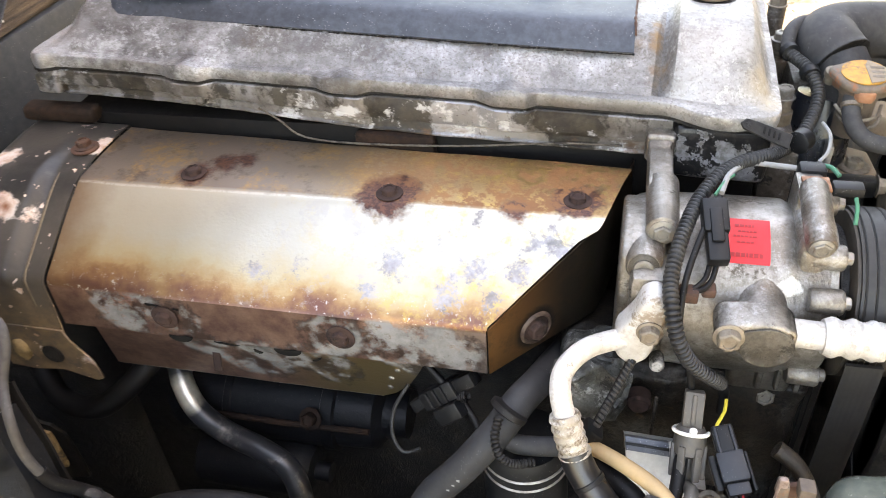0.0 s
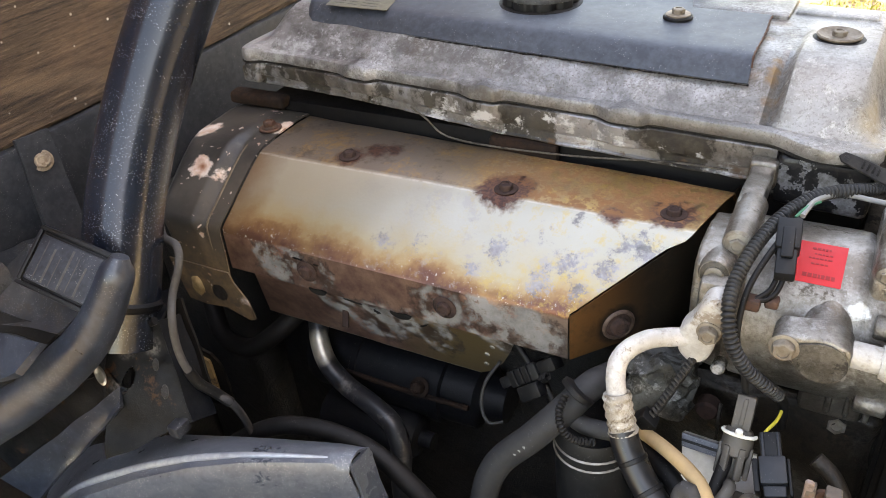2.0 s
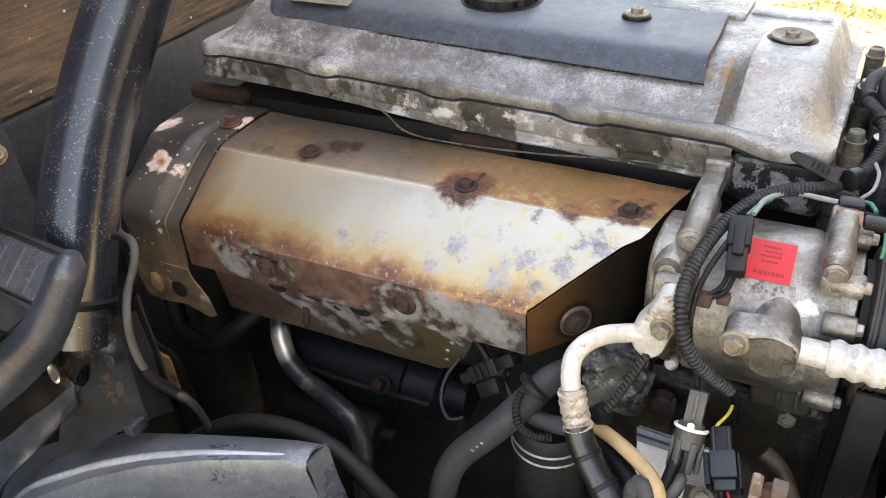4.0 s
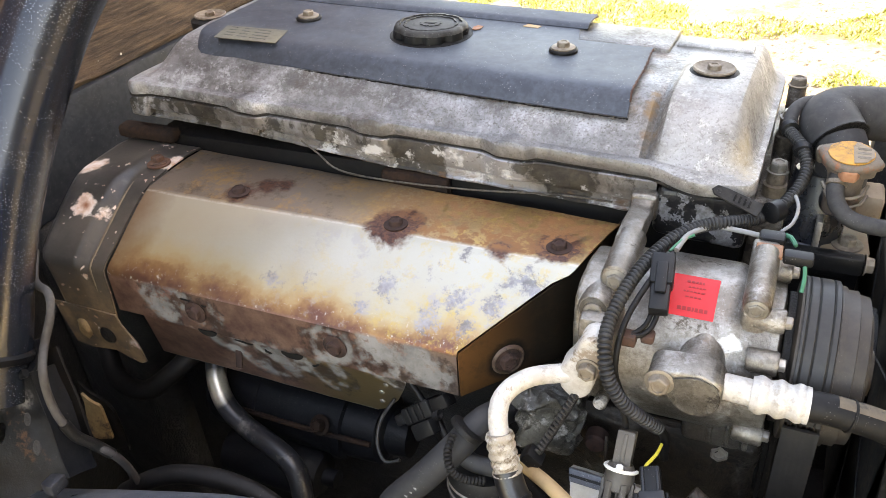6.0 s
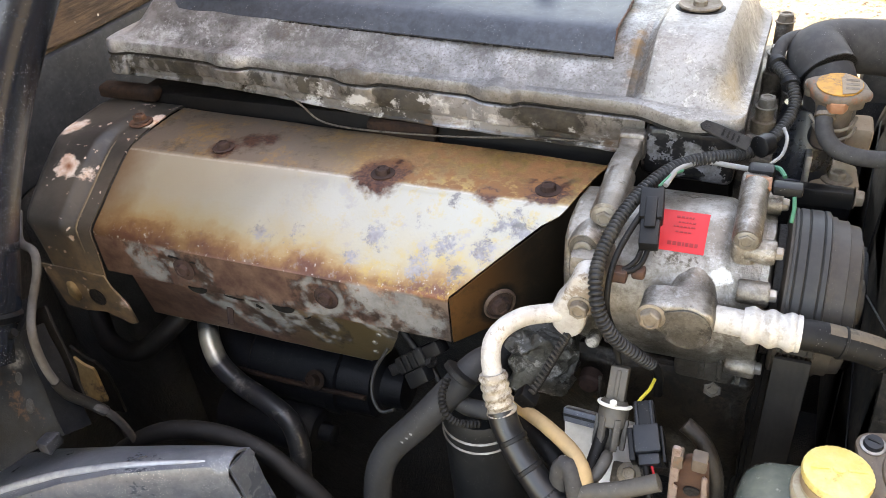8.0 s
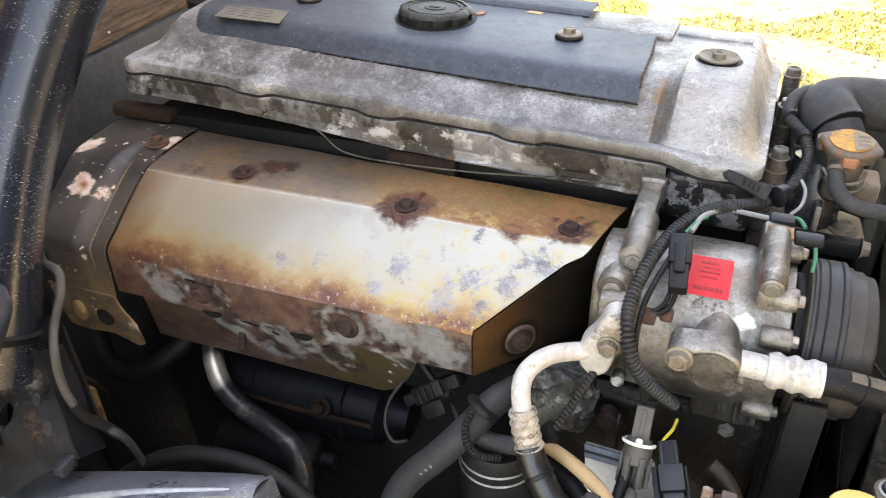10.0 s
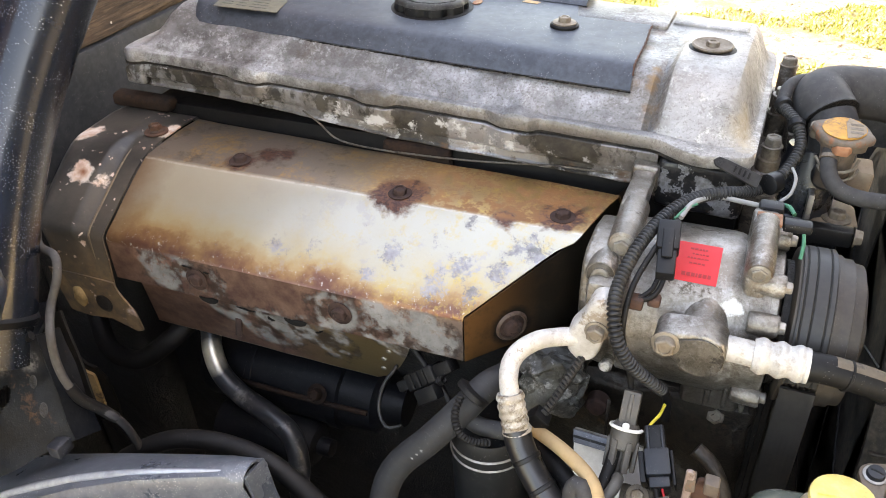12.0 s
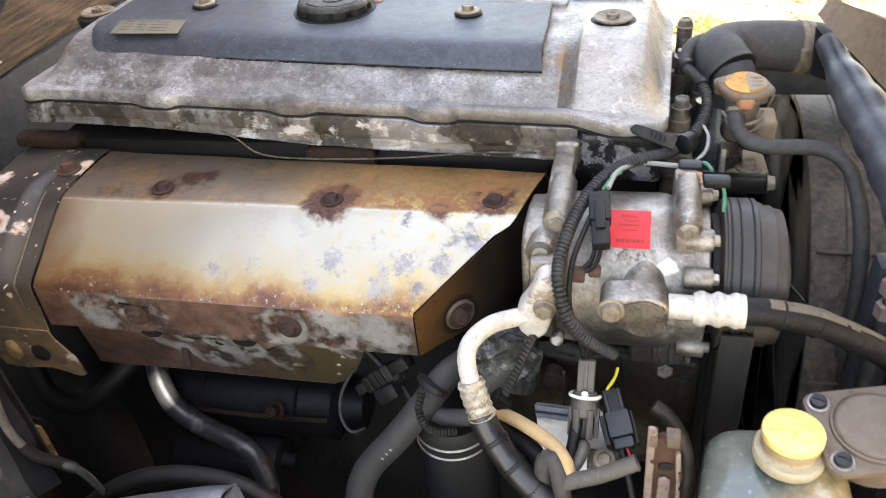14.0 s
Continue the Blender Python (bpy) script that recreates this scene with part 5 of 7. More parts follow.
comp = thing("ac_compressor", "greasy cast aluminium air conditioning compressor with a red sticker", "compressor")
bm = lathe([(0, 0.0), (0.046, 0.0), (0.055, 0.003), (0.0595, 0.010), (0.0605, 0.016), (0.0605, 0.022), (0.0575, 0.025), (0.0575, 0.029), (0.0615, 0.031), (0.0625, 0.05), (0.0625, 0.100), (0.0622, 0.106), (0.0605, 0.110), (0.0590, 0.114), (0.0590, 0.128), (0.055, 0.136), (0.035, 0.140), (0, 0.140)], AX(0.124), 72)
part("body", rough_up(rough_up(bm, 0.0006, 60), 0.0003, 240), M_COMPBODY, comp)
rows = []
for i in range(9):
    x = 0.1845 + 0.0325 * i / 8
    rows.append([(x, CY + 0.0630 * math.cos(radians(a)), CZ + 0.0630 * math.sin(radians(a))) for a in [98 + 31 * j / 8 for j in range(9)]])
sticker = part("sticker", sheet(rows, 0.0003), M_RED, comp, "red sticker with small dark print")


def on_body(x, a, w, h, ob_parent):
    """A print bar on the sticker: x, angle, width along x and height along the arc."""
    rows = [[(x + w * i, CY + 0.0634 * math.cos(radians(a + h * k)), CZ + 0.0634 * math.sin(radians(a + h * k))) for k in (0, 0.5, 1)] for i in (0, 0.5, 1)]
    part("print_bar", sheet(rows, 0.0002), M_REDINK, ob_parent)


for x, a, w, h in ((0.195, 103, 0.014, 1.6), (0.197, 107.5, 0.011, 1.0), (0.194, 111, 0.016, 1.0), (0.196, 115, 0.012, 1.0), (0.192, 122.5, 0.021, 2.6)):
    k = 0.0
    while k < w - 0.0015:
        g = 0.0012 + 0.0016 * rng.random()
        on_body(x + k, a, g, h, sticker)
        k += g + 0.0007


def hull(circles, n=40):
    """The outline round a few circles (x, z, r), as a convex ring of points."""
    ring = []
    for j in range(n):
        d = Vector((math.cos(2 * math.pi * j / n), math.sin(2 * math.pi * j / n)))
        x, z, r = max(circles, key=lambda c: c[0] * d.x + c[1] * d.y + c[2])
        ring.append((x + r * d.x, z + r * d.y))
    return ring


# rear head: a squarish casting with two bolt bosses facing out
bm = prism([(0.459, 1.296), (0.4585, 1.330), (0.4640, 1.3560), (0.4760, 1.3640), (0.500, 1.3660), (0.535, 1.358), (0.565, 1.335), (0.572, 1.30), (0.55, 1.255), (0.50, 1.245), (0.470, 1.262)], 0.1225, 0.1510, "x", 0.004, 3)
bmesh.ops.subdivide_edges(bm, edges=[e for e in bm.edges if e.calc_length() > 0.012], cuts=2)
part("rear_head", rough_up(bm, 0.0007, 60), M_COMP, comp)
part("ear_rear_lower", lathe([(0, 0), (0.0105, 0), (0.0118, 0.0015), (0.0125, 0.012), (0.014, 0.022), (0, 0.022)], toward((0.1380, 0.4575, 1.3535), (0.05, 1, -0.12)), 32), M_COMP, comp)
DW = toward((0.1380, 0.4570, 1.3536), (0, -1, 0.12))
part("dowel_seat", lathe([(0, 0), (0.0100, 0), (0.0092, 0.0006), (0, 0.0006)], DW, 28), M_COMPDARK, comp)
part("hollow_dowel", lathe([(0.0030, 0.0006), (0.0066, 0.0006), (0.0066, 0.0022), (0.0058, 0.0028), (0.0036, 0.0028), (0.0030, 0.0020)], DW, 28), M_ZINC, comp, "bright ring dowel")
part("dowel_bore", lathe([(0, 0.0006), (0.0030, 0.0006), (0.0030, 0.0012), (0, 0.0010)], DW, 18), M_BLACK, comp)
part("boss_rear", lathe([(0.0, 0), (0.0085, 0), (0.0108, 0.0015), (0.0112, 0.055), (0, 0.055)], toward((0.1480, 0.4765, 1.3690), (0.0, 1, 0.02)), 32), M_COMP, comp)
bolt_part(comp, (0.1480, 0.4765, 1.3690), (0, -1, 0.05), M_ZINC, 0.0062, 0.0045, 0.0, 0, 0.0088)
bm = lathe([(0.0, 0), (0.0080, 0), (0.0092, 0.0015), (0.0094, 0.052), (0.0085, 0.056), (0, 0.056)], toward((0.2425, 0.4665, 1.3735), (0.01, 1, 0.16)), 32)
part("boss_front", bm, M_COMP, comp)
bolt_part(comp, (0.2425, 0.4665, 1.3735), (0, -1, -0.1), M_ZINC, 0.0058, 0.0036, 0.0, 0, 0.0074)
part("boss_web", box((0.2330, 0.474, 1.320), (0.2520, 0.522, 1.372), 0.006, seg=3), M_COMP, comp)
flange = lathe([(0.030, 0), (0.0560, 0), (0.0575, 0.001), (0.0575, 0.0085), (0.056, 0.0095), (0.030, 0.0095)], AX(0.2515), 64)
part("front_flange", rough_up(flange, 0.0005, 50), M_COMP, comp)
for y, z in ((0.4815, 1.3560), (0.4610, 1.3360), (0.4640, 1.2670), (0.528, 1.3660), (0.500, 1.2490)):
    lug_bm = lathe([(0, 0), (0.0070, 0), (0.0082, 0.0016), (0.0086, 0.019), (0.0076, 0.0205), (0, 0.0205)], toward((0.2415, y, z), (1, 0, 0)), 24)
    part("lug", lug_bm, M_COMP, comp)
    bolt_part(comp, (0.262, y, z), (1, 0, 0), M_STEEL, 0.0046, 0.0046)
for dz, w in ((0.0, 0.0045), (0.013, 0.0035), (0.026, 0.004)):
    part("web_rib", box((0.2240 + dz, 0.4640, 1.246), (0.2240 + dz + w, 0.495, 1.296 - 0.3 * dz), 0.0014), M_COMPDARK, comp)
part("lower_foot", box((0.206, 0.470, 1.236), (0.250, 0.51, 1.285), 0.006, seg=3), M_COMPDARK, comp)
stub = lathe([(0, 0), (0.009, 0), (0.0095, 0.002), (0.0075, 0.012), (0.0075, 0.030), (0, 0.030)], toward((0.2355, 0.4790, 1.2270), (0.0, 1, 0.3)), 24)
part("mount_stub", stub, M_DARKCAST, comp)
bolt_part(comp, (0.2355, 0.4790, 1.2270), (0.1, -1, 0.2), M_ZINC, 0.0072, 0.0075)
# discharge block facing outwards: a round plate with one bolted ear
bm = prism(hull([(0.2145, 1.3270, 0.0172), (0.1925, 1.3322, 0.0092), (0.2225, 1.3330, 0.0090)], 44), 0.4245, 0.4480, "y", 0.003, 3)
part("discharge_block", rough_up(bm, 0.0004, 80), M_COMP, comp)
bm = lathe([(0.0168, 0), (0.0160, 0.010), (0.0175, 0.018), (0.022, 0.028), (0, 0.028)], toward((0.2140, 0.446, 1.3270), (0, 1, 0.0)), 40)
part("discharge_neck", rough_up(bm, 0.0006, 70), M_COMP, comp)
bolt_part(comp, (0.1918, 0.4240, 1.3320), (0, -1, 0.05), M_BROWNBOLT, 0.0074, 0.0060, 0.0098, 0.0015)
part("lip", prism(hull([(0.2150, 1.3255, 0.0160), (0.2060, 1.3290, 0.010)], 40), 0.4228, 0.4246, "y", 0.0007, 2), M_COMPDARK, comp)

pul = thing("compressor_pulley", "dusty grooved steel compressor pulley with clutch", "pulley")
R = 0.0588
prof = [(0.02, 0.0), (0.046, 0.0), (R - 0.002, 0.001), (R, 0.002), (R, 0.004)]
for k in range(6):
    prof += [(R, 0.0045 + 0.0036 * k), (R - 0.0026, 0.0063 + 0.0036 * k)]
prof += [(R, 0.0268), (R, 0.0275), (R - 0.001, 0.0278), (R - 0.0012, 0.031), (R - 0.003, 0.0312), (R - 0.003, 0.0385), (R - 0.005, 0.039), (R - 0.006, 0.046), (R - 0.011, 0.047), (0.045, 0.047), (0.044, 0.049), (0.018, 0.05), (0.016, 0.055), (0, 0.055)]
part("rim", lathe(prof, AX(0.2685), 72), M_PULLEY, pul)
part("clutch_coil", lathe([(0.02, 0), (0.048, 0), (0.048, 0.005), (0.02, 0.005)], AX(0.2635), 48), M_BLACK, pul)

belt = thing("drive_belt", "black ribbed rubber drive belt running down from the pulley", "belt")
a0, b0 = Vector((0, CY - R - 0.001, CZ - 0.01)), Vector((0, 0.452, 0.98))
dirn = (b0 - a0).normalized()
out = Vector((0, dirn.z, -dirn.y))
across = []
for k in range(6):
    across += [(0.2725 + 0.0037 * k + dx, o) for dx, o in ((0, 0), (0.0010, 0.0002), (0.0026, 0.0002))]
rows = [[Vector((x, p.y, p.z)) + out * o for x, o in across + [(0.2947, 0)]] for p in (a0, a0.lerp(b0, 0.5), b0)]
part("belt_run", sheet(rows, 0.003), M_BELTBACK, belt)
across = []
for k in range(6):
    across += [(0.2505 + 0.0037 * k + dx, o) for dx, o in ((0, 0), (0.0010, 0.0016), (0.0026, 0.0016))]
rows = [[Vector((x, p.y + 0.035, p.z)) + out * o for x, o in across + [(0.2727, 0)]] for p in (a0, a0.lerp(b0, 0.5), b0)]
part("inner_ribs", sheet(rows, 0.003), M_RUBBER, belt)
rows = []
for k in range(25):
    x, r = 0.2725 + 0.022 * k / 24, R + 0.0022 - (0.0008 if k in (3, 10, 20) else 0)
    rows.append([(x, CY + r * math.cos(radians(a)), CZ + r * math.sin(radians(a))) for a in range(0, 187, 6)])
part("belt_wrap", sheet(rows, 0.003), M_BELT, belt)
part("far_run", box((0.2725, CY + R - 0.003, 0.98), (0.2945, CY + R + 0.001, CZ), 0.0005), M_BELT, belt)
part("crank_pulley", lathe([(0, 0), (0.075, 0), (0.075, 0.03), (0, 0.03)], toward((0.268, 0.53, 0.98), (1, 0, 0)), 48), M_BLACK, belt)

arm = thing("compressor_stay", "grey cast aluminium stay between rocker cover and compressor", "bracket")
bm = prism([(0.596, 1.3760), (0.596, 1.3600), (0.580, 1.3590), (0.548, 1.3600), (0.522, 1.3600), (0.515, 1.3680), (0.522, 1.3780), (0.548, 1.3780), (0.575, 1.3730), (0.586, 1.3765)], 0.1370, 0.1550, "x", 0.003, 2)
bmesh.ops.subdivide_edges(bm, edges=[e for e in bm.edges if e.calc_length() > 0.012], cuts=2)
part("strap", rough_up(bm, 0.0005, 60), M_COMP, arm)
part("pad", box((0.1350, 0.5830, 1.3560), (0.1570, 0.5990, 1.3790), 0.003, seg=3), M_COMP, arm)

bkt = thing("compressor_bracket", "rough oily cast bracket beneath the compressor", "bracket")
bm = box((0.085, 0.475, 1.10), (0.265, 0.57, 1.245), 0.012, seg=3)
bmesh.ops.subdivide_edges(bm, edges=bm.edges[:], cuts=6, use_grid_fill=True)
part("casting", rough_up(rough_up(bm, 0.012, 24), 0.004, 90), M_DARKCAST, bkt)
bm = box((0.088, 0.455, 1.215), (0.132, 0.50, 1.262), 0.012, seg=3)
bmesh.ops.subdivide_edges(bm, edges=bm.edges[:], cuts=4, use_grid_fill=True)
part("boss", rough_up(bm, 0.006, 60, 5), M_BOSS, bkt)
bm = box((-0.024, -0.012, -0.026), (0.026, 0.02, 0.024), 0.012, Matrix.Translation((0.1084, 0.445, 1.2461)), 3)
bmesh.ops.subdivide_edges(bm, edges=bm.edges[:], cuts=4, use_grid_fill=True)
part("speckled_lump", rough_up(rough_up(bm, 0.009, 45, 2), 0.005, 130), M_BOSS, bkt)
part("drain_stub", lathe([(0, 0), (0.005, 0), (0.005, 0.012), (0.0035, 0.014), (0, 0.014)], toward((0.1524, 0.44, 1.2913), (0, -1, 0.3)), 16), M_BOSS, bkt)
part("rusty_plug", lathe([(0, 0), (0.009, 0), (0.009, 0.010), (0.007, 0.012), (0, 0.012)], toward((0.146, 0.462, 1.228), (0, -1, 0)), 18), M_DARKBOLT, bkt)

disc = thing("discharge_hose", "white crimped pipe end and black hose with tan stripe", "hose")
part("pipe_end", sweep([(0.226, 0.438, 1.328), (0.24, 0.438, 1.3275), (0.252, 0.438, 1.327)], 0.0090, 24), M_PIPE, disc)
bead = lambda s, t: 0.0130 - 0.0020 * (0.5 + 0.5 * math.cos(2 * math.pi * (s / t) * 3 + 0.2)) + 0.001 * (s / t > 0.93)
part("crimp", sweep([(0.2485, 0.438, 1.327), (0.26, 0.438, 1.327), (0.2835, 0.438, 1.327)], bead, 28, 0.001), M_PIPE, disc)
HC = [(0.282, 0.438, 1.327), (0.297, 0.439, 1.3265), (0.324, 0.442, 1.3205), (0.347, 0.445, 1.310), (0.385, 0.45, 1.286), (0.42, 0.458, 1.25), (0.44, 0.47, 1.19)]
part("hose", sweep(HC, 0.0102, 22), M_RUBBER, disc)
bm = sweep(HC[1:6], 0.0106, 28)
bmesh.ops.recalc_face_normals(bm, faces=bm.faces)
bm.normal_update()
kill = [f for f in bm.faces if f.normal.z < 0.78 or f.normal.y > 0.25]
bmesh.ops.delete(bm, geom=kill, context="FACES")
part("tan_stripe", bm, M_STRIPE, disc, "tan dusty stripe along the hose")
for k, (p, q) in enumerate(zip(HC[1:5], HC[2:6])):
    c = Vector(p).lerp(Vector(q), 0.35)
    part("tape_band", lathe([(0.0103, 0), (0.0111, 0.0004), (0.0111, 0.002), (0.0103, 0.0024)], toward(c, Vector(q) - Vector(p)), 28), M_RUBBER, disc)

suc = thing("suction_hose", "bent white aluminium pipe with crimped collar on a black hose", "hose")
bm = prism([(0.1225, 1.316), (0.1245, 1.306), (0.131, 1.2985), (0.1395, 1.2985), (0.1455, 1.304), (0.1485, 1.314), (0.1500, 1.326), (0.1535, 1.336), (0.1545, 1.348), (0.1510, 1.3555), (0.1445, 1.3575), (0.1375, 1.3525), (0.1345, 1.342), (0.1285, 1.331), (0.1240, 1.325)], 0.4225, 0.444, "y", 0.004, 3)
part("block", bm, M_PIPE, suc)
part("block_body", box((0.13, 0.4442, 1.31), (0.158, 0.475, 1.355), 0.005), M_COMP, suc)
bolt_part(suc, (0.1445, 0.4220, 1.3305), (0, -1, 0), M_BROWNBOLT, 0.0066, 0.006, 0.0085, 0.001)
SP = [(0.132, 0.430, 1.3165), (0.121, 0.424, 1.3175), (0.107, 0.412, 1.3205), (0.0965, 0.399, 1.3185), (0.0925, 0.388, 1.3135), (0.094, 0.379, 1.306), (0.0975, 0.373, 1.297), (0.100, 0.370, 1.290)]
part("pipe", sweep(SP, 0.0068, 22), M_PIPE, suc)
bead2 = lambda s, t: 0.0092 + 0.0011 * math.sin(2 * math.pi * (s / t) * 2.5) ** 2 + 0.0008 * (s / t > 0.9)
part("collar", sweep([(0.0965, 0.3745, 1.299), (0.100, 0.370, 1.288), (0.1055, 0.3655, 1.2715)], bead2, 26, 0.001), M_COLLAR, suc, "dirty crimped aluminium collar")
SH = [(0.1045, 0.366, 1.274), (0.110, 0.360, 1.264), (0.124, 0.350, 1.249), (0.140, 0.340, 1.237), (0.153, 0.334, 1.228), (0.175, 0.325, 1.20), (0.19, 0.32, 1.15)]
part("hose", sweep(SH, 0.0102, 22), M_TAPE, suc)
for k in range(1, 4):
    c = Vector(SH[k]).lerp(Vector(SH[k + 1]), 0.3)
    part("tape_band", lathe([(0.0103, 0), (0.0108, 0.0005), (0.0108, 0.003), (0.0103, 0.0035)], toward(c, Vector(SH[k + 1]) - Vector(SH[k])), 28), M_PLASTIC, suc)

# ---- wiring ----
LOOM = [(0.300, 0.750, 1.385), (0.282, 0.745, 1.402), (0.262, 0.735, 1.41), (0.247, 0.72, 1.408), (0.243, 0.70, 1.399), (0.256, 0.67, 1.396), (0.262, 0.645, 1.386), (0.252, 0.615, 1.375), (0.234, 0.587, 1.3715), (0.214, 0.560, 1.380), (0.198, 0.545, 1.383), (0.183, 0.525, 1.384), (0.170, 0.500, 1.381), (0.162, 0.475, 1.377), (0.157, 0.455, 1.371), (0.154, 0.437, 1.363), (0.155, 0.420, 1.356), (0.159, 0.411, 1.343), (0.164, 0.409, 1.331), (0.173, 0.412, 1.315), (0.186, 0.420, 1.298), (0.195, 0.430, 1.283)]
loom = thing("corrugated_loom", "black corrugated wiring conduit looping over the compressor", "wiring loom")
part("conduit", sweep(LOOM[3:], ribbed(0.0051, 0.0015, 0.0034), 18, 0.0004), M_CONDUIT, loom)
part("smooth_end", sweep(LOOM[:5], 0.0056, 18), M_HOSE, loom)
for p, q in ((LOOM[4], LOOM[5]), (LOOM[5], LOOM[6])):
    part("tape_band", lathe([(0.0058, 0), (0.0074, 0.0008), (0.0074, 0.0062), (0.0058, 0.007)], toward(p, Vector(q) - Vector(p)), 22), M_PLASTIC, loom)
part("tie_wrap", lathe([(0.0068, 0), (0.0085, 0.001), (0.0085, 0.010), (0.0068, 0.011)], toward((0.2405, 0.583, 1.379), (0.7, 0.9, 0)), 24), M_PLASTIC, loom)
TM = Matrix.Translation((0.217, 0.5725, 1.3925)) @ Matrix.Rotation(radians(24), 4, "Y") @ Matrix.Rotation(radians(4), 4, "Z") @ Matrix.Rotation(radians(35), 4, "X")
part("tie_tail", prism([(-0.021, -0.001), (-0.018, -0.0045), (-0.010, -0.005), (0.018, -0.006), (0.019, 0.006), (-0.010, 0.005), (-0.018, 0.004)], -0.001, 0.001, "z", 0.0005, 1, TM), M_CONDUIT, loom, "toothed black strap end")
for k in range(4):
    part("tooth", box((-0.004 + 0.004 * k, -0.0028, 0.001), (-0.0022 + 0.004 * k, 0.003, 0.0018), 0.0003, TM), M_RUBBER, loom)
part("eyelet", lathe([(0, 0), (0.002, 0), (0.002, 0.0003), (0, 0.0003)], TM @ Matrix.Translation((-0.0155, 0, 0.001)), 14), M_BLACK, loom)
part("bare_end", sweep([(0.195, 0.430, 1.283), (0.199, 0.435, 1.270), (0.200, 0.435, 1.25)], 0.0035, 10), M_RUBBER, loom)
part("yellow_wire", sweep([(0.1985, 0.421, 1.2780), (0.1968, 0.411, 1.2775), (0.1925, 0.402, 1.2760), (0.1905, 0.396, 1.2735)], 0.0012, 10), M_YWIRE, loom)
part("thin_lead", sweep([(0.171, 0.415, 1.31), (0.174, 0.414, 1.295), (0.176, 0.412, 1.28)], 0.0022, 10), M_RUBBER, loom)
part("back_lead", sweep([(0.183, 0.50, 1.384), (0.172, 0.47, 1.376), (0.163, 0.44, 1.36), (0.162, 0.425, 1.335), (0.166, 0.43, 1.31), (0.172, 0.44, 1.285)], 0.0021, 10), M_RUBBER, loom)

sens = thing("clutch_connector", "black two-part plug on the compressor clutch lead", "connector")
m = Matrix.Translation((0.1795, 0.4800, 1.3785)) @ Matrix.Rotation(radians(26), 4, "X") @ Matrix.Rotation(radians(6), 4, "Z")
part("socket", box((-0.008, -0.010, -0.007), (0.008, 0.014, 0.007), 0.0018, m), M_PLASTIC, sens)
part("plug", box((-0.0065, -0.030, -0.0055), (0.0065, -0.0098, 0.0055), 0.0015, m), M_PLASTIC, sens)
part("latch", box((-0.004, -0.018, 0.0056), (0.004, 0.006, 0.0082), 0.0012, m), M_PLASTIC, sens)
part("wire", sweep([(0.182, 0.458, 1.3615), (0.180, 0.450, 1.355), (0.175, 0.443, 1.352), (0.168, 0.440, 1.352)], 0.0018, 10), M_RUBBER, sens)
part("wire", sweep([(0.178, 0.458, 1.3615), (0.176, 0.450, 1.356), (0.171, 0.444, 1.353), (0.166, 0.441, 1.351)], 0.0018, 10), M_RUBBER, sens)
part("clip", box((0.160, 0.436, 1.3445), (0.172, 0.446, 1.3535), 0.0015), M_RUSTBOLT, sens, "rusty brown wire clip")
part("clip", box((0.174, 0.442, 1.345), (0.183, 0.452, 1.352), 0.002), M_RUSTBOLT, sens)
part("lead", sweep([(0.184, 0.506, 1.383), (0.190, 0.525, 1.386), (0.205, 0.55, 1.380), (0.225, 0.556, 1.376), (0.239, 0.552, 1.377)], 0.0020, 10), M_GREYWIRE, sens, "pale grey sheathed wire")
part("green_wire", sweep([(0.180, 0.503, 1.383), (0.186, 0.515, 1.386), (0.193, 0.526, 1.385)], 0.0011, 8), M_GWIRE, sens)

ter = thing("earth_terminal", "black capped terminal and corroded tab above the compressor", "terminal")
part("boot", box((0.236, 0.536, 1.3755), (0.254, 0.550, 1.386), 0.003), M_PLASTIC, ter)
part("tab", box((0.2355, 0.5130, 1.3835), (0.2530, 0.5290, 1.3865), 0.001), M_RUSTTAB, ter, "brown corroded metal tab")
part("post", box((0.2330, 0.512, 1.352), (0.2515, 0.540, 1.3833), 0.003), M_COMP, ter)
part("sleeve", box((0.2535, 0.5140, 1.3800), (0.2730, 0.5250, 1.3875), 0.002), M_PLASTIC, ter)
part("green_wire", sweep([(0.252, 0.55, 1.382), (0.257, 0.545, 1.384), (0.261, 0.536, 1.383)], 0.0016, 8), M_GWIRE, ter)
part("green_wire", sweep([(0.268, 0.514, 1.381), (0.269, 0.508, 1.376), (0.2685, 0.502, 1.368)], 0.0014, 8), M_GWIRE, ter)
part("white_wire", sweep([(0.25, 0.552, 1.383), (0.257, 0.562, 1.386), (0.259, 0.575, 1.392), (0.256, 0.59, 1.393)], 0.0013, 8), M_GREYWIRE, ter)

# ---- thermostat corner ----
th = thing("thermostat_housing", "black water outlet housing with grimy cast flange", "housing")
part("drum", lathe([(0, 0), (0.030, 0), (0.032, 0.004), (0.032, 0.014), (0.028, 0.018), (0.0265, 0.045), (0.0235, 0.062), (0.0215, 0.075), (0, 0.075)], toward((0.272, 0.672, 1.296), (0.06, 0.16, 1)), 44), M_DRUM, th)
part("rib", box((0.2775, 0.640, 1.30), (0.2825, 0.665, 1.345), 0.001), M_STEEL, th)
bm = prism([(0.283, 0.643), (0.315, 0.6405), (0.323, 0.650), (0.321, 0.685), (0.29, 0.70)], 1.300, 1.3175, "z", 0.003, 2)
part("flange", rough_up(bm, 0.0006, 60), M_FLANGE, th)
bolt_part(th, (0.305, 0.6565, 1.3175), (0, 0, 1), M_BROWNBOLT, 0.0072, 0.006, 0.0125, 0.002)
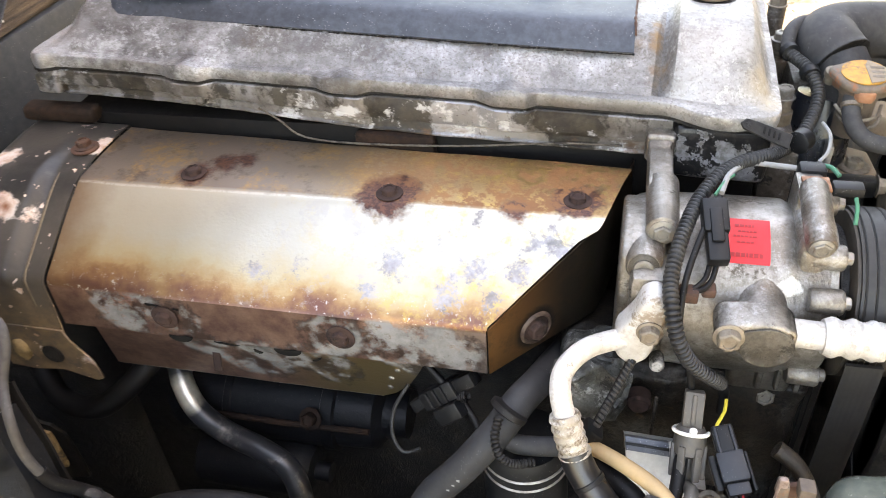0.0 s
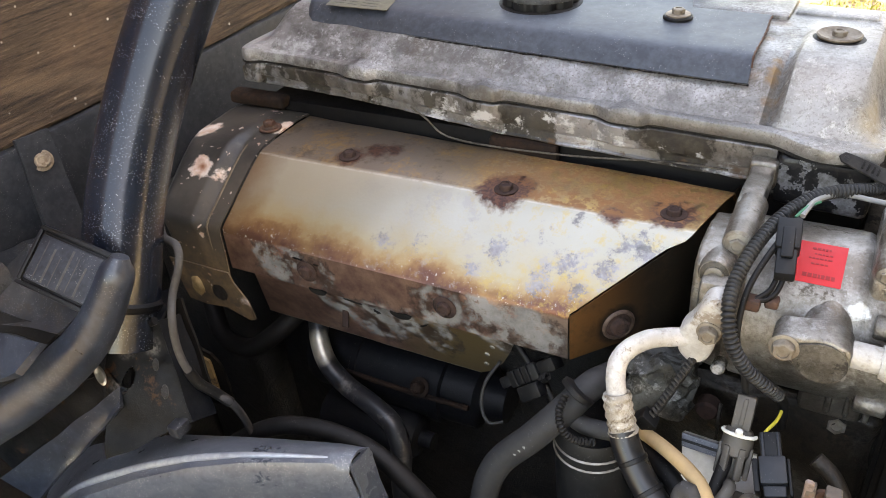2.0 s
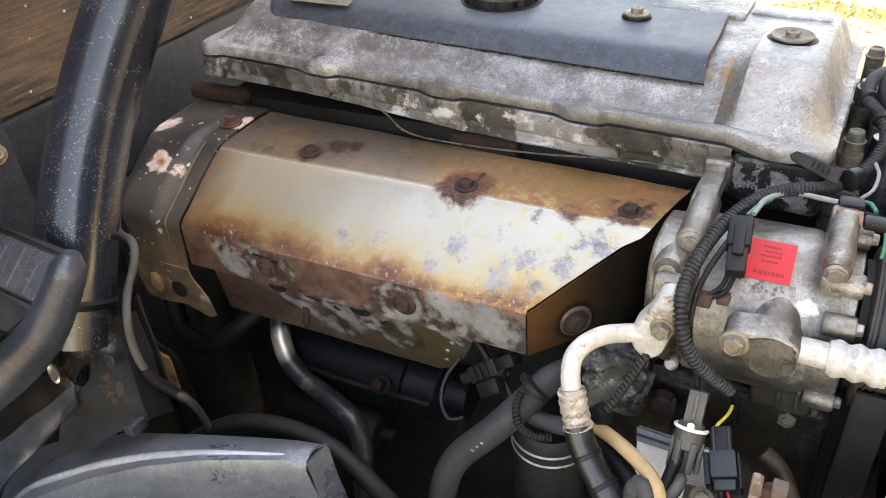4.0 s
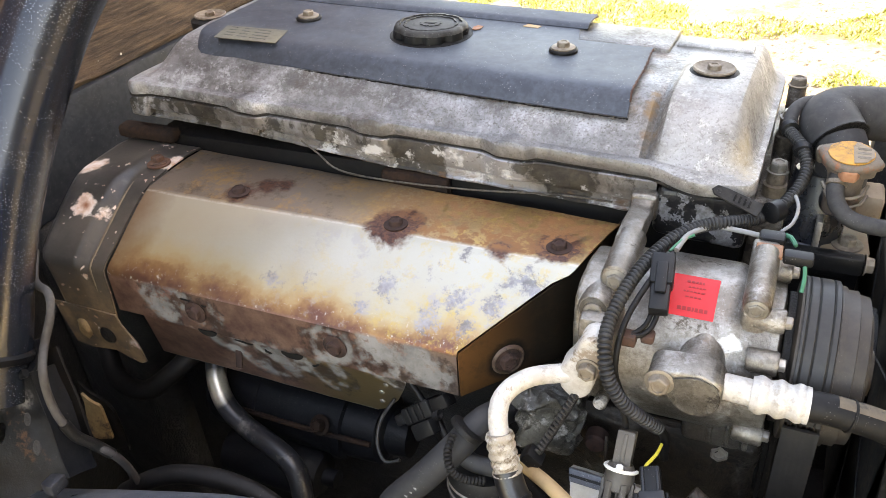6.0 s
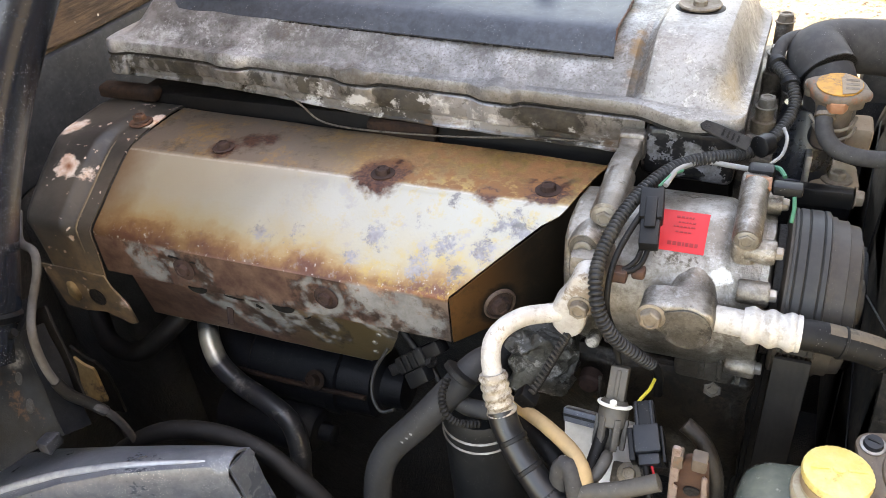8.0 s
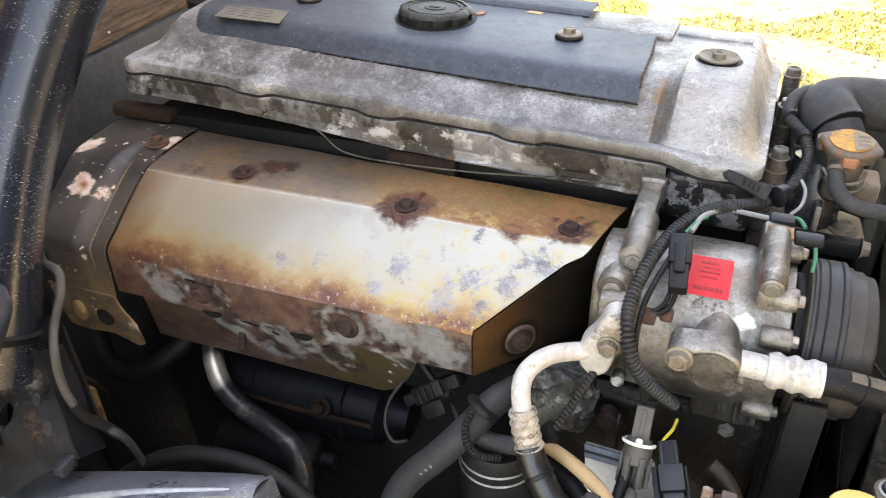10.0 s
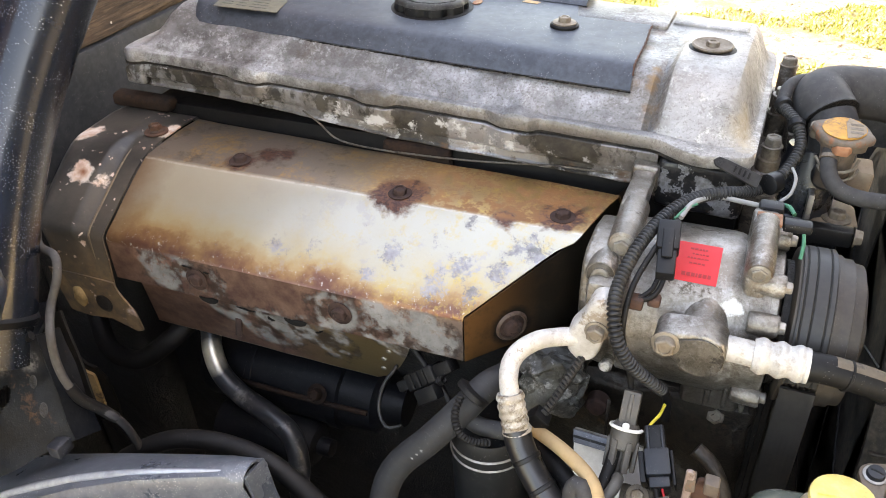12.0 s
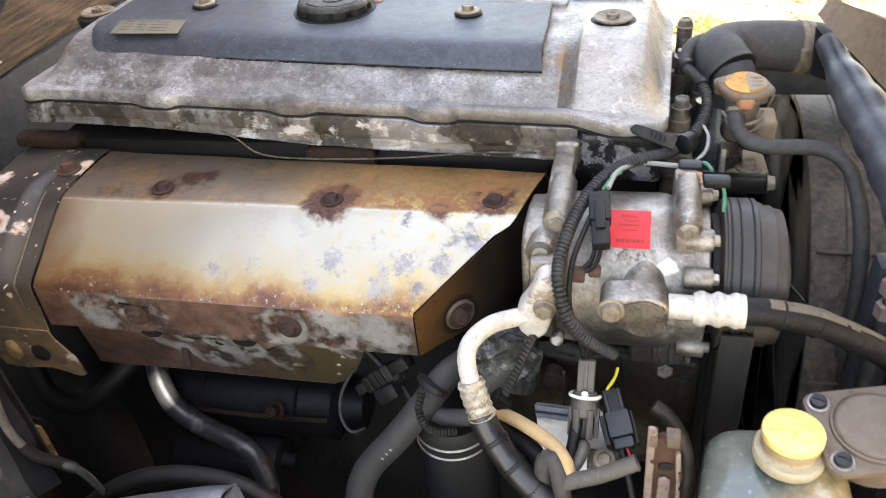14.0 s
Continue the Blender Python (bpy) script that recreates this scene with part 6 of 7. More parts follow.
part("bracket_bar", box((0.255, 0.628, 1.306), (0.318, 0.640, 1.322), 0.002), M_PLASTIC, th)
bolt_part(th, (0.3185, 0.634, 1.315), (1, 0, 0), M_BROWNBOLT, 0.007, 0.006, 0.009, 0.001)
part("cast_lug", rough_up(box((0.303, 0.655, 1.338), (0.324, 0.685, 1.366), 0.004), 0.001, 60), M_FLANGE, th)
part("neck", lathe([(0, 0), (0.013, 0), (0.0132, 0.028), (0.0142, 0.032), (0.0142, 0.044), (0, 0.044)], toward((0.291, 0.650, 1.355), (0, -0.05, 1)), 36), M_NECKRUST, th)
part("rear_casting", rough_up(box((0.252, 0.700, 1.29), (0.302, 0.775, 1.371), 0.006), 0.001, 50), M_STUDCAST, th)
part("neck_arm", sweep([(0.291, 0.652, 1.362), (0.286, 0.668, 1.35), (0.280, 0.685, 1.335)], 0.013, 18), M_DRUM, th)

rc = thing("coolant_filler_cap", "corroded brass radiator cap with a yellow warning plate", "cap")
RC = toward((0.2915, 0.6500, 1.4000), (0.0, -0.12, 1))
ears = lambda a: 0.0045 * max(0, math.cos(2 * math.pi * a * 2 + 0.7)) ** 6
part("rust_tab", rough_up(prism([(-0.0075, -0.0155), (-0.0045, -0.0222), (0.0052, -0.0222), (0.0085, -0.0150), (0.006, -0.0125), (-0.005, -0.0125)], -0.0085, 0.0005, "z", 0.0018, 2, RC), 0.0004, 120), M_CAPRUST, rc, "orange corroded cap tab")
part("rust_tab", rough_up(prism([(-0.002, 0.0150), (0.0, 0.0218), (0.0085, 0.0205), (0.010, 0.0140)], -0.006, 0.0035, "z", 0.0016, 2, RC), 0.0004, 120), M_CAPRUST, rc, "orange corroded cap tab")
part("cap_skirt", lathe([(0, -0.011), (0.0150, -0.011), (0.0160, -0.010), (0.0164, -0.0045), (0.0176, -0.0030), (0.0200, -0.0020), (0.0207, 0.0004), (0.0202, 0.0026), (0.0185, 0.0040), (0, 0.0048)], RC, 48, ears), M_BRASS, rc)
bm = lathe([(0, 0.0046), (0.0168, 0.0046), (0.0168, 0.0053), (0, 0.0058)], RC, 40)
part("warning_plate", bm, M_ORANGE, rc, "scratched yellow-orange warning plate")
bm = prism([(0.002, -0.0155), (0.011, -0.0125), (0.016, -0.004), (0.0155, 0.006), (0.0035, 0.016), (0.001, 0.008)], 0.0057, 0.0061, "z", m=RC)
part("worn_half", bm, M_FLANGE, rc)
for k in range(3):
    part("print_bar", box((0.004, -0.008 + 0.006 * k, 0.0061), (0.0135, -0.005 + 0.006 * k, 0.0063), 0, RC), M_BROWNBOLT, rc)
part("wire_clip", sweep([(0.2745, 0.642, 1.381), (0.281, 0.632, 1.377), (0.292, 0.629, 1.375), (0.303, 0.633, 1.377), (0.3075, 0.644, 1.381)], 0.0014, 8), M_BROWNBOLT, rc)
part("wire_clip", sweep([(0.2775, 0.641, 1.374), (0.283, 0.6325, 1.370), (0.293, 0.630, 1.367), (0.304, 0.634, 1.369), (0.3085, 0.643, 1.373)], 0.0013, 8), M_BROWNBOLT, rc)

elb = thing("radiator_top_hose", "thick matt black rubber elbow hose with corroded clamp", "hose")
ELBOW = [(0.2838, 0.6965, 1.3925), (0.2800, 0.7025, 1.3960), (0.2765, 0.709, 1.3985), (0.2760, 0.723, 1.4005), (0.290, 0.737, 1.4005), (0.315, 0.747, 1.3985), (0.345, 0.753, 1.3945), (0.385, 0.76, 1.387), (0.42, 0.765, 1.38)]
part("elbow", sweep(ELBOW, lambda s, t: 0.0238 + 0.0010 * sstep(0.004, 0.0, s) + 0.0006 * math.sin(s * 60), 40, 0.0015), M_HOSE, elb)
part("inner_neck", sweep([(0.287, 0.672, 1.345), (0.2895, 0.678, 1.365), (0.2885, 0.688, 1.3835), (0.2835, 0.6975, 1.3932)], 0.0205, 32, 0.003), M_HOSE, elb)
part("end_gap", lathe([(0.0206, 0), (0.0244, 0.0), (0.0244, 0.0012), (0.0206, 0.0012)], toward((0.2842, 0.6958, 1.3920), (-0.48, 0.76, 0.44)), 44), M_BLACK, elb)
part("clamp", lathe([(0.0238, 0), (0.0250, 0.0005), (0.0250, 0.006), (0.0243, 0.0065), (0.0250, 0.007), (0.0250, 0.0125), (0.0238, 0.013)], toward((0.343, 0.7525, 1.3948), (1, 0.17, -0.17)), 44), M_BROWNBOLT, elb)
part("clamp_ear", box((0.346, 0.724, 1.392), (0.354, 0.732, 1.402), 0.0012), M_BROWNBOLT, elb)
byp = thing("overflow_hose", "grey rubber hose curving from the filler neck", "hose")
part("hose", sweep([(0.285, 0.642, 1.388), (0.2845, 0.633, 1.381), (0.287, 0.625, 1.373), (0.296, 0.619, 1.365), (0.314, 0.617, 1.361), (0.340, 0.62, 1.3595), (0.362, 0.62, 1.356), (0.377, 0.611, 1.346), (0.384, 0.595, 1.330), (0.389, 0.575, 1.300), (0.393, 0.565, 1.25), (0.394, 0.56, 1.18)], 0.0066, 20), M_HOSE, byp)
part("hose_clip", lathe([(0.0066, 0), (0.0078, 0.0004), (0.0078, 0.0036), (0.0066, 0.004)], toward((0.2846, 0.6345, 1.3825), (0.05, 0.75, 0.66)), 24), M_BROWNBOLT, byp, "corroded spring clip")

hb = thing("end_studs", "dark grimy studs and nuts along the cylinder head end", "bolts")
for x, y, z, r, h in ((0.2425, 0.735, 1.375, 0.0068, 0.016), (0.246, 0.80, 1.370, 0.008, 0.026), (0.241, 0.665, 1.362, 0.0075, 0.012), (0.243, 0.625, 1.350, 0.006, 0.01), (0.245, 0.77, 1.362, 0.008, 0.014)):
    o = part("stud", lathe([(0, -0.03), (r * 1.3, -0.03), (r * 1.3, 0), (r, 0.001), (r, h), (r * 0.8, h + 0.002), (0, h + 0.002)], toward((x, y, z), (0, 0, 1)), 20), M_STUDCAST if h > 0.013 else M_BROWNBOLT, hb)
bolt_part(hb, (0.2415, 0.665, 1.374), (0, 0, 1), M_ZINC, 0.0072, 0.008, 0.009, 0.001)
bolt_part(hb, (0.2435, 0.735, 1.3925), (0, 0, 1), M_ZINC, 0.0066, 0.006, 0.0088, 0.001)
bolt_part(hb, (0.246, 0.80, 1.398), (0, 0, 1), M_BROWNBOLT, 0.0076, 0.007, 0.0092, 0.001)
part("end_block", rough_up(box((0.226, 0.615, 1.27), (0.252, 0.86, 1.352), 0.004), 0.001, 50), M_STUDCAST, hb)
part("bleed_screw", lathe([(0, 0), (0.0045, 0), (0.0045, 0.006), (0.006, 0.0065), (0.006, 0.011), (0.003, 0.012), (0, 0.010)], toward((0.272, 0.667, 1.388), (0.1, -0.3, 1)), 18), M_BROWNBOLT, hb)

# ---- radiator end ----
rad = thing("radiator_and_shroud", "dusty black radiator with a round fan shroud", "radiator")
part("core", box((0.455, 0.36, 0.80), (0.505, 1.06, 1.30), 0.004), M_SHROUD, rad)
part("shroud_wall", box((0.44, 0.36, 0.82), (0.452, 1.06, 1.285), 0.003), M_SHROUD, rad)
SC = (0.80, 1.075)
bm = lathe([(0.228, 0), (0.236, 0.0), (0.238, 0.004), (0.236, 0.03), (0.238, 0.031), (0.242, 0.07), (0.234, 0.07), (0.228, 0.004), (0.228, 0)], toward((0.368, SC[0], SC[1]), (1, 0, 0)), 90)
part("fan_ring", bm, M_SHROUD, rad)
for a in (150, 165, 180, 195, 135):
    v = Vector((0.372, SC[0] + 0.2385 * math.cos(radians(a)), SC[1] + 0.2385 * math.sin(radians(a))))
    part("ring_rib", box((0, -0.0015, -0.001), (0.06, 0.0015, 0.004), 0.0006, Matrix.Translation(v) @ Matrix.Rotation(radians(a - 90), 4, "X")), M_SHROUD, rad)
part("fan_hub", lathe([(0, 0), (0.07, 0), (0.07, 0.05), (0, 0.05)], toward((0.33, SC[0], SC[1]), (1, 0, 0)), 40), M_BLACK, rad)
for k in range(7):
    mm = toward((0.385, SC[0], SC[1]), (1, 0, 0)) @ Matrix.Rotation(2 * math.pi * k / 7, 4, "Z") @ Matrix.Translation((0.14, 0, 0)) @ Matrix.Rotation(radians(30), 4, "X")
    part("fan_blade", box((-0.08, -0.035, -0.0015), (0.08, 0.035, 0.0015), 0.001, mm), M_BLACK, rad)
part("air_guide", quad(*[(0.353, 0.72, 1.437), (0.363, 0.735, 1.449), (0.386, 0.60, 1.472), (0.386, 0.56, 1.428)], thick=0.006, wob=0.002), M_GUIDE, rad, "brown dusty air guide sheet")
part("top_frame", sweep([(0.366, 0.722, 1.412), (0.374, 0.690, 1.399), (0.386, 0.640, 1.385), (0.396, 0.580, 1.372), (0.404, 0.530, 1.356), (0.412, 0.46, 1.32)], lambda s, t: 0.0105 + 0.0085 * sstep(0, 0.09, s) + 0.0008 * math.sin(s * 160), 24), M_FRAME, rad, "scuffed grey plastic frame")
part("shroud_top", box((0.318, 0.780, 1.330), (0.450, 0.800, 1.368), 0.006), M_FRAME, rad)
part("frame_foot", quad(*[(0.359, 0.735, 1.422), (0.372, 0.72, 1.412), (0.374, 0.72, 1.377), (0.361, 0.73, 1.378)], thick=0.006, wob=0.0015), M_PLASTIC, rad)
part("top_tank", box((0.452, 0.50, 1.22), (0.50, 0.95, 1.33), 0.010, seg=3), M_SHROUD, rad)
part("hose_spigot", lathe([(0, 0), (0.024, 0), (0.024, 0.03), (0.03, 0.035), (0.03, 0.05), (0, 0.05)], toward((0.385, 0.76, 1.394), (1, 0.1, -0.2)), 32), M_PLASTIC, rad)
part("side_frame", box((0.412, 0.40, 0.85), (0.438, 0.46, 1.27), 0.006), M_FRAME, rad)
part("side_frame", box((0.395, 0.535, 1.10), (0.425, 0.56, 1.30), 0.006), M_FRAME, rad)
fit_ = thing("pipe_union", "rusty pink pipe union on a thin grey pipe", "pipe fitting")
part("pipe", sweep([(0.405, 0.53, 1.345), (0.405, 0.525, 1.31), (0.404, 0.52, 1.27), (0.402, 0.515, 1.22), (0.40, 0.51, 1.14)], 0.0055, 16), M_HOSE, fit_)
for z in (1.285, 1.262):
    part("nut", lathe([(0, 0), (0.0095, 0), (0.0095, 0.012), (0.007, 0.014), (0, 0.014)], toward((0.404, 0.521, z), (0.02, 0.08, 1)), 6), M_PINK, fit_)

# ---- reservoir ----
res = thing("fluid_reservoir", "stained translucent fluid reservoir with a yellow screw cap", "reservoir")
bm = box((0.262, 0.300, 1.126), (0.352, 0.400, 1.266), 0.018, seg=6)
for v in bm.verts:
    v.co.x -= 0.010 * sstep(0.37, 0.31, v.co.y) * sstep(0.33, 0.27, v.co.x)
    v.co.z -= 0.012 * sstep(0.31, 0.265, v.co.x)
part("tank", bm, M_TANK, res)
part("neck", lathe([(0, 0), (0.0255, 0), (0.0262, 0.004), (0.0262, 0.008), (0.0250, 0.0095), (0.0215, 0.0100), (0.0205, 0.011), (0.0205, 0.016), (0, 0.016)], toward((0.3125, 0.3655, 1.264), (0, 0, 1)) @ Matrix.Scale(0.88, 4), 40), M_NECK, res)
YCAP = toward((0.3125, 0.3655, 1.278), (0, 0, 1)) @ Matrix.Scale(0.86, 4)
grip2 = lambda a: 0.00025 * math.cos(2 * math.pi * a * 36)
capy = part("cap", lathe([(0, 0.0062), (0.0215, 0.0062), (0.0226, 0.0075), (0.0229, 0.011), (0.0224, 0.0138), (0.020, 0.0153), (0, 0.0158)], YCAP, 108, grip2), M_YELLOW, res, "stained yellow screw cap")
part("barrel", lathe([(0, -0.002), (0.0208, -0.002), (0.0219, -0.001), (0.0221, 0.0062), (0, 0.0062)], YCAP, 72), M_CAPSIDE, capy, "orange-brown stained cap skirt")
part("pip", lathe([(0, 0), (0.004, 0), (0.0038, 0.0016), (0, 0.002)], YCAP @ Matrix.Translation((0, 0, 0.0156)), 24), M_YELLOW, capy)
for s in (-1, 1):
    part("bar", box((0.006 if s > 0 else -0.018, -0.0008, 0.0156), (0.018 if s > 0 else -0.006, 0.0008, 0.0172), 0.0004, YCAP @ Matrix.Rotation(radians(8), 4, "Z")), M_YELLOW, capy)

part("tank_rib", box((0.268, 0.298, 1.190), (0.350, 0.301, 1.196), 0.001), M_TANK, res)

fl = thing("round_flange_cover", "brown dusty round cover plate with corner screws", "cover plate")
FM = toward((0.3650, 0.3800, 1.286), (-0.05, -0.15, 1))
EARS = (172, 248, 352, 68)
ears_at = [(0.0365 * math.cos(radians(a)), 0.0365 * math.sin(radians(a))) for a in EARS]
part("base_plate", prism(hull([(0, 0, 0.031)] + [(x, y, 0.0095) for x, y in ears_at], 56), -0.008, -0.002, "z", 0.0012, 2, FM), M_LID, fl)
part("disc", lathe([(0, -0.03), (0.028, -0.03), (0.028, -0.002), (0.0275, 0.0002), (0.0262, 0.0008), (0.0252, -0.0006), (0.0242, 0.0010), (0.0225, 0.0016), (0, 0.0022)], FM, 56), M_LID, fl)
for x, y in ears_at:
    v = FM @ Vector((x, y, -0.002))
    n = FM.to_3x3() @ Vector((0, 0, 1))
    o = part("screw_washer", lathe([(0, 0), (0.0074, 0), (0.0074, 0.001), (0.0066, 0.0014), (0, 0.0014)], toward(v, n), 22), M_STEEL, fl)
    part("screw", lathe([(0, 0), (0.0058, 0), (0.0052, 0.003), (0.002, 0.0036), (0, 0.0036)], toward(v + n * 0.0014, n), 18), M_PLUG, o)
    part("cross_slot", box((-0.0036, -0.0006, 0.0034), (0.0036, 0.0006, 0.0040), 0, toward(v + n * 0.0014, n)), M_BLACK, o)

# ---- connectors by the bracket ----
mod = thing("relay_module", "silver metal module with a dark blue edge", "electrical module")
MC = [Vector(p) for p in ((0.1364, 0.417, 1.2354), (0.1889, 0.417, 1.233), (0.1968, 0.386, 1.1968), (0.1443, 0.386, 1.1992))]
up = (MC[1] - MC[0]).cross(MC[0] - MC[3]).normalized()
up = up if up.z > 0 else -up
part("case", quad(*[p + up * 0.002 for p in MC], thick=0.014, wob=0.0), M_CASE, mod)
ridge = [MC[0], MC[0].lerp(MC[1], 0.56), MC[0].lerp(MC[1], 0.56).lerp(MC[3].lerp(MC[2], 0.56), 0.20), MC[0].lerp(MC[3], 0.20)]
part("edge", quad(*[p + up * 0.008 for p in ridge], thick=0.009, wob=0.0), M_GUARD, mod)
part("edge_groove", quad(*[p + up * 0.0095 for p in (ridge[0].lerp(ridge[3], 0.4), ridge[1].lerp(ridge[2], 0.4), ridge[1].lerp(ridge[2], 0.6), ridge[0].lerp(ridge[3], 0.6))], thick=0.002, wob=0.0), M_PLASTIC, mod)
part("foot", box((-0.012, -0.008, -0.008), (0.012, 0.008, 0.004), 0.002, Matrix.Translation((0.1917, 0.378, 1.2233)) @ Matrix.Rotation(radians(40), 4, "X")), M_COMPDARK, mod)
bolt_part(mod, (0.1923, 0.374, 1.2304), (0, -0.6, 0.8), M_BROWNBOLT, 0.005, 0.004, 0.008, 0.001)

cn = thing("sensor_plug", "grey brown sensor plug with a white collar", "connector")
CM = toward((0.1765, 0.404, 1.283), (-0.01, -0.42, -0.62))
part("stem", box((-0.0062, -0.0052, -0.013), (0.0062, 0.0052, 0.012), 0.0012, CM), M_GREYPLASTIC, cn)
part("stem_rib", box((-0.0015, -0.0062, -0.011), (0.0015, 0.0062, 0.008), 0.0006, CM), M_GREYPLASTIC, cn)
part("shell", lathe([(0, 0.010), (0.0080, 0.010), (0.0100, 0.0135), (0.0104, 0.020), (0.0100, 0.028), (0.006, 0.030), (0, 0.030)], CM, 10), M_GREYPLASTIC, cn)
ring = [CM @ Vector((0.0108 * math.cos(a), 0.0108 * math.sin(a), 0.0135)) for a in [2 * math.pi * k / 18 for k in range(15)]]
part("white_collar", sweep(ring, 0.0013, 10), M_WHITE, cn, "white clip collar")
out = (CM.to_3x3().inverted() @ Vector((0.02, -0.72, 0.69)))
out.z = 0
part("collar_bump", lathe([(0, -0.002), (0.0026, -0.001), (0.0024, 0.002), (0, 0.003)], Matrix.Translation(CM @ (out.normalized() * 0.0108 + Vector((0, 0, 0.0115)))), 14), M_WHITE, cn, "white clip collar")
for a in range(6):
    mm = CM @ Matrix.Rotation(2 * math.pi * a / 6, 4, "Z")
    part("finger", box((0.0078, -0.0024, 0.022), (0.0112, 0.0024, 0.044), 0.0008, mm), M_GREYPLASTIC, cn)
part("cable", sweep([CM @ Vector((0.0, 0.0, 0.026)), CM @ Vector((0.0, 0.0, 0.048)), (0.1783, 0.362, 1.2547), (0.1742, 0.352, 1.2489), (0.1663, 0.345, 1.2428)], 0.0042, 14), M_GREYPLASTIC, cn)
part("cable", sweep([CM @ Vector((-0.004, 0.0, 0.028)), (0.1703, 0.372, 1.2506), (0.1681, 0.36, 1.2423), (0.1658, 0.352, 1.24)], 0.0045, 14), M_RUBBER, cn)

cb = thing("double_plug", "black rectangular plug clipped to a bracket", "connector")
top, low = Vector((0.1946, 0.402, 1.273)), Vector((0.2073, 0.362, 1.2566))
ey = (top - low).normalized()
ex = ey.cross(Vector((0, -0.72, 0.69))).normalized()
ez = ex.cross(ey)
LEN = (top - low).length
mm = Matrix.Translation(low) @ Matrix((ex, ey, ez)).transposed().to_4x4()
part("socket", box((-0.0068, LEN * 0.55, -0.006), (0.0068, LEN, 0.005), 0.0014, mm), M_PLASTIC, cb)
for s in (-1, 1):
    part("guide_rib", box((s * 0.0048 - 0.0008, LEN * 0.58, 0.0048), (s * 0.0048 + 0.0008, LEN * 0.98, 0.0064), 0.0004, mm), M_PLUG, cb)
part("plug", box((-0.0085, LEN * 0.20, -0.008), (0.0085, LEN * 0.62, 0.0066), 0.0014, mm), M_PLUG, cb)
part("side_skirt", box((-0.0128, LEN * 0.12, -0.010), (-0.0087, LEN * 0.62, 0.002), 0.0012, mm), M_PLASTIC, cb)
part("side_skirt", box((0.0087, LEN * 0.05, -0.010), (0.0108, LEN * 0.60, 0.003), 0.0008, mm), M_PLASTIC, cb)
part("latch", box((-0.007, 0.001, -0.006), (0.007, LEN * 0.195, 0.0045), 0.0014, mm), M_PLUG, cb)
part("red_wire", sweep([mm @ Vector((0.001, 0.0015, 0)), mm @ Vector((0.002, -0.006, 0.001)), mm @ Vector((0.002, -0.011, -0.005))], 0.0009, 8), M_RED, cb)
part("wire", sweep([mm @ Vector((-0.003, 0.002, 0)), mm @ Vector((-0.003, -0.010, -0.003)), mm @ Vector((-0.004, -0.03, -0.016))], 0.0022, 10), M_RUBBER, cb)

pk = thing("steel_mount", "worn pinkish steel mount with rusty edges", "bracket")


def notched(x0, x1, z0, z1, notches, tilt):
    """Outline of an upright steel strip with square bites out of one long edge."""
    pts = [(x0, z0), (x1, z0)]
    for z in notches:
        pts += [(x1, z), (x1 - 0.0026, z + 0.0008), (x1 - 0.0026, z + 0.0050), (x1, z + 0.0058)]
    pts += [(x1, z1 - 0.002), (x1 - 0.0015, z1), (x0 + 0.001, z1), (x0, z1 - 0.0015)]
    return [(x + tilt * (z - z0), z) for x, z in pts]


part("back_plate", rough_up(prism([(0.2215, 1.17), (0.2480, 1.17), (0.2460, 1.245), (0.2420, 1.282), (0.2360, 1.289), (0.2280, 1.285), (0.2240, 1.268)], 0.3535, 0.3570, "y", 0.0008, 1), 0.0006, 60), M_RUSTBOLT, pk, "deeply rusted brown back plate")
part("strip", rough_up(prism(notched(0.2212, 0.2268, 1.170, 1.2985, (1.262,), -0.008), 0.3470, 0.3500, "y", 0.0007, 1), 0.0004, 70), M_PINK, pk, "worn cream-pink steel strip")
part("second_strip", rough_up(prism(notched(0.2455, 0.2490, 1.170, 1.2765, (1.236, 1.252), -0.06), 0.3470, 0.3500, "y", 0.0007, 1), 0.0004, 70), M_PINK, pk)
part("mauve_web", rough_up(prism([(0.2290, 1.17), (0.2390, 1.17), (0.2380, 1.243), (0.2340, 1.2475), (0.2295, 1.245)], 0.3495, 0.3525, "y", 0.001, 1), 0.0005, 60), M_PINK, pk)
part("hole", prism(hull([(0.2335, 1.2555, 0.0042), (0.2360, 1.2560, 0.0034)], 24), 0.3515, 0.3532, "y", 0.0003, 1), M_BLACK, pk)
part("rusty_block", rough_up(box((-0.0045, -0.006, -0.005), (0.0045, 0.004, 0.006), 0.0015, Matrix.Translation((0.2366, 0.352, 1.2865))), 0.0006, 80), M_NECKRUST, pk)
part("rusty_block", rough_up(box((-0.0028, -0.005, -0.006), (0.0032, 0.004, 0.006), 0.0012, Matrix.Translation((0.2238, 0.3515, 1.2860))), 0.0006, 80), M_NECKRUST, pk)
bm = sweep([(0.224, 0.38, 1.285), (0.236, 0.375, 1.278), (0.246, 0.366, 1.262), (0.249, 0.358, 1.238), (0.248, 0.35, 1.2)], 0.0055, 14)
part("dark_rib", bm, M_DARKCAST, pk)

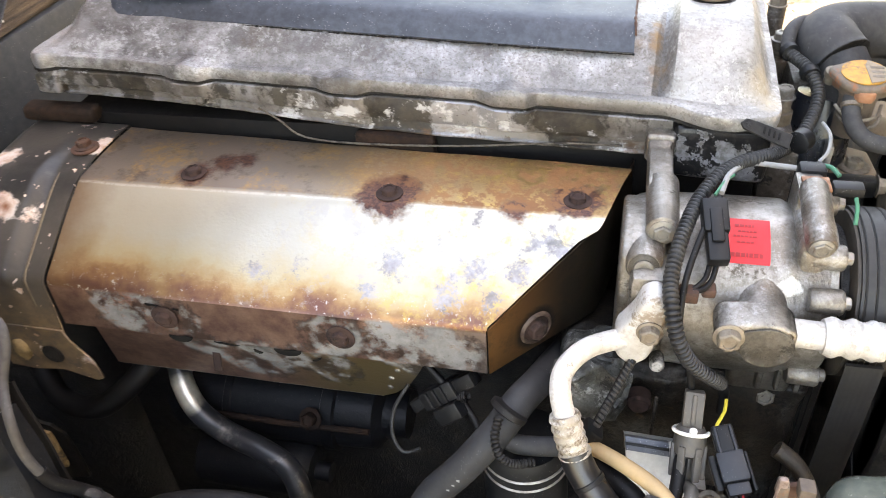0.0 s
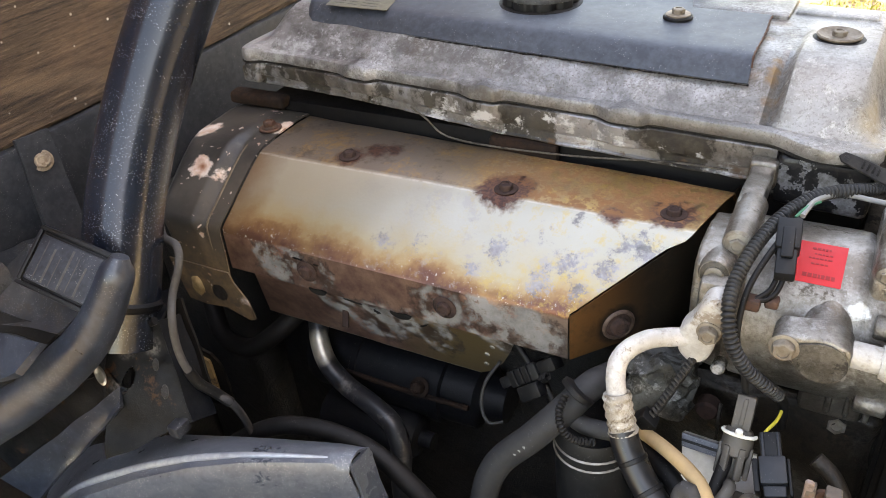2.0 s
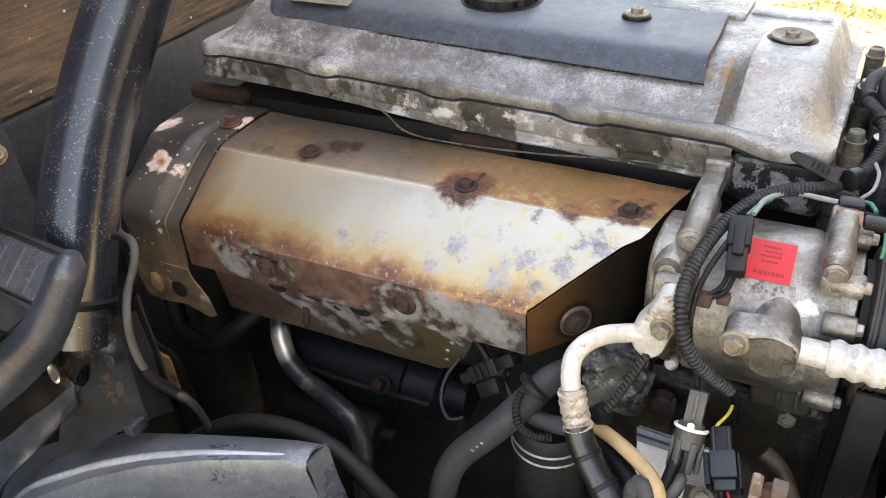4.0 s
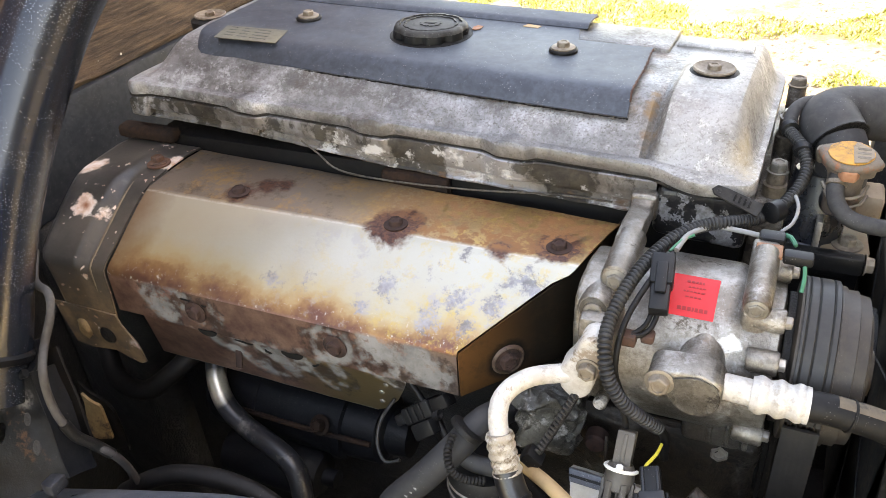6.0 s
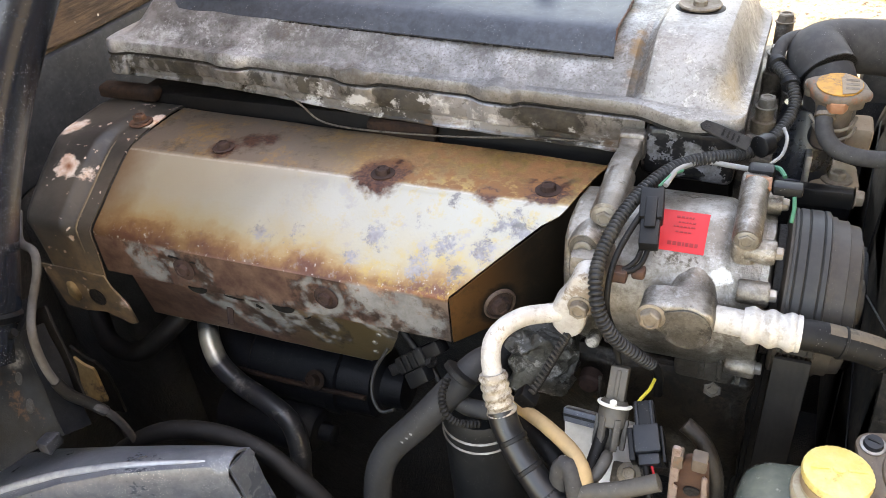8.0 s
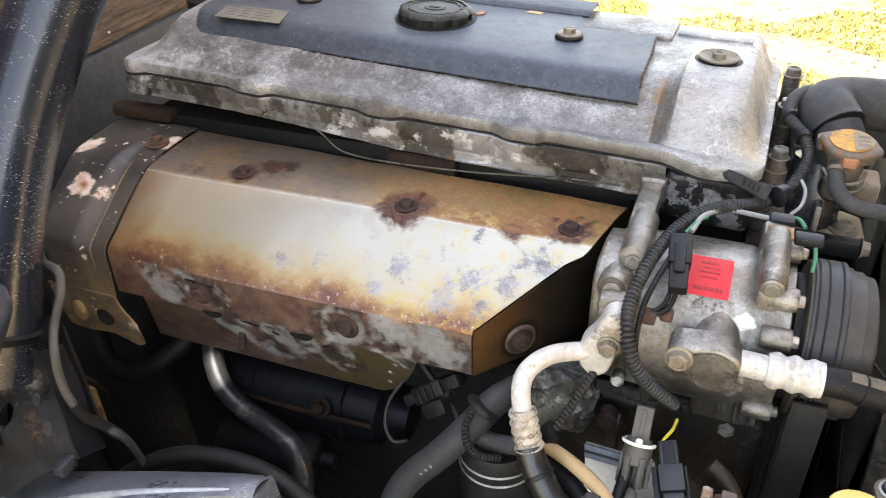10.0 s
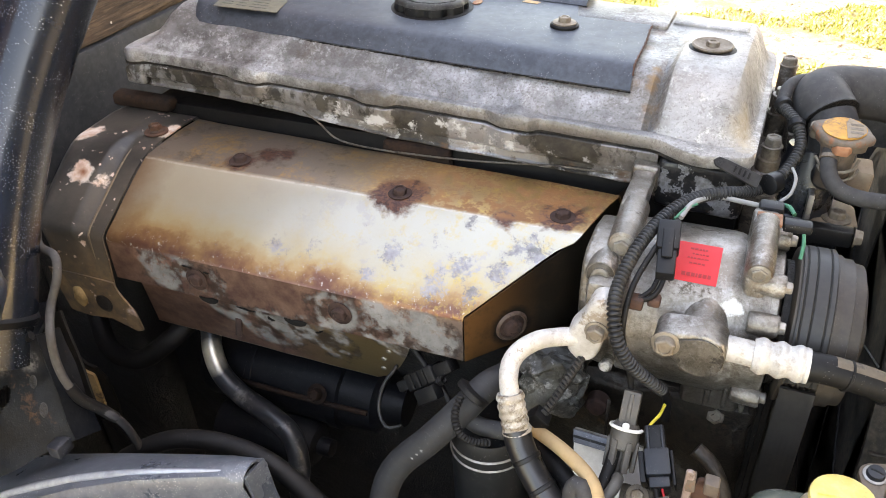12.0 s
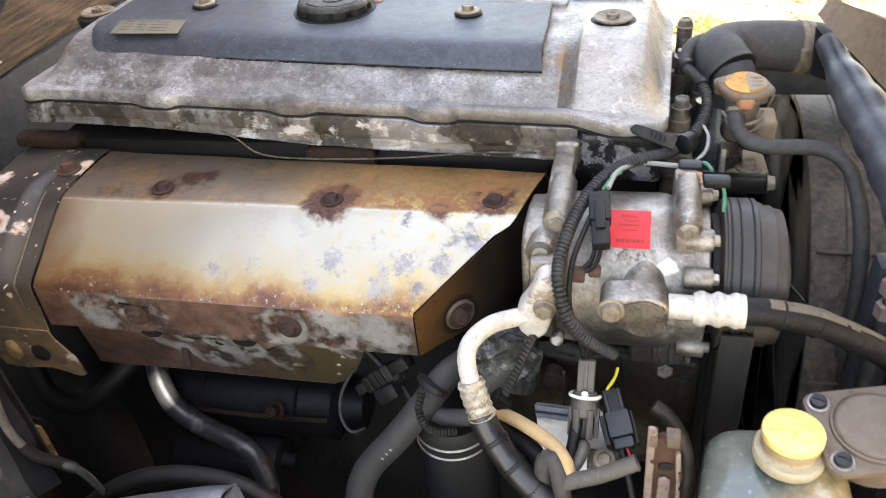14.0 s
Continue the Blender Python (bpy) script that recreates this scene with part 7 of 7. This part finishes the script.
# ---- hoses below ----
hd = thing("heater_hose", "faded grey rubber heater hose running diagonally", "hose")
HD = [(0.090, 0.53, 1.205), (0.080, 0.49, 1.222), (0.071, 0.450, 1.240), (0.062, 0.424, 1.248), (0.048, 0.403, 1.236), (0.027, 0.388, 1.212), (0.001, 0.378, 1.181), (-0.010, 0.370, 1.150), (-0.014, 0.366, 1.10), (-0.016, 0.366, 1.0)]
part("hose", sweep(HD, 0.0118, 24), M_HEATER, hd)
part("branch", sweep([(0.050, 0.405, 1.232), (0.062, 0.403, 1.226), (0.078, 0.405, 1.224), (0.098, 0.41, 1.222)], 0.0072, 18), M_HEATER, hd)
part("tie_loop", sweep([(0.0510, 0.397, 1.2600), (0.0500, 0.386, 1.2510), (0.0545, 0.380, 1.2400), (0.0630, 0.383, 1.2290), (0.0760, 0.392, 1.2220)], ribbed(0.0034, 0.0012, 0.0030), 12, 0.0004), M_RUBBER, hd)
part("ribbed_tie", lathe([(0.0122, 0), (0.0145, 0.001), (0.0145, 0.005), (0.0122, 0.006)], toward((0.0545, 0.4085, 1.2500), (0.5, 0.55, 0.65)), 28), M_RUBBER, hd)
for k, (a, b) in enumerate(((4, 0.1), (5, 0.1))):
    for j in range(3):
        c = Vector(HD[a]).lerp(Vector(HD[a + 1]), b + 0.14 * j)
        part("print_bar", box((-0.001, -0.0122, 0.0008), (0.0012, -0.0112, 0.003), 0, Matrix.Translation(c)), M_GREYWIRE, hd)

tn = thing("tan_hose", "thin tan rubber hose", "hose")
part("hose", sweep([(0.1002, 0.405, 1.2402), (0.1112, 0.394, 1.2475), (0.1304, 0.378, 1.256), (0.1483, 0.364, 1.2596), (0.1604, 0.354, 1.2589), (0.1674, 0.346, 1.2543), (0.1704, 0.342, 1.2434)], 0.0052, 16), M_TAN, tn)
hf2 = thing("dark_hose", "dark rubber hose bending beside the connectors", "hose")
part("hose", sweep([(0.1058, 0.4, 1.2363), (0.1199, 0.385, 1.2381), (0.1352, 0.37, 1.2414), (0.1461, 0.36, 1.241), (0.1516, 0.35, 1.2362), (0.1505, 0.345, 1.2172)], 0.0066, 16), M_RUBBER, hf2)
part("hose", sweep([(0.1514, 0.342, 1.2296), (0.1507, 0.345, 1.2496), (0.1536, 0.347, 1.2576), (0.1585, 0.345, 1.2555), (0.1635, 0.338, 1.2452), (0.1663, 0.335, 1.2289)], 0.0062, 16), M_HOSE, hf2)
cbl = thing("sleeved_cable", "brown dusty sleeved cable", "cable")
part("sleeve", sweep([(0.1638, 0.338, 1.2294), (0.1644, 0.338, 1.2403), (0.1711, 0.338, 1.2465), (0.1915, 0.34, 1.2547), (0.215, 0.345, 1.266)], 0.0057, 16), M_GREYPLASTIC, cbl)

pe = thing("metal_water_pipe", "dark bent metal pipe with a painted bright highlight", "pipe")
PE = [(-0.30, 0.52, 1.19), (-0.288, 0.505, 1.158), (-0.277, 0.487, 1.136), (-0.259, 0.473, 1.119), (-0.232, 0.465, 1.105), (-0.192, 0.455, 1.099), (-0.163, 0.446, 1.088), (-0.152, 0.436, 1.059), (-0.154, 0.43, 1.02), (-0.156, 0.43, 0.90)]
m = Mat("worn_pipe_paint_with_highlight", 0.3, 0.3)
nz = m.noise(60, 5, 0.7)
# Bright patch: the pipe's highlight put into its colour.
worn = m.near((-0.264, 0.475, 1.136), 0.016, 0.006, 0.012, 60)
m.color(m.mix(worn, m.mix(m.step(nz, 0.55, 0.68), (0.022, 0.023, 0.026), (0.12, 0.115, 0.11)), (0.62, 0.58, 0.48))).set("Roughness", m.mixf(worn, 0.32, 0.38)).set("Metallic", m.mixf(worn, 0.1, 0.8))
part("pipe", sweep([Vector(p) + Vector((0.008, 0, 0)) for p in PE], 0.0108, 24), m.bump(nz, 0.2, 0.001).m, pe)

hf = thing("lower_black_hose", "thick black rubber hose arching behind the mudguard", "hose")
part("hose", sweep([(-0.30, 0.35, 1.06), (-0.265, 0.335, 1.125), (-0.242, 0.333, 1.149), (-0.212, 0.337, 1.170), (-0.183, 0.342, 1.181), (-0.146, 0.347, 1.183), (-0.107, 0.347, 1.178), (-0.074, 0.342, 1.165), (-0.042, 0.337, 1.141), (-0.01, 0.33, 1.09)], 0.0085, 18), M_RUBBER, hf)

cl = thing("wiring_cluster", "dark dusty cluster of plugs below the heat shield", "connector")
mm = Matrix.Translation((0.002, 0.450, 1.220)) @ Matrix.Rotation(radians(-40), 4, "Y") @ Matrix.Rotation(radians(-25), 4, "X") @ Matrix.Scale(0.85, 4)
part("plug", box((-0.028, -0.010, -0.009), (0.012, 0.010, 0.009), 0.002, mm), M_PLASTIC, cl)
part("plug", box((0.0122, -0.008, -0.007), (0.034, 0.008, 0.007), 0.002, mm), M_RUBBER, cl)
part("plug", box((-0.018, -0.016, -0.026), (0.010, 0.004, -0.0095), 0.002, mm), M_PLASTIC, cl)
part("plug", box((-0.045, -0.006, -0.006), (-0.0282, 0.006, 0.006), 0.002, mm), M_PLASTIC, cl)
for k in range(3):
    part("ridge", box((-0.020 + 0.009 * k, -0.0125, -0.008), (-0.016 + 0.009 * k, -0.0098, 0.008), 0.0006, mm), M_RUBBER, cl)
part("spring_clip", sweep([mm @ Vector((0.014 + 0.0006 * k, -0.010 - 0.004 * math.cos(k * 1.57), -0.010 + 0.004 * math.sin(k * 1.57))) for k in range(16)], 0.0009, 8), M_RUBBER, cl)
part("loop_wire", sweep([(-0.032, 0.455, 1.215), (-0.043, 0.445, 1.195), (-0.044, 0.435, 1.175), (-0.034, 0.428, 1.163), (-0.02, 0.43, 1.168)], 0.0016, 10), M_CONDUIT, cl)
part("wire", sweep([(-0.02, 0.46, 1.24), (0.0, 0.45, 1.225), (0.02, 0.44, 1.21), (0.03, 0.43, 1.20)], 0.003, 10), M_RUBBER, cl)
bm = bmesh.new()
for k in range(15):
    merge(bm, box((-0.0026, -0.0009, -0.0008), (0.0026, 0.0009, 0.0008), 0.0002, Matrix.Translation((Vector((0.1352, 0.4235, 1.3)).lerp(Vector((0.1167, 0.399, 1.2629)), k / 14) + Vector((0, -0.0022, 0.0022)))) @ Matrix.Rotation(radians(45), 4, "Y")))
tie = thing("cable_tie", "black toothed cable tie hanging below the pipe block", "cable tie")
part("strap", sweep([(0.1365, 0.425, 1.3027), (0.1264, 0.412, 1.2815), (0.1156, 0.398, 1.2604)], 0.0032, 8), M_PLASTIC, tie)
part("teeth", bm, M_HOSE, tie)
part("head", box((-0.007, -0.006, -0.006), (0.007, 0.006, 0.006), 0.0015, Matrix.Translation((0.113, 0.396, 1.2588)) @ Matrix.Rotation(radians(40), 4, "Y")), M_PLASTIC, tie)
dip = thing("dipstick_wire", "thin dark metal strip hanging down", "metal strip")
part("strip", box((0.1555, 0.440, 1.20), (0.158, 0.442, 1.25), 0.0005), M_DARKCAST, dip)

# ---- rear corner ----
tube = thing("cab_support_tube", "thick glossy black painted steel tube with dust specks", "tube")
TB = [(-0.300, 0.285, 1.285), (-0.302, 0.307, 1.325), (-0.309, 0.336, 1.372), (-0.313, 0.360, 1.405), (-0.313, 0.383, 1.437), (-0.309, 0.406, 1.470), (-0.302, 0.430, 1.504), (-0.290, 0.460, 1.545), (-0.268, 0.50, 1.592), (-0.235, 0.545, 1.64), (-0.19, 0.60, 1.70), (-0.12, 0.68, 1.78)]
part("tube", sweep(TB, 0.0315, 36, 0.008), M_GLOSS, tube)

part("foot_collar", lathe([(0.0315, 0), (0.034, 0.001), (0.0345, 0.006), (0.0315, 0.009)], toward((-0.3015, 0.300, 1.312), (-0.05, 0.48, 0.87)), 36), M_TOWER, tube)
br = thing("chassis_tower", "worn black sheet steel tower with rusty holes carrying the support tube", "bracket")


TF = [(-0.311, 0.285, 1.288), (-0.266, 0.305, 1.304), (-0.228, 0.277, 1.229), (-0.303, 0.235, 1.193)]


def ragged_hole(u, v):
    """A pear-shaped hole, narrow towards the top right."""
    a, b = (u - 0.36 + 0.35 * (v - 0.40)) / 0.085, (v - 0.40) / 0.085
    return a * a * (1.0 if b > 0 else 1 + 2.2 * b * b) + b * b < 1


part("face", quad(*TF, n=56, wob=0.003, skip=ragged_hole), M_TOWER, br)
# Dark sheet behind the hole stands in for the shaded inside.
back = [Vector(p) + Vector((-0.01, 0.035, -0.005)) for p in TF]
part("shade_backing", quad(*back), M_DEEPBLACK, br)
part("side_flange", quad(TF[1], Vector(TF[1]) + Vector((0.003, 0.020, -0.006)), Vector(TF[2]) + Vector((0.003, 0.022, -0.01)), TF[2]), M_TOWER, br)
part("top_lip", quad(Vector(TF[0]) + Vector((0, 0.002, 0.0)), Vector(TF[1]) + Vector((0, 0.002, 0.0)), Vector(TF[1]) + Vector((-0.006, 0.03, 0.012)), Vector(TF[0]) + Vector((-0.006, 0.03, 0.012))), M_TOWER, br)
FE = [Vector(p) for p in ((-0.286, 0.264, 1.259), (-0.289, 0.262, 1.245), (-0.393, 0.205, 1.131), (-0.426, 0.200, 1.147))]
rows = []
for i in range(25):
    u = i / 24
    a, b = FE[0].lerp(FE[3], u), FE[1].lerp(FE[2], u)
    a, b = a + 0.0015 * noise.noise_vector(a * 30), b + 0.0015 * noise.noise_vector(b * 30)
    n = Vector((0.25, -0.55, -0.78)).normalized()
    rows.append([a + Vector((-0.004, 0.012, -0.016)), a + Vector((-0.001, 0.003, -0.003)), a, a.lerp(b, 0.5), b, b + n * 0.003, b + n * 0.006])
part("folded_edge", sheet(rows, 0.003), M_RAIL, br, "rubbed glossy folded edge")
part("trough", quad((-0.306, 0.272, 1.266), (-0.286, 0.268, 1.250), (-0.415, 0.212, 1.130), (-0.450, 0.215, 1.180), wob=0.004, n=16), M_TOWER, br)
part("oval_slot", lathe([(0.0030, 0), (0.0052, 0.0), (0.0056, 0.0012), (0.0044, 0.0024), (0.0030, 0.0012)], toward((-0.302, 0.2615, 1.2685), (0.2, -0.75, 0.6)) @ Matrix.Rotation(radians(35), 4, "Z") @ Matrix.Diagonal((0.8, 1.7, 1, 1)), 22), M_STEEL, br)
for p, r in (((-0.259, 0.284, 1.276), 0.0042), ((-0.242, 0.272, 1.263), 0.0048)):
    part("hole", lathe([(0, 0), (r, 0), (r * 0.9, 0.0006), (0, 0.0006)], toward(p, (0.2, -0.85, 0.45)) @ Matrix.Diagonal((0.75, 1.3, 1, 1)), 18), M_BLACK, br)
part("weld_bead", sweep([Vector(TF[0]).lerp(Vector(TF[1]), u) + Vector((0, -0.002, 0.002 * math.sin(40 * u))) for u in (0.05, 0.25, 0.45, 0.65, 0.85, 0.98)], 0.0035, 10), M_TOWER, br)
part("stub", box((-0.006, -0.008, -0.006), (0.006, 0.008, 0.006), 0.002, Matrix.Translation((-0.238, 0.27, 1.226))), M_CHASSIS, br)
part("curved_rail", sweep([(-0.2235, 0.266, 1.404), (-0.228, 0.260, 1.390), (-0.247, 0.250, 1.356), (-0.266, 0.243, 1.332), (-0.292, 0.234, 1.307), (-0.342, 0.215, 1.266), (-0.371, 0.205, 1.245), (-0.430, 0.182, 1.205)], lambda s, t: 0.006 + 0.0060 * sstep(0, 0.012, s) + 0.055 * min(0.14, s), 32, 0.004), M_RAIL, br, "glossy black curved rail with dust specks")
part("upper_wall", quad((-0.344, 0.262, 1.363), (-0.263, 0.258, 1.359), (-0.284, 0.235, 1.341), (-0.398, 0.235, 1.318), wob=0.002), M_CHASSIS, br)
part("step_wall", quad((-0.396, 0.24, 1.331), (-0.287, 0.238, 1.339), (-0.33, 0.21, 1.297), (-0.412, 0.2, 1.248), wob=0.002), M_PLASTIC, br)
part("shelf", quad((-0.334, 0.215, 1.341), (-0.273, 0.215, 1.351), (-0.287, 0.195, 1.333), (-0.342, 0.19, 1.304), 0.006), M_RAIL, br, "scuffed black step edge")
part("rear_web", quad((-0.6, 0.33, 1.255), (-0.42, 0.335, 1.337), (-0.372, 0.31, 1.281), (-0.689, 0.3, 1.073), wob=0.002), M_CHASSIS, br)
part("hex_recess", lathe([(0, 0), (0.024, 0), (0.022, 0.001), (0, 0.001)], toward((-0.484, 0.3, 1.282), (0.65, -0.55, 0.55)), 6), M_BLACK, br)
part("gusset", quad((-0.476, 0.315, 1.299), (-0.431, 0.32, 1.331), (-0.424, 0.3, 1.312), (-0.45, 0.3, 1.292), 0.004), M_CHASSIS, br)
mm = Matrix.Translation((-0.284, 0.262, 1.379)) @ Matrix.Rotation(radians(14), 4, "Z") @ Matrix.Rotation(radians(42), 4, "X") @ Matrix.Rotation(radians(-16), 4, "Z") @ Matrix.Scale(0.98, 4)
rub = thing("rubber_buffer", "scuffed black rubber buffer block", "buffer")
part("block", box((-0.036, -0.024, -0.020), (0.036, 0.024, 0.004), 0.005, mm, 3), M_PLASTIC, rub)
for lo, hi in (((-0.036, 0.0205, 0.004), (0.036, 0.024, 0.0062)), ((-0.036, -0.024, 0.004), (0.036, -0.0205, 0.0062)), ((-0.036, -0.0204, 0.004), (-0.0325, 0.0204, 0.0062)), ((0.0325, -0.0204, 0.004), (0.036, 0.0204, 0.0062))):
    part("raised_rim", box(lo, hi, 0.0014, mm), M_PLASTIC, rub)
part("pad", box((-0.030, -0.018, 0.0038), (0.030, 0.018, 0.0072), 0.002, mm), M_SCRAPED, rub, "scraped grey pad face")
for k in range(6):
    x = -0.022 + 0.008 * k
    part("scrape", box((x, -0.016, 0.0070), (x + 0.0008 + 0.0012 * (k % 2), 0.015 - 0.004 * (k % 3), 0.0075), 0.0002, mm), M_HOSE, rub)
sb = thing("tray_stay", "black flat steel stay with a rusty bolt on the tray beam", "bracket")
part("flat_bar", quad((-0.4926, 0.378, 1.397), (-0.4847, 0.410, 1.3975), (-0.470, 0.40, 1.27), (-0.476, 0.362, 1.30), 0.006), M_BEAM, sb)
bolt_part(sb, (-0.480, 0.391, 1.372), (0.85, -0.4, 0.35), M_BROWNBOLT, 0.0075, 0.007, 0.0105, 0.002)

pl = thing("yellowed_plate", "yellow-brown stained plate deep beside the engine", "plate")
part("plate", quad((-0.402, 0.425, 1.150), (-0.366, 0.423, 1.140), (-0.352, 0.42, 1.07), (-0.398, 0.42, 1.06), wob=0.006, n=14), M_DEEPBLACK, pl)
part("stain", quad((-0.398, 0.421, 1.140), (-0.372, 0.420, 1.128), (-0.366, 0.417, 1.085), (-0.396, 0.417, 1.08), wob=0.005, n=10), M_SPACER, pl)
bl = thing("brake_pipe", "thin grey steel brake pipe with a rubber sleeve", "pipe")
part("line", sweep([(-0.33, 0.39, 1.350), (-0.299, 0.36, 1.347), (-0.266, 0.345, 1.353), (-0.258, 0.335, 1.342), (-0.258, 0.320, 1.322), (-0.242, 0.300, 1.314), (-0.243, 0.297, 1.286), (-0.238, 0.297, 1.263), (-0.232, 0.305, 1.239), (-0.222, 0.313, 1.222), (-0.226, 0.325, 1.190), (-0.230, 0.335, 1.14)], 0.0033, 12), M_HOSE, bl)
part("sleeve", sweep([(-0.239, 0.297, 1.266), (-0.236, 0.300, 1.250), (-0.230, 0.307, 1.236), (-0.223, 0.314, 1.220)], 0.0046, 14), M_RUBBER, bl)

fn = thing("mudguard", "dark blue-grey painted steel mudguard with highlighted crease", "mudguard")
far = [(-0.52, 0.30, 1.03), (-0.44, 0.30, 1.085), (-0.363, 0.30, 1.130), (-0.285, 0.30, 1.167), (-0.21, 0.30, 1.197), (-0.15, 0.303, 1.2165), (-0.10, 0.307, 1.230), (-0.075, 0.307, 1.2365)]
near = [(-0.42, 0.205, 1.07), (-0.34, 0.215, 1.145), (-0.261, 0.230, 1.194), (-0.20, 0.240, 1.226), (-0.151, 0.250, 1.2445), (-0.118, 0.262, 1.2475), (-0.09, 0.276, 1.245), (-0.075, 0.284, 1.2405)]
rows = []
for u in range(29):
    t = u / 28 * 7
    k = min(6, int(t))
    a = Vector(far[k]).lerp(Vector(far[k + 1]), t - k)
    b = Vector(near[k]).lerp(Vector(near[k + 1]), t - k)
    row = [a + Vector((0, 0.006, -0.012)), a]
    for j in range(1, 8):
        p = a.lerp(b, j / 8)
        row.append(p + Vector((0, 0, 0.006 * math.sin(math.pi * j / 8))))
    row.append(b)
    for h in (0.006, 0.03, 0.06, 0.10):
        row.append(b + Vector((0.012 * h / 0.1, -0.004 + 0.1 * h, -h)))
    rows.append(row)
part("arch", sheet(rows, 0.002), M_GUARD, fn)
# Pale bead puts the crease's highlight into shape and colour.
crease = [Vector(b).lerp(Vector(a), 0.16) + Vector((0, 0, 0.0028)) for a, b in zip(far, near)]
part("crease", sweep(crease[:-1], lambda s, t: 0.0006 + 0.0030 * math.sin(math.pi * min(1, s / t)) ** 0.5, 12), M_CREASE, fn, "pale bead drawn as the crease highlight")
part("end_strip", quad((-0.0735, 0.308, 1.237), (-0.0735, 0.284, 1.241), (-0.060, 0.288, 1.15), (-0.060, 0.308, 1.15)), M_GUARD, fn)
part("lower_ledge", quad((-0.058, 0.292, 1.196), (-0.01, 0.30, 1.19), (0.0, 0.27, 1.13), (-0.055, 0.27, 1.13)), M_GUARD, fn)
